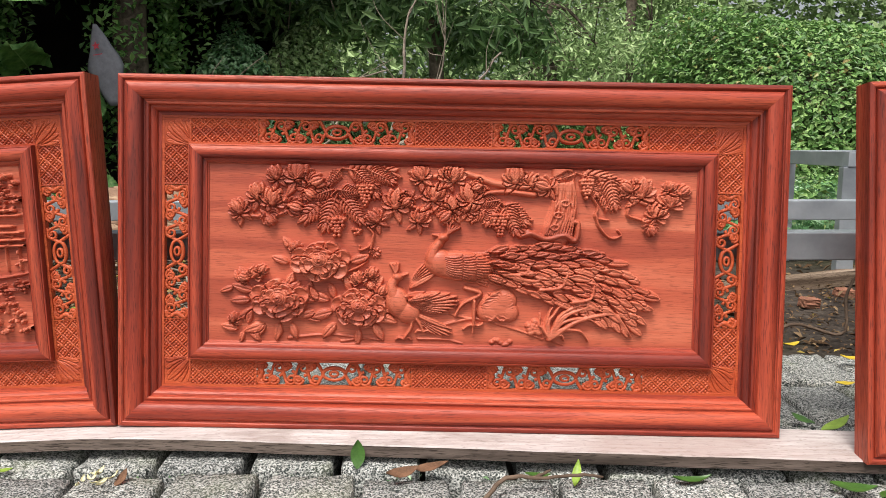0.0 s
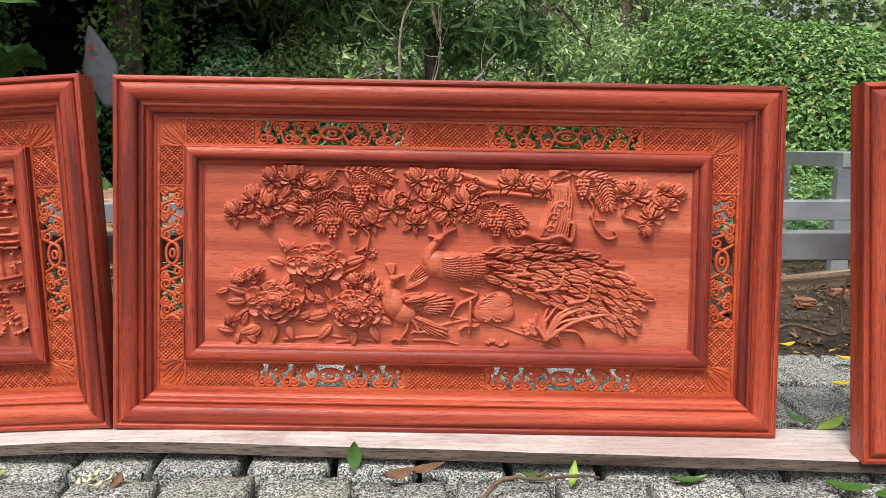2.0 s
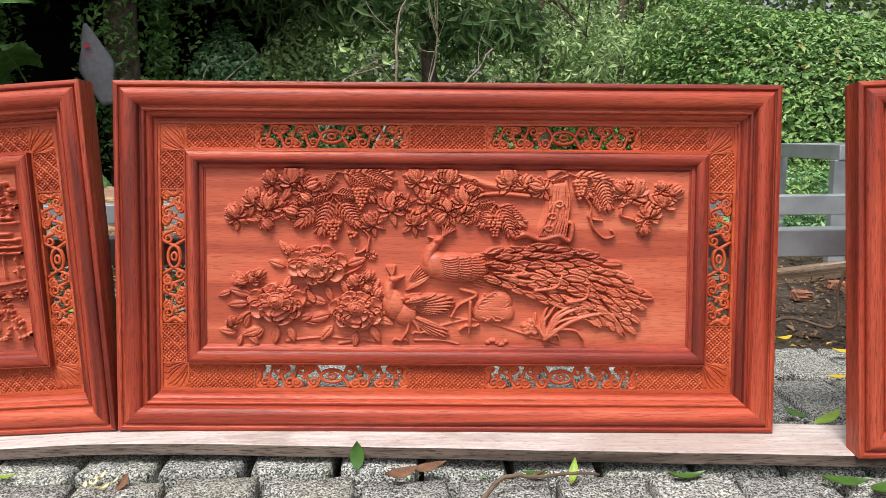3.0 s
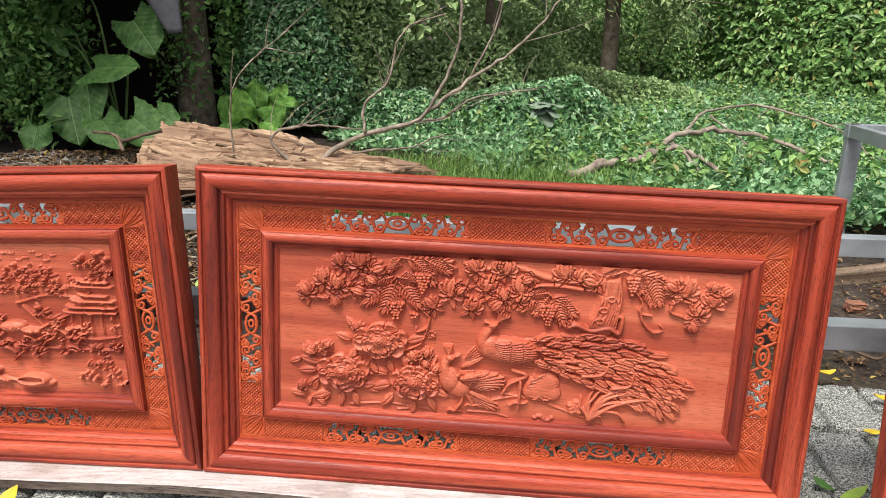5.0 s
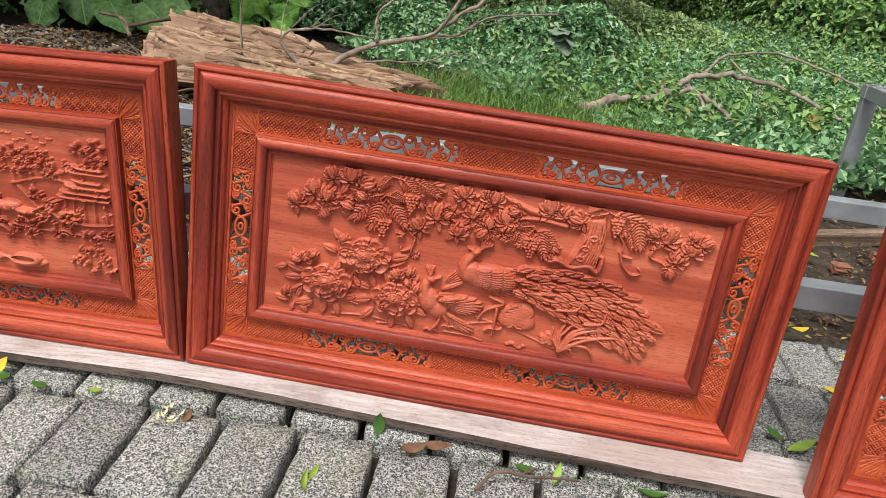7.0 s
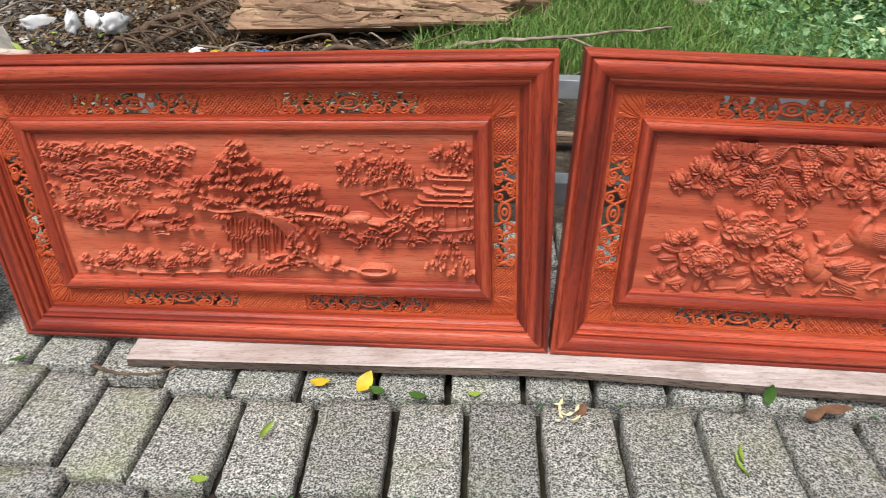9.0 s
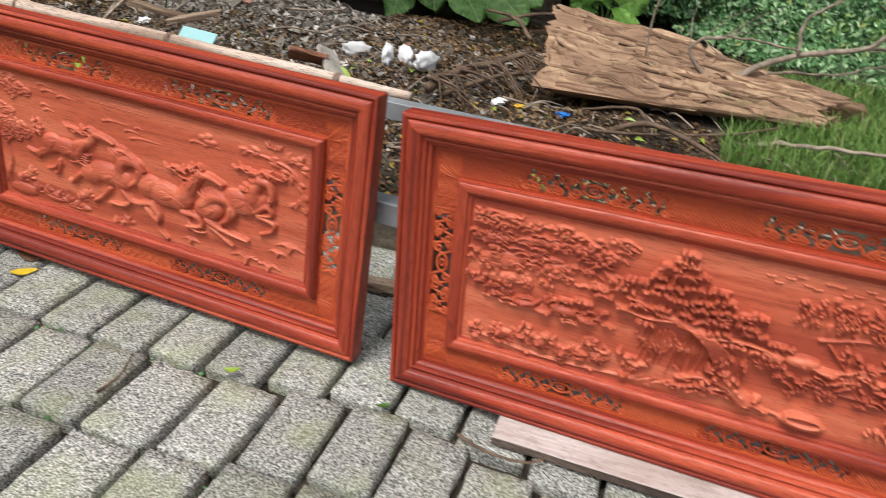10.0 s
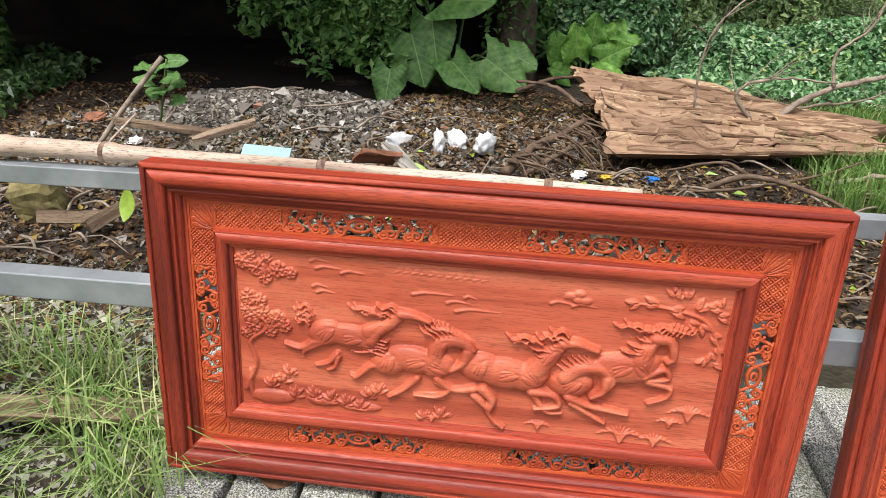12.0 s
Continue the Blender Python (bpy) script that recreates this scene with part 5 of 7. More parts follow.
def sawn_plank():
    bm = bmesh.new()
    n = 40
    x0, x1 = -0.985, 2.75
    rnd = random.Random(5)
    rows = []
    for i in range(n + 1):
        x = x0 + (x1 - x0) * i / n
        yf = -0.006 - 0.040 * (x + 0.98) + rnd.uniform(-0.0012, 0.0012)
        yb = yf + 0.140 + rnd.uniform(-0.001, 0.001)
        top = float(np.interp(x, (-0.985, -0.5, -0.05, 0.15, 0.5, 1.27, 2.75), (0.006, 0.030, 0.0545, 0.056, 0.049, 0.0315, -0.002))) + rnd.uniform(-0.0006, 0.0006)
        bot = top - 0.023
        rows.append([bm.verts.new(v) for v in ((x, yf, bot), (x, yf, top - 0.002), (x, yf + 0.002, top), (x, yb - 0.002, top), (x, yb, top - 0.002), (x, yb, bot))])
    for a, b in zip(rows, rows[1:]):
        for k in range(6):
            j = (k + 1) % 6
            bm.faces.new((a[k], a[j], b[j], b[k]))
    bm.faces.new(rows[0])
    bm.faces.new(rows[-1])
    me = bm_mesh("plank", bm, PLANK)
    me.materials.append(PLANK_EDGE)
    # upright faces get the stained colour that also carries their shade
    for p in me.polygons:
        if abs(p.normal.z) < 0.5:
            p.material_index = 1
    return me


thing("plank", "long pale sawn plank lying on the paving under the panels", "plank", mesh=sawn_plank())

# ---- long steel frame behind the panels ----


def steel_bar(parent, name, a, b, w, h, label=""):
    """A square tube from a to b; a and b are on its top middle line."""
    a, b = Vector(a), Vector(b)
    d = b - a
    L = d.length
    me = bevel_box(name, 0, L, -w / 2, w / 2, -h, 0, STEEL, 0.003)
    m = d.to_track_quat("X", "Z").to_matrix().to_4x4()
    return part(name, me, parent, label, Matrix.Translation(a) @ m)


def rail_y(x, back=False):
    return (0.812 if back else 0.185) - 0.021 * x


def steel_frame():
    root = thing("steel_frame", "long low welded frame of grey steel tube on thin legs", "metal frame")
    x0, x1 = -4.13, 2.6
    steel_bar(root, "rail", (x0, rail_y(x0), 0.413), (x1, rail_y(x1), 0.413), 0.05, 0.058)
    steel_bar(root, "rail", (x0, rail_y(x0, True), 0.428), (x1, rail_y(x1, True), 0.428), 0.05, 0.058)
    steel_bar(root, "end_rail", (x0 - 0.02, rail_y(x0) - 0.5, 0.42), (x0 + 0.02, rail_y(x0, True) + 0.025, 0.428), 0.05, 0.056)
    for x in (x0 + 0.03, -1.2, 1.93):
        for back in (True, False):
            if not back and (x < -4 or x > 1.5):
                continue
            y = rail_y(x, back)
            me = bevel_box("leg", x - 0.023, x + 0.023, y - 0.023, y + 0.023, -0.06, 0.37, STEEL, 0.003)
            part("leg", me, root)
    return root


steel_frame()


def far_frame():
    root = thing("steel_frame", "second steel tube bench frame standing on the earth behind", "metal frame")
    x0, y0, z = 2.36, 1.76, 0.555
    steel_bar(root, "rail", (x0, y0, z), (x0 + 3.0, y0 + 0.10, z), 0.05, 0.065)
    steel_bar(root, "rail", (x0, y0 + 0.6, z), (x0 + 3.0, y0 + 0.7, z), 0.05, 0.065)
    steel_bar(root, "end_rail", (x0 + 0.03, y0, z), (x0 + 0.03, y0 + 0.6, z), 0.05, 0.065)
    for x, y in ((x0 + 0.01, y0), (x0 + 2.9, y0 + 0.1), (x0 + 0.03, y0 + 0.6), (x0 + 2.9, y0 + 0.7)):
        part("leg", bevel_box("leg", x - 0.025, x + 0.05, y - 0.02, y + 0.02, -0.07, z - 0.065, STEEL, 0.003), root)


far_frame()

# ---- bamboo pole along the back rail ----


def bamboo_pole():
    pts, rad = [], []
    n = 90
    a, b = Vector((-5.3, 0.915, 0.508)), Vector((-1.58, 0.905, 0.417))
    for i in range(n + 1):
        t = i / n
        p = a.lerp(b, t)
        p.z += 0.012 * math.sin(2.2 * t) + 0.002 * math.sin(t * 37)
        p.y += 0.006 * math.sin(t * 9)
        node = abs(((t * 11.3) % 1.0) - 0.5) < 0.03
        pts.append(p)
        rad.append((0.042 - 0.025 * t) * (1.16 if node else 1.0))
    v, f = tube_data(pts, rad, 14)
    return mesh_of("bamboo_pole", v, f, BAMBOO)


pole = thing("bamboo_pole", "pale dry bamboo pole with knots lying on the back rail", "pole", mesh=bamboo_pole())
for k in (0, 1, 3, 4, 6, 8, 10):
    t = (k + 0.5) / 11.3
    p = Vector((-5.3, 0.915, 0.508)).lerp(Vector((-1.58, 0.905, 0.417)), t)
    p += Vector((0, 0.006 * math.sin(t * 9), 0.012 * math.sin(2.2 * t) + 0.002 * math.sin(t * 37)))
    r = 0.042 - 0.025 * t
    ring = [p + Vector((dx, 0, -0.025 * dx)) for dx in (-0.012, -0.005, 0.004, 0.012)]
    part("knot", mesh_of("knot", *tube_data(ring, [r * 1.04, r * 1.19, r * 1.22, r * 1.05], 14), KNOT), pole, "dark ridged knot")

# ---- split slab of rotten wood ----


def rotten_slab():
    rng = np.random.default_rng(8)
    ns, nr = 220, 70
    s, r = np.meshgrid(np.linspace(0, 1, ns), np.linspace(0, 1, nr), indexing="ij")
    near0, near1 = np.array([-1.46, 2.46]), np.array([-0.12, 2.72])
    far0, far1 = np.array([-1.62, 3.62]), np.array([0.15, 3.30])
    jag = rng.normal(0, 0.018, nr)
    jag = np.convolve(jag, np.ones(3) / 3, "same")
    jag2 = np.convolve(rng.normal(0, 0.16, nr), np.ones(2) / 2, "same")
    ss = s * (1 + jag2[None, :] * 0.5) + jag[None, :] * (1 - s)
    x = (near0[0] * (1 - ss) + near1[0] * ss) * (1 - r) + (far0[0] * (1 - ss) + far1[0] * ss) * r
    y = (near0[1] * (1 - ss) + near1[1] * ss) * (1 - r) + (far0[1] * (1 - ss) + far1[1] * ss) * r
    z = 0.085 + 0.225 * r * (1 - 0.9 * s) - 0.03 * s + 0.055 * np.sin(math.pi * r) * (1 - 0.5 * s)
    lay = np.zeros_like(z)
    for k in range(64):
        r0, w = rng.uniform(0, 1), rng.uniform(0.012, 0.07)
        a = rng.uniform(-0.3, 0.9)
        b = a + rng.uniform(0.15, 0.7)
        wob = 0.0025 * np.sin(s * rng.uniform(6, 16) + k)
        lay += np.where((np.abs(r - r0 + wob + 0.08 * (s - 0.5)) < w) & (s > a) & (s < b), rng.choice([-0.016, 0.010, 0.020]), 0)
    fine = np.convolve(rng.normal(0, 0.004, nr), np.ones(2) / 2, "same")
    z = z + lay + fine[None, :]
    top = np.stack([x, y, z], -1).reshape(-1, 3)
    bot = np.stack([x + 0.10 * (1 - s), y + 0.12 * (1 - r), np.maximum(z - 0.055 - 0.05 * r, -0.05)], -1).reshape(-1, 3)
    V = np.concatenate([top, bot])
    i = (np.arange(ns - 1)[:, None] * nr + np.arange(nr - 1)[None, :]).ravel()
    N = ns * nr
    q = [np.stack([i, i + nr, i + nr + 1, i + 1], 1), np.stack([i, i + 1, i + nr + 1, i + nr], 1) + N]
    k = np.arange(nr - 1)
    q += [np.stack([k, k + 1, k + 1 + N, k + N], 1), np.stack([k + (ns - 1) * nr, k + (ns - 1) * nr + N, k + 1 + (ns - 1) * nr + N, k + 1 + (ns - 1) * nr], 1)]
    k = np.arange(ns - 1) * nr
    q += [np.stack([k, k + N, k + nr + N, k + nr], 1), np.stack([k + nr - 1, k + nr + nr - 1, k + nr + nr - 1 + N, k + nr - 1 + N], 1)]
    V, quads = [V], [np.concatenate(q)]
    start = len(V[0])
    # loose flakes and long splinters split from the top, each a thin bent board
    for k in range(150):
        plate = k < 54
        r0, wd = rng.uniform(0.02, 0.98), rng.uniform(0.03, 0.085) if plate else rng.uniform(0.005, 0.022)
        a = rng.uniform(-0.02, 0.85)
        L = rng.uniform(0.16, 0.42) if plate else rng.uniform(0.15, 0.55)
        m = 9
        lift = rng.uniform(0.004, 0.022)
        tilt = rng.uniform(-0.05, 0.05)
        top4 = []
        for i in range(m):
            t = i / (m - 1)
            s0 = min(0.99, a + L * t)
            half = wd * rng.uniform(0.8, 1.05) if plate else wd * (0.25 + 0.75 * math.sin(math.pi * min(0.97, max(0.06, t + rng.uniform(-0.05, 0.05)))) ** 0.4)
            row = []
            for side in (-1, 1):
                rr = min(1.0, max(0.0, r0 + tilt * (t - 0.5) + side * half * rng.uniform(0.75, 1.1)))
                ii, jj = int(max(0, s0) * (ns - 1)), int(rr * (nr - 1))
                row.append((float(x[ii, jj]), float(y[ii, jj]), float(z[ii, jj]) + lift + 0.012 * (2 * t - 1) ** 2 * rng.uniform(0, 1)))
            top4.append(row)
        vs = [p for row in top4 for p in row] + [(p[0], p[1], p[2] - 0.012) for row in top4 for p in row]
        n2 = 2 * m
        fq = []
        for i in range(m - 1):
            b0 = 2 * i
            fq += [(b0, b0 + 2, b0 + 3, b0 + 1), (b0, b0 + n2, b0 + 2 + n2, b0 + 2), (b0 + 1, b0 + 3, b0 + 3 + n2, b0 + 1 + n2)]
        fq += [(0, 1, 1 + n2, n2), (n2 - 2, n2 - 2 + n2, n2 - 1 + n2, n2 - 1)]
        V.append(np.array(vs))
        quads.append(np.array(fq) + start)
        start += len(vs)
    return mesh_of("rotten_slab", np.concatenate(V), np.concatenate(quads), ROTTEN, False)


thing("rotten_slab", "large split slab of rotten brown wood lying on the earth", "log", mesh=rotten_slab())

# ---- shed in the dark behind ----


def shed():
    root = thing("shed", "dark open-fronted shed under trees", "shed")
    part("back_wall", bevel_box("back_wall", -12, -0.9, 6.3, 6.42, -0.1, 3.2, SHED_SHADE, 0.01), root)
    part("side_wall", bevel_box("side_wall", -1.02, -0.9, 5.9, 6.3, -0.1, 3.0, SHED_SHADE, 0.01), root)
    part("side_wall", bevel_box("side_wall", -12, -11.88, 4.6, 6.3, -0.1, 3.0, SHED_SHADE, 0.01), root)
    bm = bmesh.new()
    n = 160
    rows = []
    for i in range(n + 1):
        x = -12.3 + 11.6 * i / n
        w = 0.03 * math.sin(i * 1.57)
        rows.append([bm.verts.new((x, 4.3, 2.95 + w)), bm.verts.new((x, 6.7, 3.25 + w)), bm.verts.new((x, 6.7, 3.22 + w)), bm.verts.new((x, 4.3, 2.92 + w))])
    for a, b in zip(rows, rows[1:]):
        for k in range(4):
            bm.faces.new((a[k], a[(k + 1) % 4], b[(k + 1) % 4], b[k]))
    part("roof", bm_mesh("roof", bm, RUST_ROOF), root, "rusty corrugated sheet roof")
    # added out of view: blocks sun and sky from the ground before the shed
    part("awning", bevel_box("awning", -12.0, -3.15, 2.4, 4.5, 2.0, 2.03, RUST_ROOF, 0.005), root, "unseen low sheet added to shade the ground before the shed")
    # a dark sheet over the earth, painting in the shade under the roof
    part("floor", bevel_box("floor", -12.0, -2.75, 3.95, 6.3, -0.09, 0.005, SHED_SHADE, 0.0), root, "near-black floor sheet with the shed's shade in its colour")
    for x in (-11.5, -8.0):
        part("post", bevel_box("post", x - 0.06, x + 0.06, 4.5, 4.62, -0.1, 2.9, SHED_SHADE, 0.01), root)
    return root


shed()

# ---- plants ----


def scatter(n, x0, x1, y0, y1, seed, power=1.0):
    rng = np.random.default_rng(seed)
    x = rng.uniform(x0, x1, n)
    y = y0 + (y1 - y0) * rng.random(n) ** power
    return np.stack([x, y, ground_z(x, y)], 1), rng


def ground_cover():
    P, rng = scatter(230000, -1.5, 12.0, 2.3, 14.0, 31, 1.35)
    x, y = P[:, 0], P[:, 1]
    edge = 0.35 + 0.25 * np.sin(2.1 * y) + 0.2 * np.sin(5 * x)
    keep = (x > -0.2 + edge - 0.25 * smooth(3.6, 5, y) * 4) | (y > 5.5)
    keep &= ~((x < 1.2) & (y < 3.4))
    P = P[keep]
    n = len(P)
    tall = 0.07 + 0.16 * (0.5 + 0.5 * np.sin(1.7 * P[:, 0]) * np.sin(1.3 * P[:, 1] + 1)) * rng.uniform(0.3, 1.0, n)
    P[:, 2] += tall * rng.uniform(0.4, 1.1, n)
    return leaf_cloud("ground_cover", P, np.tile((0, -0.25, 1.0), (n, 1)), 0.050, 0.62, MEADOW, 32, 0.9, 0.25, 0.65)


thing("ground_cover", "dense low green leafy ground cover on the open slope", "plants", kind="stuff", mesh=ground_cover())


def meadow_weeds():
    """Leafy shoots that stand out of the ground cover: stems with pairs of broader leaves."""
    rng = np.random.default_rng(35)
    pts, nrm = [], []
    for k in range(1500):
        x, y = rng.uniform(0.1, 8.0), 3.0 + 6.5 * rng.random() ** 1.3
        if x < 1.3 and y < 3.5 or np.sin(1.9 * x + 1.1 * y) + np.sin(2.7 * y - x) < -0.5:
            continue
        h, m = rng.uniform(0.14, 0.34), 13
        t = np.linspace(0.25, 1, m)
        a = np.arange(m) * 2.4 + rng.uniform(0, 6)
        r = 0.045 * (1.15 - t)
        lean = rng.normal(0, 0.06, 2)
        pts.append(np.stack([x + lean[0] * t + r * np.cos(a), y + lean[1] * t + r * np.sin(a), float(ground_z(x, y)) + h * t], 1))
        nrm.append(np.stack([0.5 * np.cos(a), 0.5 * np.sin(a) - 0.15, np.ones(m)], 1))
    return leaf_cloud("meadow_weeds", np.concatenate(pts), np.concatenate(nrm), 0.072, 0.5, VINE, 36, 0.3)


thing("meadow_weeds", "leafy green shoots standing out of the ground cover", "weeds", kind="stuff", mesh=meadow_weeds())


def grass_near_slab():
    P, _ = scatter(15000, -0.75, 1.9, 2.05, 3.9, 41)
    keep = (P[:, 0] > -0.35 + 0.25 * np.sin(6 * P[:, 1])) | (P[:, 1] < 2.5) & (P[:, 0] > -0.5)
    return blade_tuft("grass_patch", P[keep], 0.17, GRASS, 42, 0.006, 0.7)


thing("grass_patch", "short bright green grass beside the rotten slab", "grass", kind="stuff", mesh=grass_near_slab())


def grass_left():
    P, _ = scatter(15000, -5.0, -2.2, -1.4, 0.55, 43)
    x, y = P[:, 0], P[:, 1]
    edge = -2.56 - 0.45 * smooth(-0.2, 0.9, y) + 0.18 * (1 - smooth(-0.6, -0.1, y)) + 0.06 * np.sin(9 * y)
    clump = np.sin(7 * x + 2 * np.sin(5 * y)) * np.sin(6 * y + 1.5 * np.sin(4 * x)) > -0.35
    return blade_tuft("grass_patch", P[(x < edge - 0.02) & clump], 0.27, LONG_GRASS, 44, 0.0042, 1.35)


thing("grass_patch", "long loose green and straw-coloured grass beside the paving", "grass", kind="stuff", mesh=grass_left())


def heap_of_leaves(name, n, centre, radii, mat, seed, size, aspect=0.55, lumps=7, spread=0.55):
    """Leaves over a lumpy mound."""
    rng = np.random.default_rng(seed)
    d = rng.normal(0, 1, (n, 3))
    d[:, 2] = np.abs(d[:, 2])
    d /= np.linalg.norm(d, axis=1, keepdims=True)
    bump = 1.0 + 0 * d[:, 0]
    for k in range(lumps * 3):
        v = rng.normal(0, 1, 3)
        v /= np.linalg.norm(v)
        bump += 0.17 * np.exp(-np.sum((d - v) ** 2, 1) / rng.uniform(0.02, 0.12))
    P = np.array(centre) + d * np.array(radii) * (bump * rng.uniform(0.55, 1.06, n) ** 0.5)[:, None]
    face = d / np.array(radii)
    face /= np.linalg.norm(face, axis=1, keepdims=True)
    return leaf_cloud(name, P, face + np.array((0, -0.15, 0.75)), size, aspect, mat, seed + 1, spread)


thing("vine_mound", "tall mound overgrown with dense green climbing vines", "vines", kind="stuff",
      mesh=heap_of_leaves("vine_mound", 80000, (6.95, 11.0, -0.1), (2.75, 2.4, 2.6), VINE, 51, 0.10))


def core(name, centre, radii, mat, seed):
    bm = bmesh.new()
    bmesh.ops.create_icosphere(bm, subdivisions=4, radius=1.0)
    for v in bm.verts:
        f = 0.86 + 0.12 * noise.noise(v.co * 2.0 + Vector((seed, 0, 0)))
        v.co = Vector((centre[0] + v.co.x * radii[0] * f, centre[1] + v.co.y * radii[1] * f, centre[2] + v.co.z * radii[2] * f))
    return bm_mesh(name, bm, mat, True)


# added solid lump; its dark colour stands for the shaded depth between leaves
thing("vine_stems", "solid dark core added inside the overgrown mound", "vines", kind="stuff", mesh=core("vine_stems", (6.95, 11.0, -0.1), (2.75, 2.4, 2.6), BARK, 3))


def tree(x, y, height, radius, label, leaf_mat, seed, crowns, size, aspect, count, droop=0.4):
    """A tapered bent trunk with limbs, and a crown of many leaf clumps."""
    rnd = random.Random(seed)
    root = thing("tree", label, "tree", "trees behind")
    base = Vector((x, y, -0.1))
    line = bent([base, base + Vector((rnd.uniform(-0.1, 0.1), 0, height * 0.35)), base + Vector((rnd.uniform(-0.25, 0.25), rnd.uniform(-0.2, 0.2), height * 0.7)), base + Vector((rnd.uniform(-0.4, 0.4), 0.1, height))], 6)
    n = len(line)
    v, f = tube_data(line, [radius * (1.25 if i == 0 else 1) * (1 - 0.6 * i / n) for i in range(n)], 12)
    part("trunk", mesh_of("trunk", v, f, BARK), root)
    limbs, pts, nrm = [], [], []
    for cx, cy, cz, r in crowns:
        c = Vector((cx, cy, cz))
        s = line[min(n - 2, max(3, int(n * min(0.95, (cz + 0.6) / height))))]
        limb = bent([s, s.lerp(c, 0.5) + Vector((0, 0, 0.15)), c], 5)
        limbs.append(tube_data(limb, [radius * 0.32 * (1 - 0.75 * i / len(limb)) for i in range(len(limb))], 7))
        for k in range(9):
            d = Vector((rnd.gauss(0, 1), rnd.gauss(0, 1), rnd.gauss(0, 0.7))).normalized()
            tw = bent([c, c + d * r * 0.5, c + d * r * 0.95 - Vector((0, 0, r * 0.2 * droop))], 3)
            limbs.append(tube_data(tw, [radius * 0.09 * (1 - 0.8 * i / len(tw)) for i in range(len(tw))], 5))
    v, f = joined(limbs)
    part("branchwork", mesh_of("branchwork", v, f, BARK), root)
    rng = np.random.default_rng(seed)
    per = count // len(crowns)
    for cx, cy, cz, r in crowns:
        k = max(5, int(9 * r))
        cl = rng.normal(0, 1, (k, 3))
        cl /= np.linalg.norm(cl, axis=1, keepdims=True)
        cl = np.array((cx, cy, cz)) + cl * r * rng.uniform(0.35, 0.95, (k, 1))
        who = rng.integers(0, k, per)
        off = rng.normal(0, 1, (per, 3)) * r * np.array((0.24, 0.24, 0.20))
        off[:, 2] -= droop * 0.25 * r * rng.random(per)
        pts.append(cl[who] + off)
        nrm.append(off + np.array((0, -0.2, 0.35)) * r)
    P, N = np.concatenate(pts), np.concatenate(nrm)
    N /= np.linalg.norm(N, axis=1, keepdims=True) + 1e-9
    part("crown", leaf_cloud("crown", P, N, size, aspect, leaf_mat, seed + 7, 0.6), root)
    return root


# the last four crowns, mostly out of view, are added to shade the shed front
tree(-1.98, 4.85, 4.2, 0.17, "dark trunk wrapped in creepers with drooping dark leaves", TREE_LEAF, 61,
     [(-1.2, 5.0, 2.6, 0.9), (-2.6, 5.0, 2.7, 0.8), (-0.6, 5.2, 2.5, 0.8), (-1.8, 4.6, 3.4, 1.0), (-2.7, 3.3, 3.0, 0.8), (-4.2, 3.8, 3.1, 1.0), (-5.5, 3.7, 3.1, 1.0), (-6.9, 3.7, 3.1, 1.0)], 0.11, 0.35, 40000, 0.9)
tree(0.5, 6.6, 4.5, 0.10, "slender tree with long drooping dark green leaves", DROOP_LEAF, 62,
     [(0.0, 6.2, 2.15, 0.7), (0.9, 6.3, 2.2, 0.75), (-0.7, 6.1, 2.3, 0.7), (1.6, 6.7, 2.15, 0.7), (0.3, 6.6, 2.9, 0.8)], 0.17, 0.24, 5600, 1.2)
tree(2.2, 9.0, 5.0, 0.12, "airy tree with pale green leaves", PALE_LEAF, 63,
     [(1.9, 8.8, 1.6, 0.9), (2.8, 9.0, 2.0, 1.0), (1.2, 9.2, 2.3, 0.9), (3.3, 9.6, 1.3, 0.8), (2.3, 9.2, 3.0, 0.8)], 0.10, 0.4, 6500, 0.5)
tree(4.2, 12.5, 6.0, 0.14, "tall thin tree with pale leaves", PALE_LEAF, 64,
     [(3.6, 12.0, 1.8, 1.2), (4.6, 12.4, 2.8, 1.3), (2.8, 12.6, 3.0, 1.2), (5.0, 13.0, 4.2, 1.3)], 0.12, 0.4, 8000, 0.4)


def far_woods():
    rng = np.random.default_rng(71)
    n = 110000
    a = rng.uniform(-1.25, 1.35, n)
    R = rng.uniform(17, 26, n)
    top = 6.5 + 2.0 * np.sin(5 * a) + 1.2 * np.sin(13 * a + 1)
    z = top * rng.random(n) ** 0.8
    P = np.stack([R * np.sin(a), R * np.cos(a) * 0.9 + 1, z], 1)
    return leaf_cloud("far_woods", P, np.tile((0, -0.6, 0.75), (n, 1)), 0.27, 0.5, PALE_LEAF, 72, 0.45)


thing("far_woods", "hazy mixed green woods closing off the distance", "woods", kind="stuff", mesh=far_woods())
thing("bush", "creeper-covered column of small fresh green leaves before the shed", "bush", kind="stuff", mesh=heap_of_leaves("bush", 16000, (-1.25, 5.45, 0.1), (0.55, 0.5, 1.45), MEADOW, 81, 0.052, 0.6, 5))


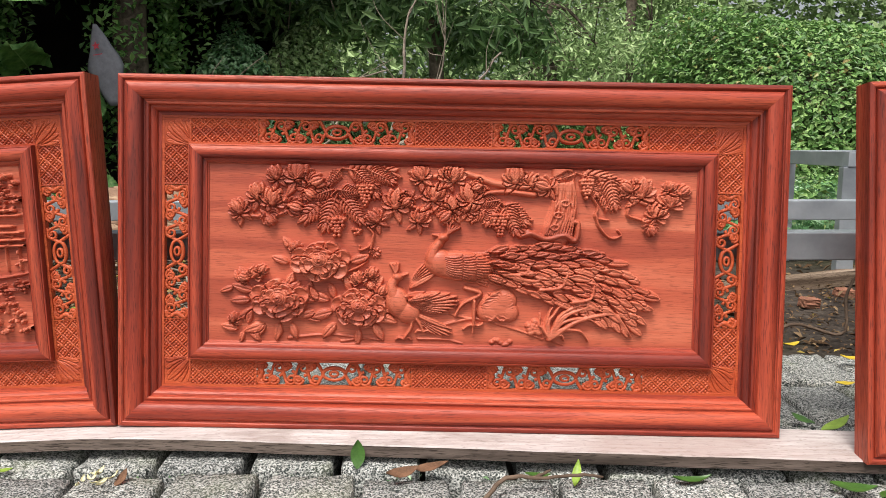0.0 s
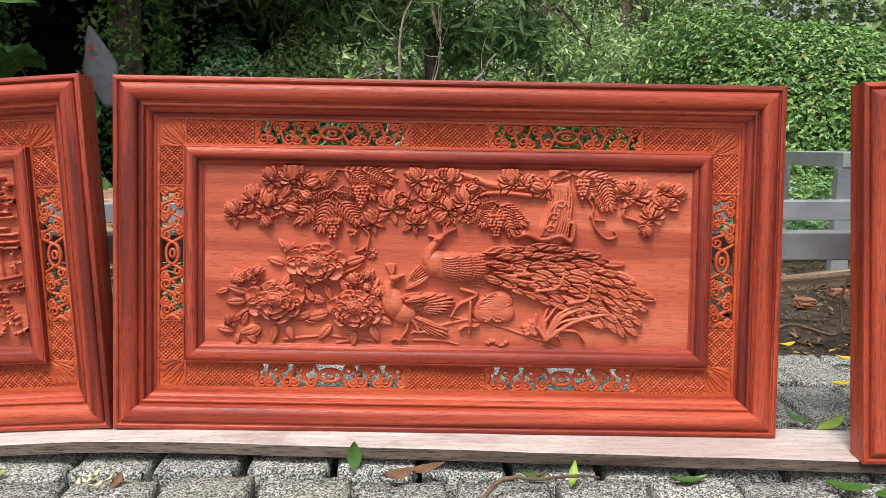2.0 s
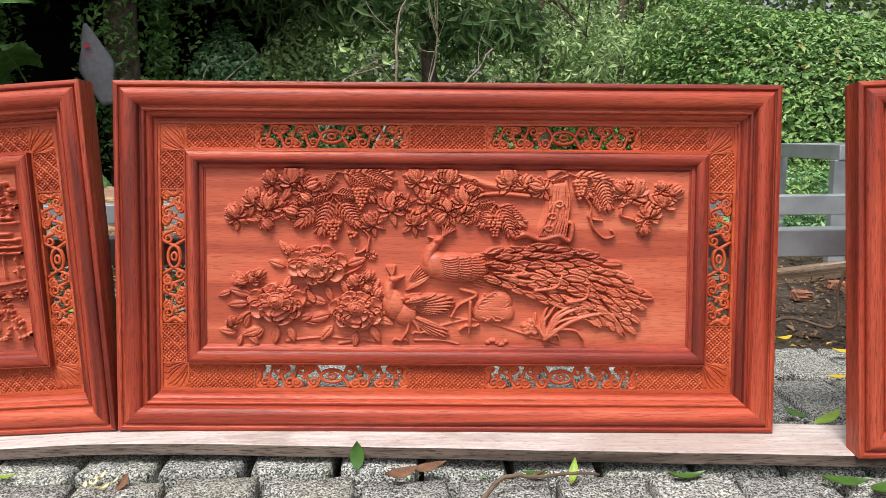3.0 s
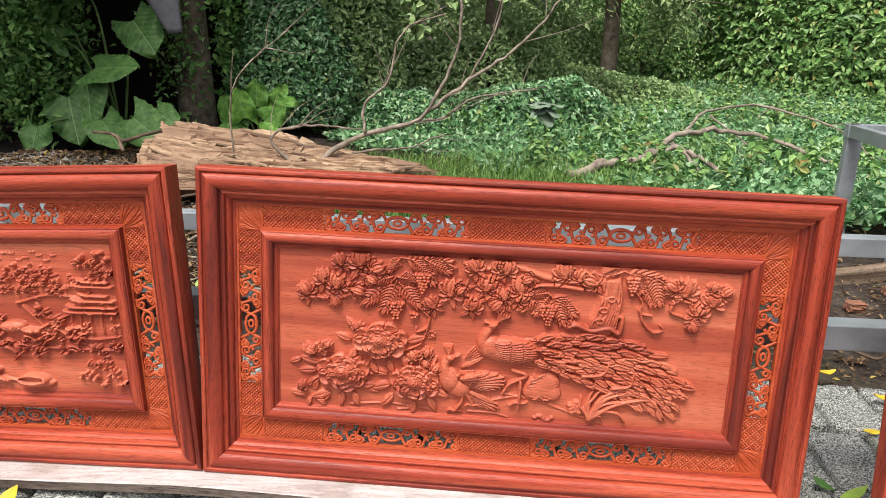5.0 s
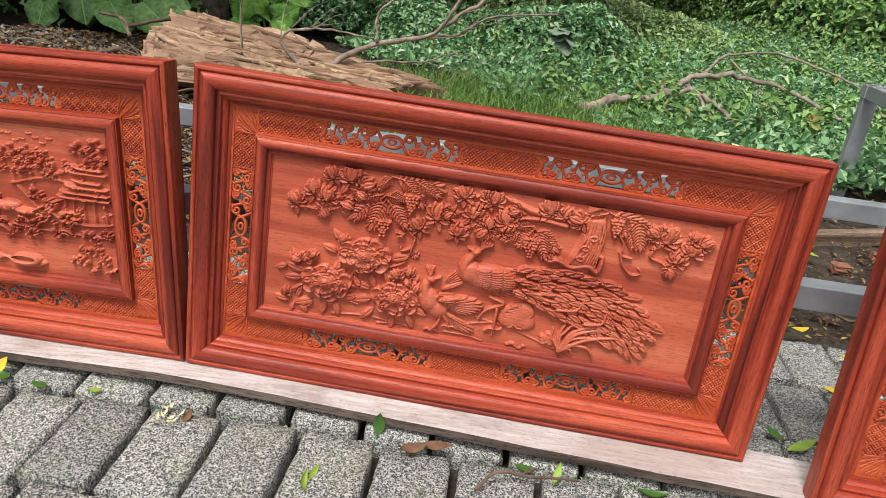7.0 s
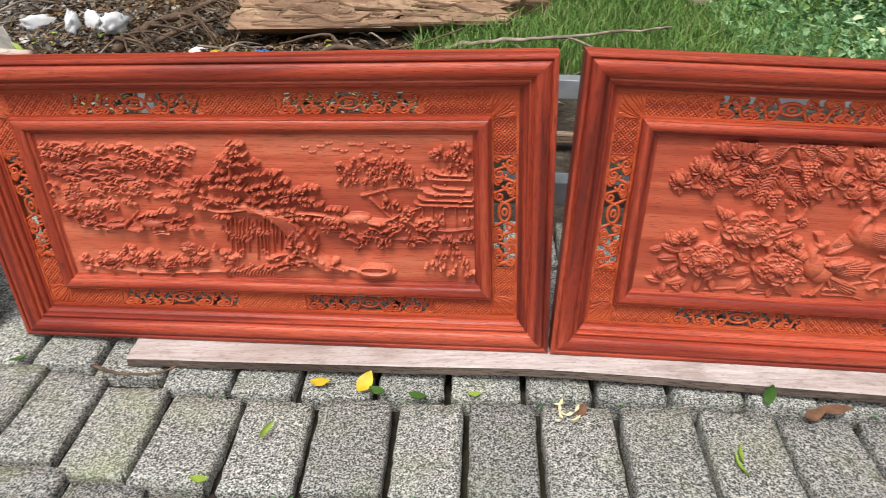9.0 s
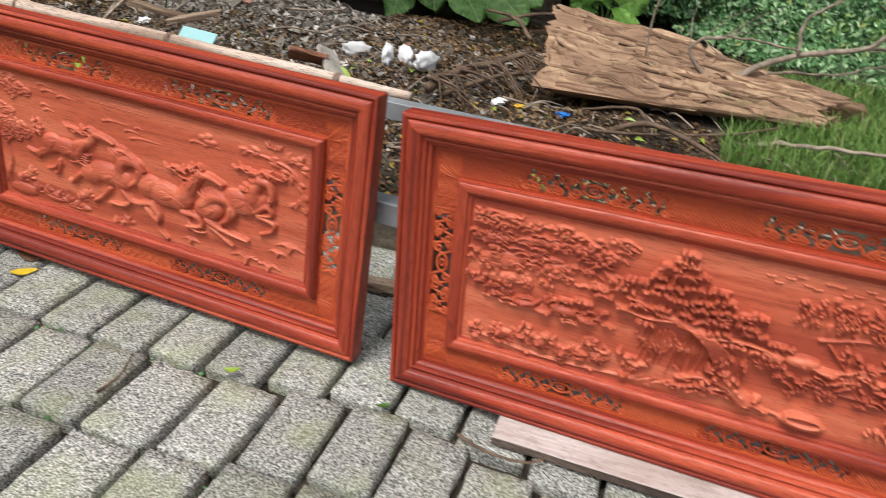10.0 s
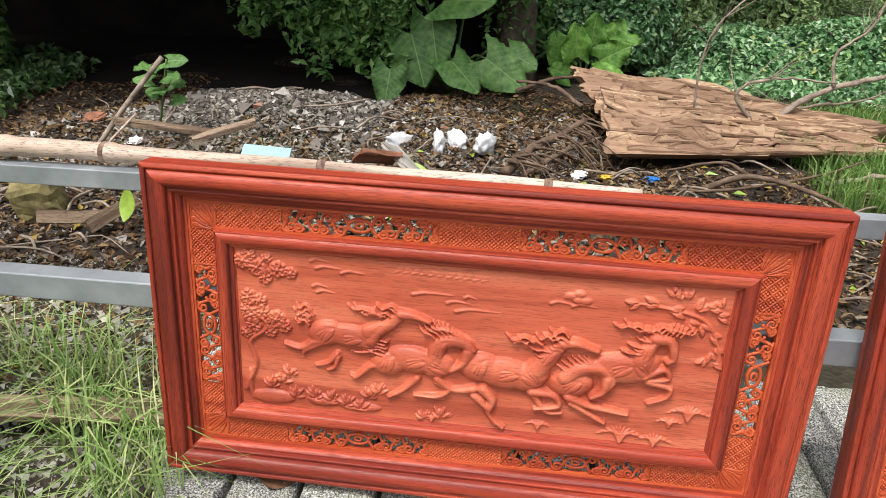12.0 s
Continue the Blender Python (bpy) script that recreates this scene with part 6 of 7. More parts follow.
def hanging_vines():
    rng = np.random.default_rng(91)
    pts, nrm = [], []
    for k in range(70):
        x, y = rng.uniform(-3.92, -2.86), rng.uniform(4.0, 4.6)
        low = 0.02 + 0.5 * rng.random() if x > -3.5 else 0.28 + 0.5 * rng.random()
        m = 300
        z = low + (2.05 - low) * rng.random(m)
        wide = 0.03 + 0.06 * np.minimum(1, (z - low) / 0.3)
        sway = 0.05 * np.sin(z * 5 + k)
        pts.append(np.stack([x + sway + wide * rng.normal(0, 1, m), y + wide * rng.normal(0, 1, m), z], 1))
    for k in range(16):
        x, y, m = (rng.uniform(-1.78, -1.45), rng.uniform(5.0, 5.3), 300) if k % 2 else (rng.uniform(-2.18, -1.8), rng.uniform(4.62, 4.7), 110)
        z = 0.1 + 0.5 * rng.random() + 2.3 * rng.random(m)
        pts.append(np.stack([x + 0.06 * rng.normal(0, 1, m), y + 0.06 * rng.normal(0, 1, m), z], 1))
    P = np.concatenate(pts)
    return leaf_cloud("hanging_vines", P, np.tile((0.0, -0.8, 0.6), (len(P), 1)), 0.062, 0.55, CREEPER, 92, 0.5)


thing("hanging_vines", "thick curtain of hanging green creepers by the shed", "vines", kind="stuff", mesh=hanging_vines())


def undergrowth():
    P, rng = scatter(16000, -8.5, -1.5, 2.75, 4.4, 95)
    x, y = P[:, 0], P[:, 1]
    keep = (x < -5.1) & (y > 3.05 + 0.2 * np.sin(3 * x))
    keep &= (np.sin(4.1 * x + 3 * y) + np.sin(9 * x) > -0.7)
    P = P[keep]
    P[:, 2] += rng.uniform(0.02, 0.16, len(P))
    return leaf_cloud("undergrowth", P, np.tile((0, -0.4, 0.9), (len(P), 1)), 0.065, 0.6, TREE_LEAF, 96, 0.6)


thing("undergrowth", "low dark leafy undergrowth in the shade before the shed", "plants", kind="stuff", mesh=undergrowth())

# ---- undergrowth before the woods ----
for cx, cy, r, mat, sd, n, lf, lb in ((0.2, 6.6, (0.8, 0.55, 0.85), PALE_LEAF, 301, 4200, 0.10, "pale leafy bush under the slender tree"),
                                      (1.5, 10.2, (1.0, 0.7, 1.2), PALE_LEAF, 302, 4800, 0.11, "pale green shrub at the edge of the slope"),
                                      (3.0, 11.6, (1.2, 0.8, 1.5), VINE, 303, 5200, 0.11, "leafy shrub at the edge of the slope"),
                                      (4.4, 13.0, (1.3, 0.8, 1.9), PALE_LEAF, 304, 5200, 0.12, "pale green shrub before the vine mound"),
                                      (1.3, 8.4, (1.3, 0.9, 0.5), PALE_LEAF, 308, 5200, 0.11, "pale green thicket at the back of the meadow"),
                                      (0.6, 7.6, (0.9, 0.6, 1.2), PALE_LEAF, 309, 5200, 0.10, "pale leafy thicket behind the slender tree"),
                                      (2.3, 7.8, (1.1, 0.8, 0.4), PALE_LEAF, 310, 4600, 0.09, "low fresh green shrub in the meadow"),
                                      (0.95, 5.6, (0.85, 0.5, 0.5), MEADOW, 312, 4200, 0.09, "fresh green shrub at the back of the meadow"),
                                      (-0.15, 5.2, (0.5, 0.4, 0.45), MEADOW, 313, 3000, 0.08, "low fresh green shrub behind the dead branch"),
                                      (-0.75, 5.75, (0.5, 0.4, 1.7), PALE_LEAF, 305, 5000, 0.09, "creeping green bush beside the tree"),
                                      (-6.2, 3.75, (0.55, 0.5, 1.6), CREEPER, 306, 4200, 0.10, "creeper-covered bush behind the wooden trestle"),
                                      (-6.1, 2.75, (0.42, 0.35, 0.5), VINE, 311, 2000, 0.10, "small fresh green bush beside the wooden trestle"),
                                      (-7.2, 4.0, (0.9, 0.6, 1.3), TREE_LEAF, 307, 4200, 0.10, "dark broad-leaved bush by the shed")):
    b = thing("bush", lb, "bush", "bushes")
    part("foliage", heap_of_leaves("foliage", int(2.3 * n), (cx, cy, -0.05), r, mat, sd, lf * 0.66, 0.55, 9, 0.85), b)
    stems = []
    rnd = random.Random(sd)
    for k in range(9):
        a = rnd.uniform(0, 6.28)
        tip = Vector((cx + r[0] * 0.8 * math.cos(a), cy + r[1] * 0.8 * math.sin(a), r[2] * rnd.uniform(0.5, 0.9)))
        stems.append(tube_data(bent([(cx + 0.1 * math.cos(a), cy + 0.1 * math.sin(a), -0.08), (cx + 0.4 * (tip.x - cx), cy + 0.4 * (tip.y - cy), tip.z * 0.6), tip], 4), 0.009, 5))
    part("woody_base", mesh_of("woody_base", *joined(stems), BARK), b)

# ---- elephant-ear plants ----


def ear_leaf(name, L, seed, ruffle=0.03, mat=EAR):
    """A broad heart-shaped leaf with pressed ribs and a scalloped edge, base at the origin, along +x."""
    rnd = random.Random(seed)
    nu, nv = 43, 27
    ph = rnd.uniform(0, 6)
    vs, fs = [], []
    for i in range(nu):
        t = i / (nu - 1)
        w = 0.47 * L * math.sin(math.pi * min(1, 0.2 + 0.8 * t) ** 0.92) ** 0.6 if i < nu - 1 else 0.004 * L
        for j in range(nv):
            v = 2 * j / (nv - 1) - 1
            av = abs(v)
            back = -0.32 * L * (av ** 1.6) * (1 - t) ** 1.1
            x = L * t + back
            u = x / L - 0.75 * av * w / L
            wave = math.cos(2 * 22.0 * u)
            edge = 1 + 0.03 * wave * av ** 4
            z = -0.10 * L * t * t + 0.07 * L * av ** 1.3 - 0.09 * L * av ** 3
            z += 0.009 * L * wave * min(1, 3 * av) * (0.4 + 0.6 * av) - ruffle * L * math.sin(11 * t + ph + 1.5 * v) * av ** 3
            if j == nv // 2:
                z -= 0.010 * L
            vs.append((x, w * v * edge, z))
    for i in range(nu - 1):
        for j in range(nv - 1):
            a = i * nv + j
            fs.append((a, a + 1, a + nv + 1, a + nv))
    return mesh_of(name, vs, fs, mat, True)


FRESH_EARS = [ear_leaf("leaf", 1.0, 410 + k, 0.07 + 0.03 * k, FRESH_EAR) for k in range(4)]
EARS = [ear_leaf("leaf", 1.0, 400 + k, 0.03 + 0.025 * k) for k in range(4)]


def leaf_turn(p, L, tip, face):
    """A leaf at p that points along tip with its upper side towards face."""
    d = Vector(tip).normalized()
    n = Vector(face)
    n = (n - d * n.dot(d)).normalized()
    s = n.cross(d)
    m = Matrix((d, s, n)).transposed().to_4x4()
    return Matrix.Translation(p) @ m @ Matrix.Diagonal((L, L, L, 1))


def ear_plant(label, base, leaves, face=(0.1, -0.7, 0.7), kinds=EARS):
    """leaves: place of the leaf's base, length, direction of its tip."""
    root = thing("elephant_ear_plant", label, "plant", "elephant-ear plants")
    rnd = random.Random(len(leaves))
    for k, (p, L, tip) in enumerate(leaves):
        b = Vector(base)
        q = Vector(p)
        mid = b.lerp(q, 0.6) + Vector((0, 0.04, 0.18 * (q - b).length))
        line = bent([b, mid, q], 6)
        v, f = tube_data(line, [0.013 - 0.007 * i / len(line) for i in range(len(line))], 7)
        st = part("stalk", mesh_of("stalk", v, f, STALK), root)
        turn = Vector(face) + Vector((rnd.uniform(-0.35, 0.35), rnd.uniform(-0.2, 0.2), rnd.uniform(-0.2, 0.3)))
        part("leaf", kinds[k % 4], st, "broad ribbed green leaf", leaf_turn(p, L, tip, turn))


ear_plant("cluster of huge ribbed elephant-ear leaves beside the trunk", (-2.45, 4.4, -0.05),
          [((-2.50, 4.2, 0.62), 0.38, (1, -0.2, 0.12)), ((-2.18, 4.08, 0.26), 0.36, (0.75, -0.3, -0.45)), ((-2.80, 4.3, 0.84), 0.34, (-0.4, -0.3, 0.35)), ((-2.72, 4.15, 0.40), 0.40, (0.3, -0.4, -0.8)),
           ((-3.08, 4.2, 0.62), 0.40, (-0.6, -0.3, -0.5)), ((-2.42, 4.05, 0.24), 0.32, (0.5, -0.4, -0.4)), ((-2.02, 4.15, 0.30), 0.24, (0.7, -0.3, -0.3)), ((-2.82, 3.85, 0.20), 0.26, (-0.1, -0.4, -0.8)),
           ((-2.58, 4.2, 0.50), 0.36, (0.15, -0.4, -0.85)), ((-2.95, 4.4, 1.05), 0.42, (-0.5, -0.4, -0.5)), ((-2.25, 4.4, 0.98), 0.38, (0.5, -0.4, -0.5)), ((-2.6, 4.4, 1.2), 0.40, (0.1, -0.5, 0.2))])
ear_plant("small upright elephant-ear plant with fresh ruffled leaves", (-1.42, 4.75, -0.05),
          [((-1.60, 4.7, 0.16), 0.24, (-0.35, -0.2, 0.9)), ((-1.50, 4.66, 0.20), 0.26, (-0.1, -0.25, 1)), ((-1.32, 4.66, 0.18), 0.26, (0.8, -0.3, 0.5)), ((-1.26, 4.75, 0.26), 0.24, (0.35, -0.1, 0.9)),
           ((-1.34, 4.6, 0.08), 0.22, (0.9, -0.4, 0.0)), ((-1.55, 4.66, 0.06), 0.19, (-0.7, -0.4, 0.3)), ((-1.40, 4.7, 0.30), 0.23, (0.1, -0.2, 1)), ((-1.22, 4.7, 0.30), 0.20, (0.9, -0.3, 0.35))], (0.1, -0.9, 0.45), FRESH_EARS)
ear_plant("low broad-leaved plant at the edge of the grass", (-3.45, 0.0, -0.05),
          [((-3.45, 0.02, 0.34), 0.22, (0.5, -0.4, 0.25)), ((-3.25, -0.02, 0.27), 0.22, (0.7, -0.5, -0.3)), ((-3.5, -0.12, 0.22), 0.22, (-0.2, -0.6, -0.3)), ((-3.3, 0.08, 0.2), 0.18, (0.9, 0, -0.3))], (0.1, -0.4, 0.9))

# a downy pale plant in the meadow
weed = thing("meadow_weed", "tall weed with purple-grey felted leaves in the meadow", "plant")
wb = Vector((0.99, 4.1, -0.05))
part("stem", mesh_of("stem", *tube_data(bent([wb, wb + Vector((0.02, 0, 0.25)), wb + Vector((0, 0, 0.44))], 4), 0.008, 6), STALK), weed)
FELT = plain("felted_leaf", (0.17, 0.23, 0.16), 0.8, 0.2, 0.35, 25)
felt_mesh = ear_leaf("leaf", 0.15, 420, 0.05)
felt_mesh.materials.clear()
felt_mesh.materials.append(FELT)
for k in range(9):
    part("leaf", felt_mesh, weed, "", pose(wb.x, wb.y, 0.44 - 0.03 * (k // 4), 0, 5 + 18 * (k // 4), k * 83))

# ---- dead wood ----


def dead_branch(label, lines, mat=TWIG, name="dead_branch", shoots=0):
    """lines: (points, thick, thin); the first is the main stem."""
    root = thing(name, label, "branch", "dead branches")
    rnd = random.Random(len(label))
    for k, (pts, r0, r1) in enumerate(lines):
        line = bent(pts, 7)
        n = len(line)
        line = [p + Vector((rnd.gauss(0, 1), rnd.gauss(0, 1), rnd.gauss(0, 1))) * r0 * (0.28 if mat is TWIG else 0.12) if 0 < i < n - 1 else p for i, p in enumerate(line)]
        v, f = tube_data(line, [(r0 + (r1 - r0) * i / (n - 1)) * (1 + 0.12 * rnd.uniform(-1, 1)) for i in range(n)], 8)
        part("stem" if k == 0 else "twig", mesh_of("stem", v, f, mat), root)
        if shoots and r1 < 0.008:
            for _ in range(shoots):
                i = rnd.randrange(n // 3, n - 1)
                run = (line[i + 1] - line[i]).normalized() * rnd.uniform(0.12, 0.35)
                off = Vector((rnd.gauss(0, 1), rnd.gauss(0, 0.5), rnd.gauss(0.3, 0.8))) * 0.12
                fine = tube_data(bent([line[i], line[i] + run * 0.5 + off * 0.7, line[i] + run + off], 4), [0.0035 - 0.0028 * q / 8 for q in range(9)], 5)
                part("fine_twig", mesh_of("fine_twig", *fine, mat), root)


dead_branch("bare grey fallen branch lying across the meadow",
            [([(1.13, 3.31, 0.06), (1.45, 3.5, 0.12), (1.75, 3.75, 0.14), (1.95, 3.95, 0.24), (2.35, 4.05, 0.28), (2.75, 3.75, 0.2), (3.0, 3.45, 0.1)], 0.034, 0.010),
             ([(1.7, 3.72, 0.14), (1.9, 3.75, 0.18), (2.05, 3.4, 0.14), (2.15, 3.15, 0.02)], 0.024, 0.012),
             ([(1.9, 3.85, 0.2), (1.97, 3.5, 0.12), (1.98, 3.2, 0.0)], 0.016, 0.008),
             ([(2.0, 4.0, 0.24), (2.3, 4.5, 0.36), (2.75, 4.6, 0.40), (3.2, 4.25, 0.28), (3.35, 3.9, 0.1)], 0.013, 0.005),
             ([(2.3, 4.4, 0.34), (2.45, 4.0, 0.2), (2.5, 3.4, 0.05)], 0.008, 0.004)], shoots=4)
dead_branch("tall bare dead branch leaning over the slab",
            [([(-0.53, 3.1, 0.08), (-0.3, 3.15, 0.28), (0.1, 3.2, 0.40), (0.45, 3.2, 0.66), (0.75, 3.2, 0.86), (1.0, 3.2, 1.15)], 0.020, 0.006),
             ([(-0.19, 3.15, 0.33), (-0.2, 3.2, 0.5), (-0.05, 3.2, 0.65), (0.05, 3.2, 0.95), (0.3, 3.25, 1.05)], 0.011, 0.004),
             ([(0.1, 3.2, 0.40), (0.3, 3.3, 0.42), (0.5, 3.3, 0.55), (0.9, 3.4, 0.6)], 0.010, 0.004),
             ([(0.2, 3.2, 0.46), (0.38, 3.2, 0.85), (0.42, 3.2, 1.35), (0.6, 3.2, 1.6)], 0.012, 0.004),
             ([(-0.55, 3.05, 0.06), (-0.75, 3.0, 0.3), (-0.55, 3.05, 0.38), (-0.2, 3.1, 0.36)], 0.012, 0.005),
             ([(-0.5, 3.1, 0.08), (-0.25, 3.3, 0.18), (0.05, 3.4, 0.2), (0.3, 3.4, 0.3)], 0.011, 0.004),
             ([(0.45, 3.2, 0.66), (0.62, 3.2, 1.0), (0.66, 3.2, 1.3)], 0.008, 0.003),
             ([(-0.96, 2.95, 0.05), (-0.98, 2.95, 0.45), (-0.9, 2.95, 0.7), (-0.6, 2.98, 0.95)], 0.007, 0.003)], shoots=6)
dead_branch("thin dry twig poking out of the grass before the slab",
            [([(-0.45, 2.42, 0.0), (-0.1, 2.3, 0.10), (0.25, 2.25, 0.14), (0.75, 2.25, 0.2)], 0.014, 0.005), ([(0.25, 2.25, 0.14), (0.5, 2.15, 0.08), (0.7, 2.1, 0.02)], 0.007, 0.003)])
root_lines = [([(-1.98, 2.2, 0.04), (-1.86, 2.36, 0.12), (-1.72, 2.52, 0.15), (-1.58, 2.7, 0.19)], 0.026, 0.016), ([(-1.9, 2.22, 0.02), (-1.7, 2.4, 0.10), (-1.5, 2.62, 0.12)], 0.015, 0.010),
              ([(-1.6, 2.8, 0.24), (-1.75, 3.0, 0.30), (-1.95, 3.1, 0.30)], 0.014, 0.008), ([(-1.95, 3.4, 0.18), (-1.75, 3.5, 0.24), (-1.55, 3.55, 0.26)], 0.014, 0.009)]
fibre_rnd = random.Random(77)
for k in range(30):
    t = fibre_rnd.random()
    a = Vector((-1.98, 2.2, 0.10)).lerp(Vector((-1.55, 2.82, 0.22)), t)
    e = a + Vector((fibre_rnd.uniform(0.1, 0.32), fibre_rnd.uniform(-0.22, 0.05), -a.z + fibre_rnd.uniform(-0.02, 0.08)))
    root_lines.append(([a, a.lerp(e, 0.5) + Vector((0, 0, fibre_rnd.uniform(0.0, 0.05))), e], fibre_rnd.uniform(0.004, 0.009), 0.002))
dead_branch("dead root with many splayed fibres beside the slab", root_lines, ROOT, "dead_root")
dead_branch("dark broken root lying in the litter before the slab",
            [([(-1.05, 2.28, -0.02), (-0.85, 2.22, 0.08), (-0.6, 2.12, 0.05), (-0.4, 2.05, -0.03)], 0.016, 0.008), ([(-0.85, 2.22, 0.08), (-0.95, 2.35, 0.1), (-1.2, 2.38, 0.04)], 0.011, 0.005),
             ([(-1.5, 2.25, -0.01), (-1.0, 2.15, 0.03), (-0.5, 2.35, 0.06), (-0.25, 2.45, 0.12)], 0.009, 0.004)], ROOT, "dead_root")
dead_branch("dark stump with a fallen limb at the edge of the slope",
            [([(-0.95, 5.7, 0.75), (-0.85, 5.6, 0.45), (-0.7, 5.55, 0.26), (-0.3, 5.5, 0.12)], 0.09, 0.07), ([(-0.75, 5.6, 0.35), (-0.6, 5.7, 0.55)], 0.03, 0.015)], ROOT, "dead_root")
dead_branch("bent dark stick stuck in the mud by the frame leg",
            [([(1.62, 0.86, -0.01), (1.75, 0.90, 0.02), (1.88, 0.86, 0.0), (1.89, 0.87, 0.12), (1.93, 0.88, 0.2)], 0.006, 0.004), ([(1.62, 0.86, -0.01), (1.52, 0.88, -0.01)], 0.005, 0.003)], ROOT)
dead_branch("dark dry twig lying on the paving before the plank",
            [([(0.69, -0.20, 0.012), (0.73, -0.16, 0.03), (0.79, -0.155, 0.028), (0.86, -0.15, 0.03), (0.9, -0.137, 0.02)], 0.0042, 0.0024), ([(0.78, -0.155, 0.028), (0.81, -0.13, 0.03)], 0.004, 0.002)], ROOT)
dead_branch("thin root lying over the paving joint near the plank end",
            [([(-1.06, -0.02, -0.006), (-0.98, -0.05, 0.0), (-0.9, -0.045, 0.0), (-0.86, -0.02, 0.002)], 0.004, 0.003), ([(-1.85, -0.25, 0.0), (-1.83, -0.2, 0.015), (-1.86, -0.12, 0.012)], 0.004, 0.002)], ROOT)
dead_branch("bare stems hanging in the shade beside the shed",
            [([(-5.35, 3.3, 0.0), (-5.4, 3.25, 0.6), (-5.75, 3.3, 1.3)], 0.010, 0.005), ([(-5.3, 3.3, 0.0), (-5.5, 3.25, 0.5), (-5.9, 3.3, 1.0)], 0.009, 0.004), ([(-5.6, 3.2, 0.0), (-5.4, 3.2, 0.4), (-5.15, 3.2, 0.5)], 0.007, 0.003)])

# ---- rubble heap, litter and rubbish ----


def rubble_mesh(n, seed, area, size):
    """Small broken stones strewn over the ground."""
    rng = np.random.default_rng(seed)
    base = np.array([(1, 1, 1), (-1, -1, 1), (-1, 1, -1), (1, -1, -1), (0.2, 0, 1.5), (0, 1.4, 0.2)], float)
    tris = np.array([(0, 4, 5), (1, 4, 0), (0, 3, 1), (0, 5, 3), (1, 2, 4), (4, 2, 5), (5, 2, 3), (3, 2, 1)])
    x0, x1, y0, y1 = area
    V, F = [], []
    for k in range(n):
        x, y = rng.uniform(x0, x1), rng.uniform(y0, y1)
        h = math.exp(-(((x + 3.2) / 1.1) ** 2 + ((y - 2.9) / 0.7) ** 2))
        if rng.random() > 0.12 + 0.88 * h:
            continue
        s = size * rng.gamma(2.0, 0.5)
        M = np.array(Euler(rng.uniform(0, 6, 3)).to_matrix())
        p = (base * rng.uniform(0.6, 1.2, (6, 3))) @ M.T * s * np.array((1, 1, 0.75))
        V.append(p + (x, y, float(ground_z(x, y)) + s * 0.3))
        F.append(tris + 6 * len(F))
    return mesh_of("rubble", np.concatenate(V), np.concatenate(F), RUBBLE, False)


thing("rubble", "heap of broken grey stones, mortar and earth", "rubble", kind="stuff", mesh=rubble_mesh(80000, 501, (-4.7, -1.6, 1.3, 3.7), 0.0062))


def gravel_mesh(n, seed, area, size):
    """Pale gravel and crumbs lying loosely."""
    rng = np.random.default_rng(seed)
    base = np.array([(1, 1, 1), (-1, -1, 1), (-1, 1, -1), (1, -1, -1)], float) * 0.8
    tris = np.array([(0, 1, 2), (0, 3, 1), (0, 2, 3), (1, 3, 2)])
    x, y = rng.uniform(area[0], area[1], n), rng.uniform(area[2], area[3], n)
    z = ground_z(x, y)
    s = size * rng.gamma(2.0, 0.5, n)
    V = base[None] * rng.uniform(0.4, 1.3, (n, 4, 3)) * s[:, None, None] + np.stack([x, y, z + 0.3 * s], 1)[:, None, :]
    F = tris[None] + 4 * np.arange(n)[:, None, None]
    return mesh_of("gravel", V.reshape(-1, 3), F.reshape(-1, 3), GRAVEL, False)


thing("gravel", "pale gravel and crumbled mortar under the grass and frame", "gravel", kind="stuff", mesh=gravel_mesh(30000, 505, (-4.9, -2.35, -1.0, 1.2), 0.0045))


def litter_mesh(n, seed, area, size, mat=LITTER):
    P, rng = scatter(n, *area, seed)
    P[:, 2] += rng.uniform(0.004, 0.03, n)
    return leaf_cloud("leaf_litter", P, np.tile((0, 0, 1.0), (n, 1)), size, 0.45, mat, seed + 1, 0.35)


thing("leaf_litter", "brown dead leaves and scraps over the earth behind the rail", "leaf litter", kind="stuff", mesh=litter_mesh(9500, 511, (-4.6, -0.2, 0.95, 2.6), 0.036))
thing("leaf_litter", "dark wet dead leaves on the mud by the frame leg", "leaf litter", kind="stuff", mesh=litter_mesh(2200, 519, (1.2, 2.9, 0.75, 1.75), 0.017))
thing("leaf_litter", "yellow and green fallen leaves among the brown litter", "leaf litter", kind="stuff", mesh=litter_mesh(60, 521, (-2.6, -0.1, 1.2, 2.5), 0.055, LIME_LEAF))
thing("leaf_litter", "pale bleached scraps among the brown litter", "leaf litter", kind="stuff", mesh=litter_mesh(900, 523, (-4.4, -0.2, 1.0, 2.6), 0.038, TWIG))
thing("leaf_litter", "pale scraps and dead leaves under the frame end", "leaf litter", kind="stuff", mesh=litter_mesh(1500, 517, (-4.4, -2.55, 0.28, 1.1), 0.034))
thing("leaf_litter", "dark dead leaves in the shade before the shed", "leaf litter", kind="stuff", mesh=litter_mesh(3500, 515, (-7.0, -4.2, 2.5, 4.2), 0.045))
thing("leaf_litter", "dead leaves and twigs behind the split slab", "leaf litter", kind="stuff", mesh=litter_mesh(2600, 519, (-2.7, -1.2, 2.5, 4.2), 0.045))
thing("leaf_litter", "scattered dead leaves on the wet mud", "leaf litter", kind="stuff", mesh=litter_mesh(900, 513, (0.6, 4.2, 0.9, 2.6), 0.04))


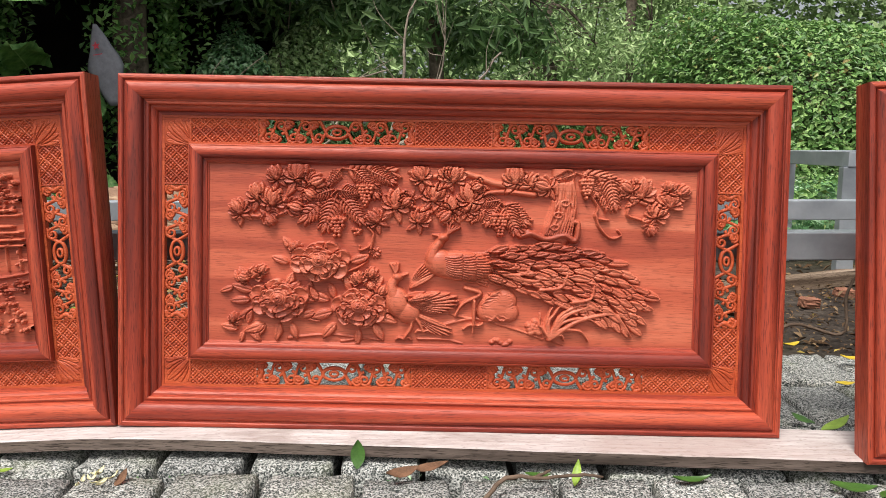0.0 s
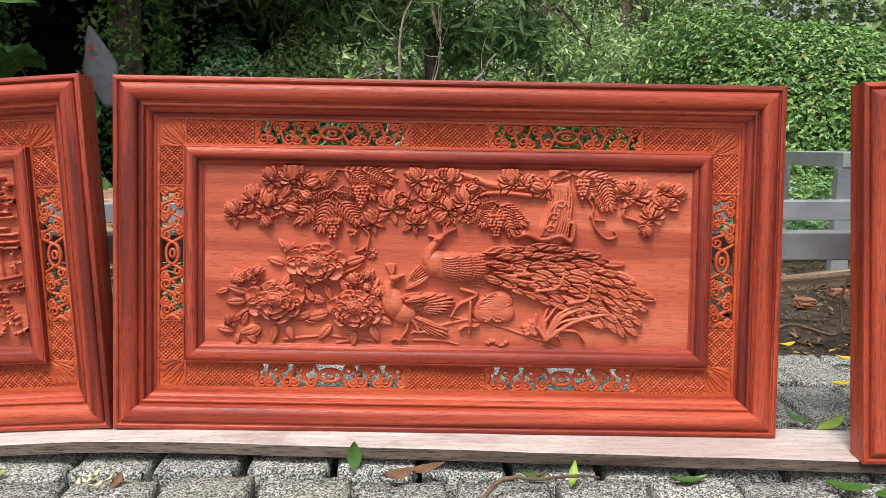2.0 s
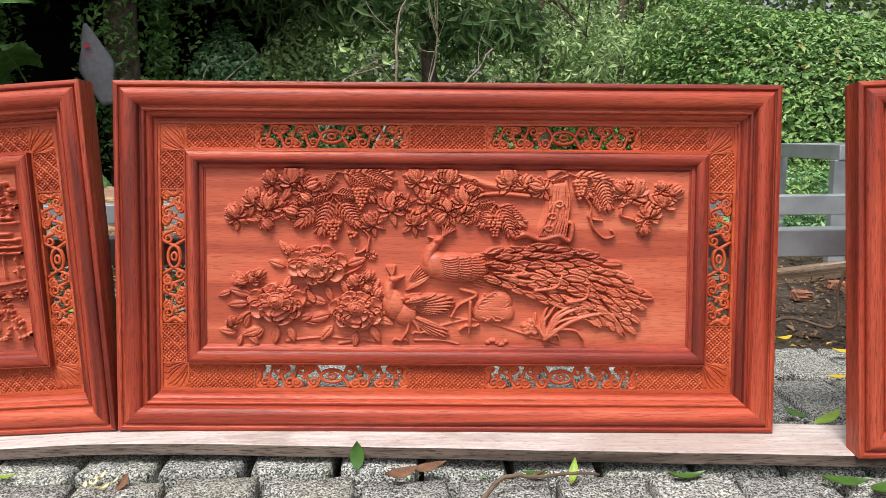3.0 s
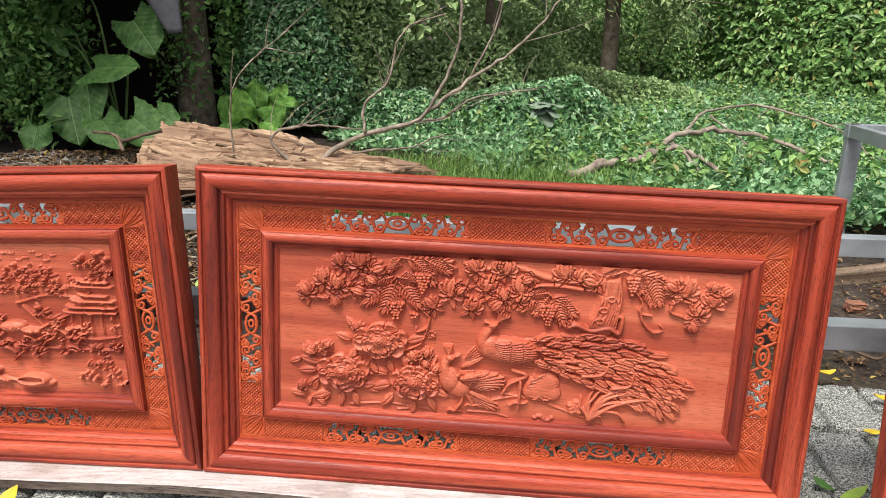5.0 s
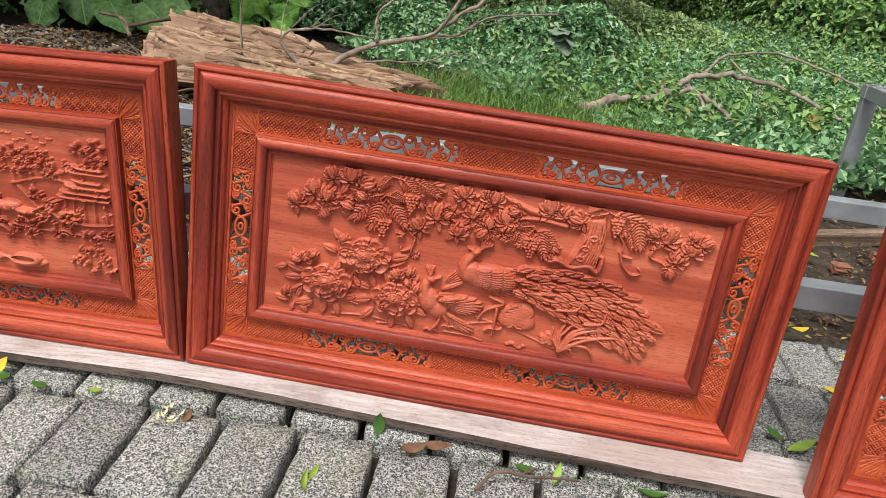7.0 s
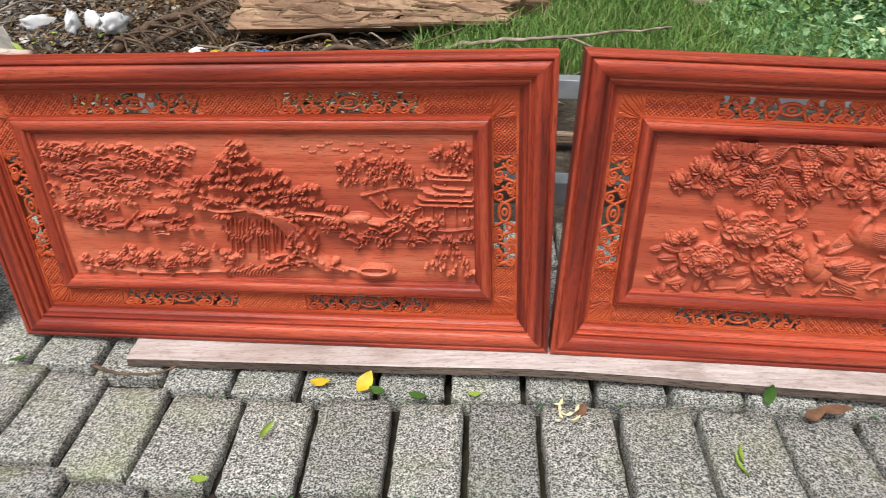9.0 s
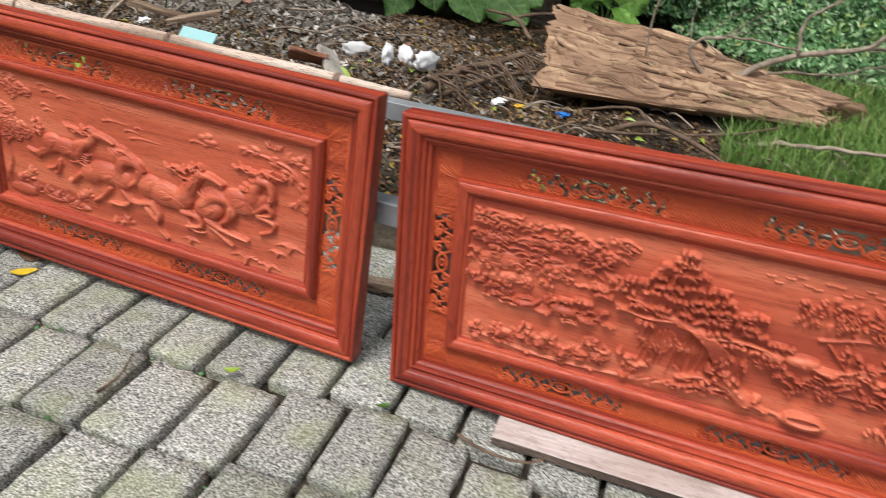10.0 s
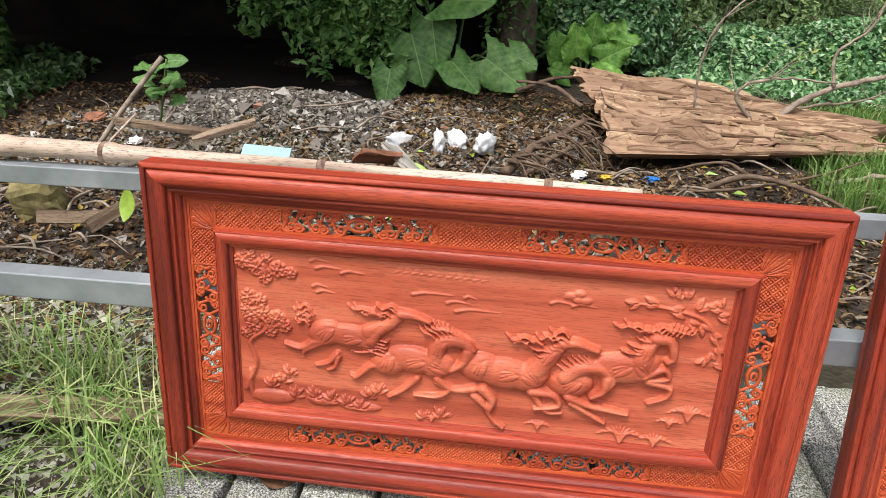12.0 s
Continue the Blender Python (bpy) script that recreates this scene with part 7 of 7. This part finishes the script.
def sticks_mesh(n, seed, area):
    rnd = random.Random(seed)
    data = []
    for k in range(n):
        x, y = rnd.uniform(area[0], area[1]), rnd.uniform(area[2], area[3])
        a, L = rnd.uniform(0, 6.28), rnd.uniform(0.08, 0.4)
        z = float(ground_z(x, y)) + 0.012
        data.append(tube_data(bent([(x, y, z), (x + L * 0.5 * math.cos(a), y + L * 0.5 * math.sin(a), z + rnd.uniform(0, 0.05)), (x + L * math.cos(a + 0.2), y + L * math.sin(a + 0.2), z + rnd.uniform(0, 0.03))], 3), rnd.uniform(0.002, 0.007), 5))
    return mesh_of("small_sticks", *joined(data), TWIG)


thing("small_sticks", "dry sticks strewn through the litter", "sticks", kind="stuff", mesh=sticks_mesh(220, 521, (-4.4, 0.2, 1.1, 3.0)))


def crumpled(name, r, seed, mat, flat=0.6, sharp=0.5):
    bm = bmesh.new()
    bmesh.ops.create_icosphere(bm, subdivisions=3, radius=r)
    for v in bm.verts:
        d = v.co.normalized()
        k = 0.75 + sharp * noise.noise(d * 2.3 + Vector((seed, 0, 0))) + 0.6 * sharp * abs(noise.noise(d * 6 + Vector((0, seed, 0))))
        v.co = Vector((v.co.x * k, v.co.y * k, v.co.z * k * flat))
    return bm_mesh(name, bm, mat, flat > 0.9)


for x, y, w, h, sd in ((-2.54, 2.55, 0.20, 0.09, 1), (-2.33, 2.50, 0.14, 0.13, 2), (-2.24, 2.54, 0.13, 0.11, 3), (-2.09, 2.47, 0.12, 0.16, 7)):
    thing("plastic_scrap", "torn white plastic scrap standing in the earth", "rubbish", "white scraps", mesh=crumpled("plastic_scrap", 0.62 * h, sd, WHITE_FILM, 1.0, 0.45), at=pose(x, y, float(ground_z(x, y)) + 0.36 * h, 14 * sd - 30, 30 - 17 * sd, 50 * sd) @ Matrix.Diagonal((0.9 * w / h, 0.45, 0.95, 1)))
thing("blue_board", "small pale blue board leaning on the rubble", "board", mesh=bevel_box("blue_board", -0.105, 0.105, -0.004, 0.004, -0.06, 0.06, PALE_BLUE, 0.001), at=pose(-2.94, 1.62, 0.235, -42, 0, -8))
thing("broken_tile", "broken flat orange tile on the rubble", "tile", mesh=bevel_box("broken_tile", -0.10, 0.09, -0.08, 0.08, -0.01, 0.01, BRICK, 0.003, 0.006, 2, 3), at=pose(-2.55, 2.0, 0.15, -30, 10, 25))
thing("concrete_piece", "broken flat piece of pale concrete", "rubble", "concrete pieces", mesh=bevel_box("concrete_piece", -0.16, 0.15, -0.05, 0.05, -0.012, 0.012, CONCRETE, 0.004, 0.008, 2, 4), at=pose(-2.42, 2.0, 0.13, -25, 15, -50))
thing("concrete_piece", "broken flat piece of pale concrete", "rubble", "concrete pieces", mesh=bevel_box("concrete_piece", -0.14, 0.15, -0.07, 0.06, -0.012, 0.012, CONCRETE, 0.004, 0.008, 2, 5), at=pose(-2.72, 1.75, 0.11, -20, -8, 10))
thing("mossy_stone", "squared mossy stone lying in the litter", "stone", mesh=bevel_box("mossy_stone", -0.09, 0.09, -0.07, 0.07, -0.08, 0.09, plain("mossy_stone", (0.22, 0.19, 0.09), 0.95, 0.1, 0.45, 14, 0.8), 0.032, 0.005, 3, 6), at=pose(-3.86, 1.5, 0.06, 8, -12, 20))
for x, y, z, rx, ry, rz, L, w, sd, lb in ((-3.62, 1.36, 0.05, 62, 8, 30, 0.26, 0.05, 7, "short weathered grey board standing in the litter"), (-3.5, 1.42, 0.05, 60, -14, 60, 0.22, 0.05, 8, "short weathered grey board standing in the litter"),
                                          (-3.62, 2.15, 0.2, 4, 3, -4, 0.5, 0.05, 9, "old brown board lying on the rubble"), (-3.3, 2.1, 0.21, 6, -14, 22, 0.3, 0.05, 10, "old brown board lying on the rubble"),
                                          (2.2, 1.66, 0.03, 0, -1, 20, 1.1, 0.05, 11, "rough pale board edging the mud"), (-2.98, 0.27, 0.02, 6, 0, 5, 0.75, 0.07, 12, "grey half-buried board in the grass"),
                                          (-1.5, 0.45, 0.0, 0, 0, 8, 0.3, 0.04, 13, "old brown board lying behind the panels"), (0.0, 1.3, 0.03, 0, 2, 4, 0.5, 0.05, 14, "old brown board lying behind the rail")):
    thing("old_board", lb, "board", "old boards", mesh=bevel_box("old_board", -L / 2, L / 2, -w / 2 if sd != 11 else -0.025, w / 2 if sd != 11 else 0.025, -0.012 if sd != 11 else -0.05, 0.012, OLD_BOARD, 0.002, 0.003, 3, sd), at=pose(x, y, z, rx, ry, rz))
for x, y, rz, sd in ((2.02, 1.33, 12, 21), (2.25, 1.5, -8, 22), (1.78, 1.28, 40, 23)):
    thing("broken_brick", "broken orange brick in the mud", "brick", "broken bricks", mesh=bevel_box("broken_brick", -0.035, 0.035, -0.022, 0.022, -0.025, 0.010, BRICK, 0.005, 0.004, 2, sd), at=pose(x, y, 0.0, 4, 3, rz))
for x, y, mat, lb, sd in ((-1.5, 2.28, YELLOW_FILM, "crumpled yellow wrapper in the litter", 31), (-1.28, 2.3, BLUE_FILM, "scrap of blue plastic in the litter", 32), (-4.15, 1.9, WHITE_FILM, "dirty pale cloth scrap in the litter", 33), (-1.62, 2.32, WHITE_FILM, "white lid lying in the litter", 34),
                          (-4.35, 2.75, BRICK, "torn orange sacking in the rubble", 35), (-3.98, 2.5, WHITE_FILM, "pink and white wrapper on the rubble", 36)):
    thing("scrap", lb, "rubbish", mesh=crumpled("scrap", 0.07 if sd in (33, 35) else 0.045, sd, mat, 0.35), at=pose(x, y, float(ground_z(x, y)) + 0.02, 10, 5, sd * 40))
stick = thing("stake", "pale weathered stake leaning out of the rubble", "stake", mesh=mesh_of("stake", *tube_data(bent([(-4.05, 2.2, 0.02), (-3.9, 2.3, 0.24), (-3.72, 2.42, 0.48)], 3), 0.013, 8), TWIG))
thing("cane", "thin pale cane leaning on the rubble", "stake", mesh=mesh_of("cane", *tube_data([(-3.95, 2.05, 0.05), (-3.75, 2.15, 0.26)], 0.006, 6), BAMBOO))
sap = thing("sapling", "small sapling with round green leaves on the rubble", "plant")
part("stem", mesh_of("stem", *tube_data(bent([(-3.85, 2.55, 0.1), (-3.8, 2.55, 0.3), (-3.75, 2.52, 0.45)], 3), 0.006, 6), STALK), sap)
for k in range(9):
    a = k * 2.4
    p = (-3.80 + 0.05 * math.cos(a), 2.53 + 0.04 * math.sin(a), 0.24 + 0.025 * k)
    part("leaf", EARS[k % 4], sap, "", leaf_turn(p, 0.085 + 0.01 * (k % 3), (math.cos(a), 0.6 * math.sin(a) - 0.2, 0.1), (0, -0.6, 0.8)))

# ---- wooden trestle at the end of the frame ----
tr = thing("wooden_trestle", "old brown wooden trestle with crossed boards", "trestle")
for a, b, w, h in (((-5.6, 1.45, 0.72), (-4.72, 1.30, 0.66), 0.12, 0.05), ((-5.1, 1.40, 0.62), (-4.78, 1.2, -0.05), 0.06, 0.04), ((-5.45, 1.50, 0.62), (-5.6, 1.3, -0.05), 0.06, 0.04), ((-4.95, 1.33, 0.64), (-4.42, 1.25, 0.42), 0.07, 0.03),
                   ((-5.2, 1.42, 0.64), (-4.95, 1.75, -0.05), 0.05, 0.04), ((-4.9, 1.3, 0.38), (-4.6, 1.26, 0.5), 0.05, 0.025), ((-5.5, 1.3, 0.3), (-4.85, 1.26, 0.36), 0.06, 0.025)):
    d = Vector(b) - Vector(a)
    part("board", bevel_box("board", 0, d.length, -w / 2, w / 2, -h / 2, h / 2, TRESTLE_WOOD, 0.003), tr, "", Matrix.Translation(a) @ d.to_track_quat("X", "Z").to_matrix().to_4x4())

# ---- sack hung on the trunk ----


def sack_mesh():
    vs, fs = [], []
    nu, nv = 18, 16
    for i in range(nu):
        t = i / (nu - 1)
        w = 0.012 + 0.115 * math.sin(min(1.0, t * 1.5) * math.pi / 2) * (1 - 0.62 * max(0, t - 0.55) / 0.45)
        for j in range(nv):
            a = 2 * math.pi * j / nv
            fold = 1 + 0.16 * math.sin(3 * a + 5 * t) + 0.09 * math.sin(7 * a - 9 * t)
            vs.append((w * fold * math.cos(a) + 0.05 * t * t, 0.35 * w * fold * math.sin(a), -0.62 * t))
    for i in range(nu - 1):
        for j in range(nv):
            k = (j + 1) % nv
            fs.append((i * nv + j, i * nv + k, (i + 1) * nv + k, (i + 1) * nv + j))
    fs.append(tuple(range((nu - 1) * nv, nu * nv)))
    return mesh_of("body", vs, fs, SACK)


sk = thing("woven_sack", "limp grey woven sack with a red print hung by one corner", "sack", at=pose(-2.0, 4.28, 1.50, 0, -9, 0))
part("body", sack_mesh(), sk)
star = [(0.034 * (1 if k % 2 == 0 else 0.42) * math.cos(k * math.pi / 5 + 0.3), 0, 0.034 * (1 if k % 2 == 0 else 0.42) * math.sin(k * math.pi / 5 + 0.3)) for k in range(10)]
part("red_print", mesh_of("red_print", star + [(x, 0.002, z) for x, y, z in star], [tuple(range(10)), tuple(range(10, 20))[::-1]] + [(k, (k + 1) % 10, 10 + (k + 1) % 10, 10 + k) for k in range(10)], RED_MARK, False), sk, "red printed mark", pose(0.0, -0.055, -0.17))
part("print_bar", bevel_box("print_bar", -0.035, 0.035, -0.001, 0.001, -0.003, 0.003, RED_MARK, 0.0), sk, "faded line of print", pose(0.0, -0.056, -0.235))

# ---- fallen leaves on the paving ----


def leaf_mesh(L, W, mat, curl, seed):
    rnd = random.Random(seed)
    nu, nv = 9, 5
    vs, fs = [], []
    for i in range(nu):
        t = i / (nu - 1)
        w = W * 0.5 * math.sin(math.pi * min(0.985, max(0.02, t)) ** 0.9) ** 0.85
        for j in range(nv):
            v = 2 * j / (nv - 1) - 1
            vs.append((L * (t - 0.5), w * v, curl * L * (2 * t - 1) ** 2 + 0.35 * curl * L * v * v + rnd.uniform(-0.0006, 0.0006)))
    for i in range(nu - 1):
        for j in range(nv - 1):
            a = i * nv + j
            fs.append((a, a + 1, a + nv + 1, a + nv))
    n = len(vs)
    vs += [(x, y, z - 0.0008) for x, y, z in vs]
    fs += [tuple(i + n for i in reversed(f)) for f in fs]
    return mesh_of("fallen_leaf", vs, fs, mat)


def drop_leaf(x, y, z, L, W, mat, head, label, pitch=0, roll=0, curl=0.08, seed=0):
    thing("fallen_leaf", label, "leaf", "fallen leaves", mesh=leaf_mesh(L, W, mat, curl, seed), at=pose(x, y, z, roll, pitch, head))


GR, YE, LI, BR = "fresh green fallen leaf on the paving", "yellow fallen leaf on the paving", "lime green narrow leaf in a paving joint", "curled brown dead leaf on the paving"
for k, (x, y, z, L, W, mat, head, lb, pitch, roll) in enumerate((
        (0.468, -0.075, 0.036, 0.052, 0.027, GREEN_LEAF, 85, "green leaf standing upright before the plank", -78, 0),
        (-0.517, -0.060, 0.006, 0.045, 0.026, YELLOW_LEAF, 5, YE, 0, 0), (-0.415, -0.060, 0.012, 0.055, 0.036, YELLOW_LEAF, 60, YE, -25, 10), (-0.385, -0.082, 0.008, 0.04, 0.022, GREEN_LEAF, -20, GR, 0, 5),
        (-0.294, -0.092, 0.008, 0.045, 0.02, GREEN_LEAF, -12, GR, 0, 0), (-0.70, -0.335, 0.002, 0.038, 0.018, LIME_LEAF, -5, LI, 0, 0), (-0.604, -0.205, 0.004, 0.055, 0.012, LIME_LEAF, 70, LI, 0, 40),
        (0.353, -0.255, 0.012, 0.06, 0.014, LIME_LEAF, 100, LI, 0, 30), (1.452, 0.125, 0.004, 0.085, 0.028, LIME_LEAF, 25, "pale lime leaf lying behind the plank", -12, 0), (1.40, 0.16, 0.002, 0.05, 0.028, GREEN_LEAF, -50, GR, 10, 0),
        (1.66, 0.74, 0.0, 0.06, 0.028, YELLOW_LEAF, 15, "yellow leaf on the mud", 0, 0), (1.75, 0.58, 0.006, 0.06, 0.03, YELLOW_LEAF, -15, "yellow leaf on the mud", 0, 0), (1.64, 0.42, -0.008, 0.05, 0.025, YELLOW_LEAF, 0, YE, 0, 0),
        (0.79, -0.115, 0.012, 0.045, 0.02, GREEN_LEAF, -8, GR, 0, 0), (0.857, -0.125, 0.02, 0.05, 0.016, LIME_LEAF, 70, LI, -40, 0), (1.06, -0.125, 0.006, 0.07, 0.02, GREEN_LEAF, 5, GR, 0, 0), (0.365, -0.225, 0.012, 0.05, 0.012, LIME_LEAF, 80, LI, 0, 30),
        (1.33, -0.15, 0.004, 0.075, 0.034, GREEN_LEAF, -12, GR, 0, 0), (1.38, -0.175, 0.002, 0.06, 0.03, GREEN_LEAF, 30, GR, 0, 0), (0.55, -0.115, 0.018, 0.06, 0.025, BROWN_LEAF, 25, BR, 0, 20), (0.60, -0.10, 0.022, 0.07, 0.025, BROWN_LEAF, -10, BR, -15, 10),
        (0.06, -0.125, 0.016, 0.035, 0.02, BROWN_LEAF, 60, BR, -40, 0), (-0.17, -0.085, 0.012, 0.03, 0.015, LIME_LEAF, 10, LI, 0, 0), (-1.25, 0.0, -0.012, 0.04, 0.014, GREEN_LEAF, 40, GR, 0, 0),
        (-2.37, 0.05, 0.0, 0.07, 0.035, YELLOW_LEAF, 40, YE, 0, 0), (-2.46, -0.02, 0.0, 0.08, 0.022, LIME_LEAF, -25, LI, 0, 0), (-1.62, -0.06, 0.004, 0.05, 0.02, LIME_LEAF, 0, LI, -20, 0), (-2.42, 0.12, 0.0, 0.09, 0.05, BROWN_LEAF, 10, BR, 20, 0),
        (-2.38, 2.0, 0.08, 0.13, 0.11, LIME_LEAF, 5, "large yellow-green leaf on the litter", 0, 48), (-3.42, 1.40, 0.10, 0.14, 0.07, LIME_LEAF, 80, "large yellow-green leaf standing in the litter", -70, 0), (1.9, 1.38, 0.02, 0.10, 0.04, LIME_LEAF, -50, "green curled leaf on the mud", 10, 0))):
    drop_leaf(x, y, z, L, W, mat, head, lb, pitch, roll, 0.06 + 0.02 * (k % 4), 600 + k)

# cream blossom fallen on the paving
bl = thing("fallen_blossom", "cream-coloured fallen blossom with thin petals on the paving", "flower")
for k in range(11):
    me = leaf_mesh(0.022, 0.007, BLOSSOM, 0.15, 700 + k)
    part("petal", me, bl, "", pose(0.022 + 0.022 * math.cos(k * 2.1) * (0.5 + 0.08 * k), -0.14 + 0.03 * math.sin(k * 1.7), 0.018 + 0.004 * (k % 4), 20, -30 + 12 * (k % 5), k * 67))

# leaves of a near bough that hangs into view
bough = thing("hanging_twig", "hanging twig with a few long green leaves", "branch")
part("stem", mesh_of("stem", *tube_data(bent([(-1.95, 4.7, 2.9), (-1.9, 3.6, 2.6), (-1.65, 2.4, 1.9), (-1.45, 2.0, 1.5), (-1.28, 2.0, 1.3)], 6), 0.007, 5), TWIG), bough)
part("foliage", leaf_cloud("foliage", np.array([(-1.30, 2.0, 1.26), (-1.25, 2.0, 1.24), (-1.36, 2.0, 1.28), (-1.2, 2.0, 1.30), (-1.42, 2.02, 1.38), (-1.5, 2.05, 1.45)]), np.tile((0.1, -0.9, 0.4), (6, 1)), 0.13, 0.32, VINE, 711, 0.25), bough)


def weeds_mesh(n, seed):
    """Small weeds and moss tufts in the joints of the paving."""
    rng = np.random.default_rng(seed)
    P = np.stack([rng.uniform(-2.5, 1.5, n), rng.choice([-0.092, -0.354, 0.17, -0.615], n) + rng.normal(0, 0.012, n), np.full(n, -0.012)], 1)
    P[:, 2] += paving_rise(P[:, 0])
    return leaf_cloud("joint_weeds", P, np.tile((0, 0, 1.0), (n, 1)), 0.014, 0.6, MEADOW, seed + 1, 0.8)


thing("joint_weeds", "tiny green weeds growing in the paving joints", "weeds", kind="stuff", mesh=weeds_mesh(420, 721))

# ---- paving blocks, each its own piece ----


def paver_mesh(seed, w, d, mat=STONE):
    """A worn stone block with rounded, uneven edges; top at z 0."""
    rnd = random.Random(seed)
    n = 13
    vs, fs = [], []
    for j in range(n):
        for i in range(n):
            u, v = i / (n - 1), j / (n - 1)
            e = min(u, 1 - u, v, 1 - v)
            x, y = (u - 0.5) * w, (v - 0.5) * d
            inner = 0 < i < n - 1 and 0 < j < n - 1
            if i in (1, n - 2):
                x = math.copysign(w / 2 - 0.007, x)
            if j in (1, n - 2):
                y = math.copysign(d / 2 - 0.007, y)
            z = rnd.uniform(-0.0024, 0.0012) + 0.003 * noise.noise(Vector((x * 22, y * 22, seed))) if inner else -0.009 + rnd.uniform(-0.003, 0.002)
            if not inner:
                k = 0.006 if (i in (0, n - 1)) and (j in (0, n - 1)) else 0.0
                x -= math.copysign(k + rnd.uniform(0, 0.004), x) if i in (0, n - 1) else 0
                y -= math.copysign(k + rnd.uniform(0, 0.004), y) if j in (0, n - 1) else 0
            vs.append((x, y, z))
    fs += [(j * n + i, j * n + i + 1, (j + 1) * n + i + 1, (j + 1) * n + i) for j in range(n - 1) for i in range(n - 1)]
    ring = [i for i in range(n)] + [j * n + n - 1 for j in range(1, n)] + [(n - 1) * n + i for i in range(n - 2, -1, -1)] + [j * n for j in range(n - 2, 0, -1)]
    m = len(vs)
    vs += [(vs[i][0] * 0.97, vs[i][1] * 0.97, -0.07) for i in ring]
    fs += [(ring[k], m + k, m + (k + 1) % len(ring), ring[(k + 1) % len(ring)]) for k in range(len(ring))]
    return mesh_of("paver", vs, fs, mat, True)


def build_paving():
    root = thing("pavement", "old paving of rough grey speckled stone blocks with mossy joints", "pavement", kind="structure")
    rnd = random.Random(14)
    kinds = [paver_mesh(100 + k, 0.150, 0.252) for k in range(8)]
    mossy = [paver_mesh(120 + k, 0.150, 0.252, MOSSY_STONE) for k in range(5)]
    placed_n = 0
    for row in range(-5, 4):
        y = -0.222 + 0.262 * row
        x = -3.05 + rnd.uniform(0, 0.1)
        while x < (2.6 if row >= -1 else 1.6):
            wd = rnd.uniform(0.148, 0.172)
            cx = x + wd / 2
            x += wd + 0.0055
            lift = 0.09 * math.exp(-((cx + 1.25) / 0.33) ** 2) * (1 if row < 2 else 0)
            cy = y + lift + rnd.uniform(-0.006, 0.006)
            edge = -2.56 - 0.25 * float(smooth(-0.2, 0.4, cy)) + 0.16 * (1 - float(smooth(-0.6, -0.1, cy)))
            if cx < edge or placed_n >= 298:
                continue
            ob = part("paver", rnd.choice(mossy if rnd.random() < float(1 - smooth(-1.5, -0.5, cx)) else kinds), root, "", pose(cx, cy, float(paving_rise(cx)) + rnd.uniform(-0.006, 0.005), rnd.uniform(-1.2, 1.2), rnd.uniform(-1.2, 1.2), rnd.uniform(-1.6, 1.6)) @ Matrix.Diagonal((wd / 0.156, 1, 1, 1)))
            placed_n += 1


build_paving()
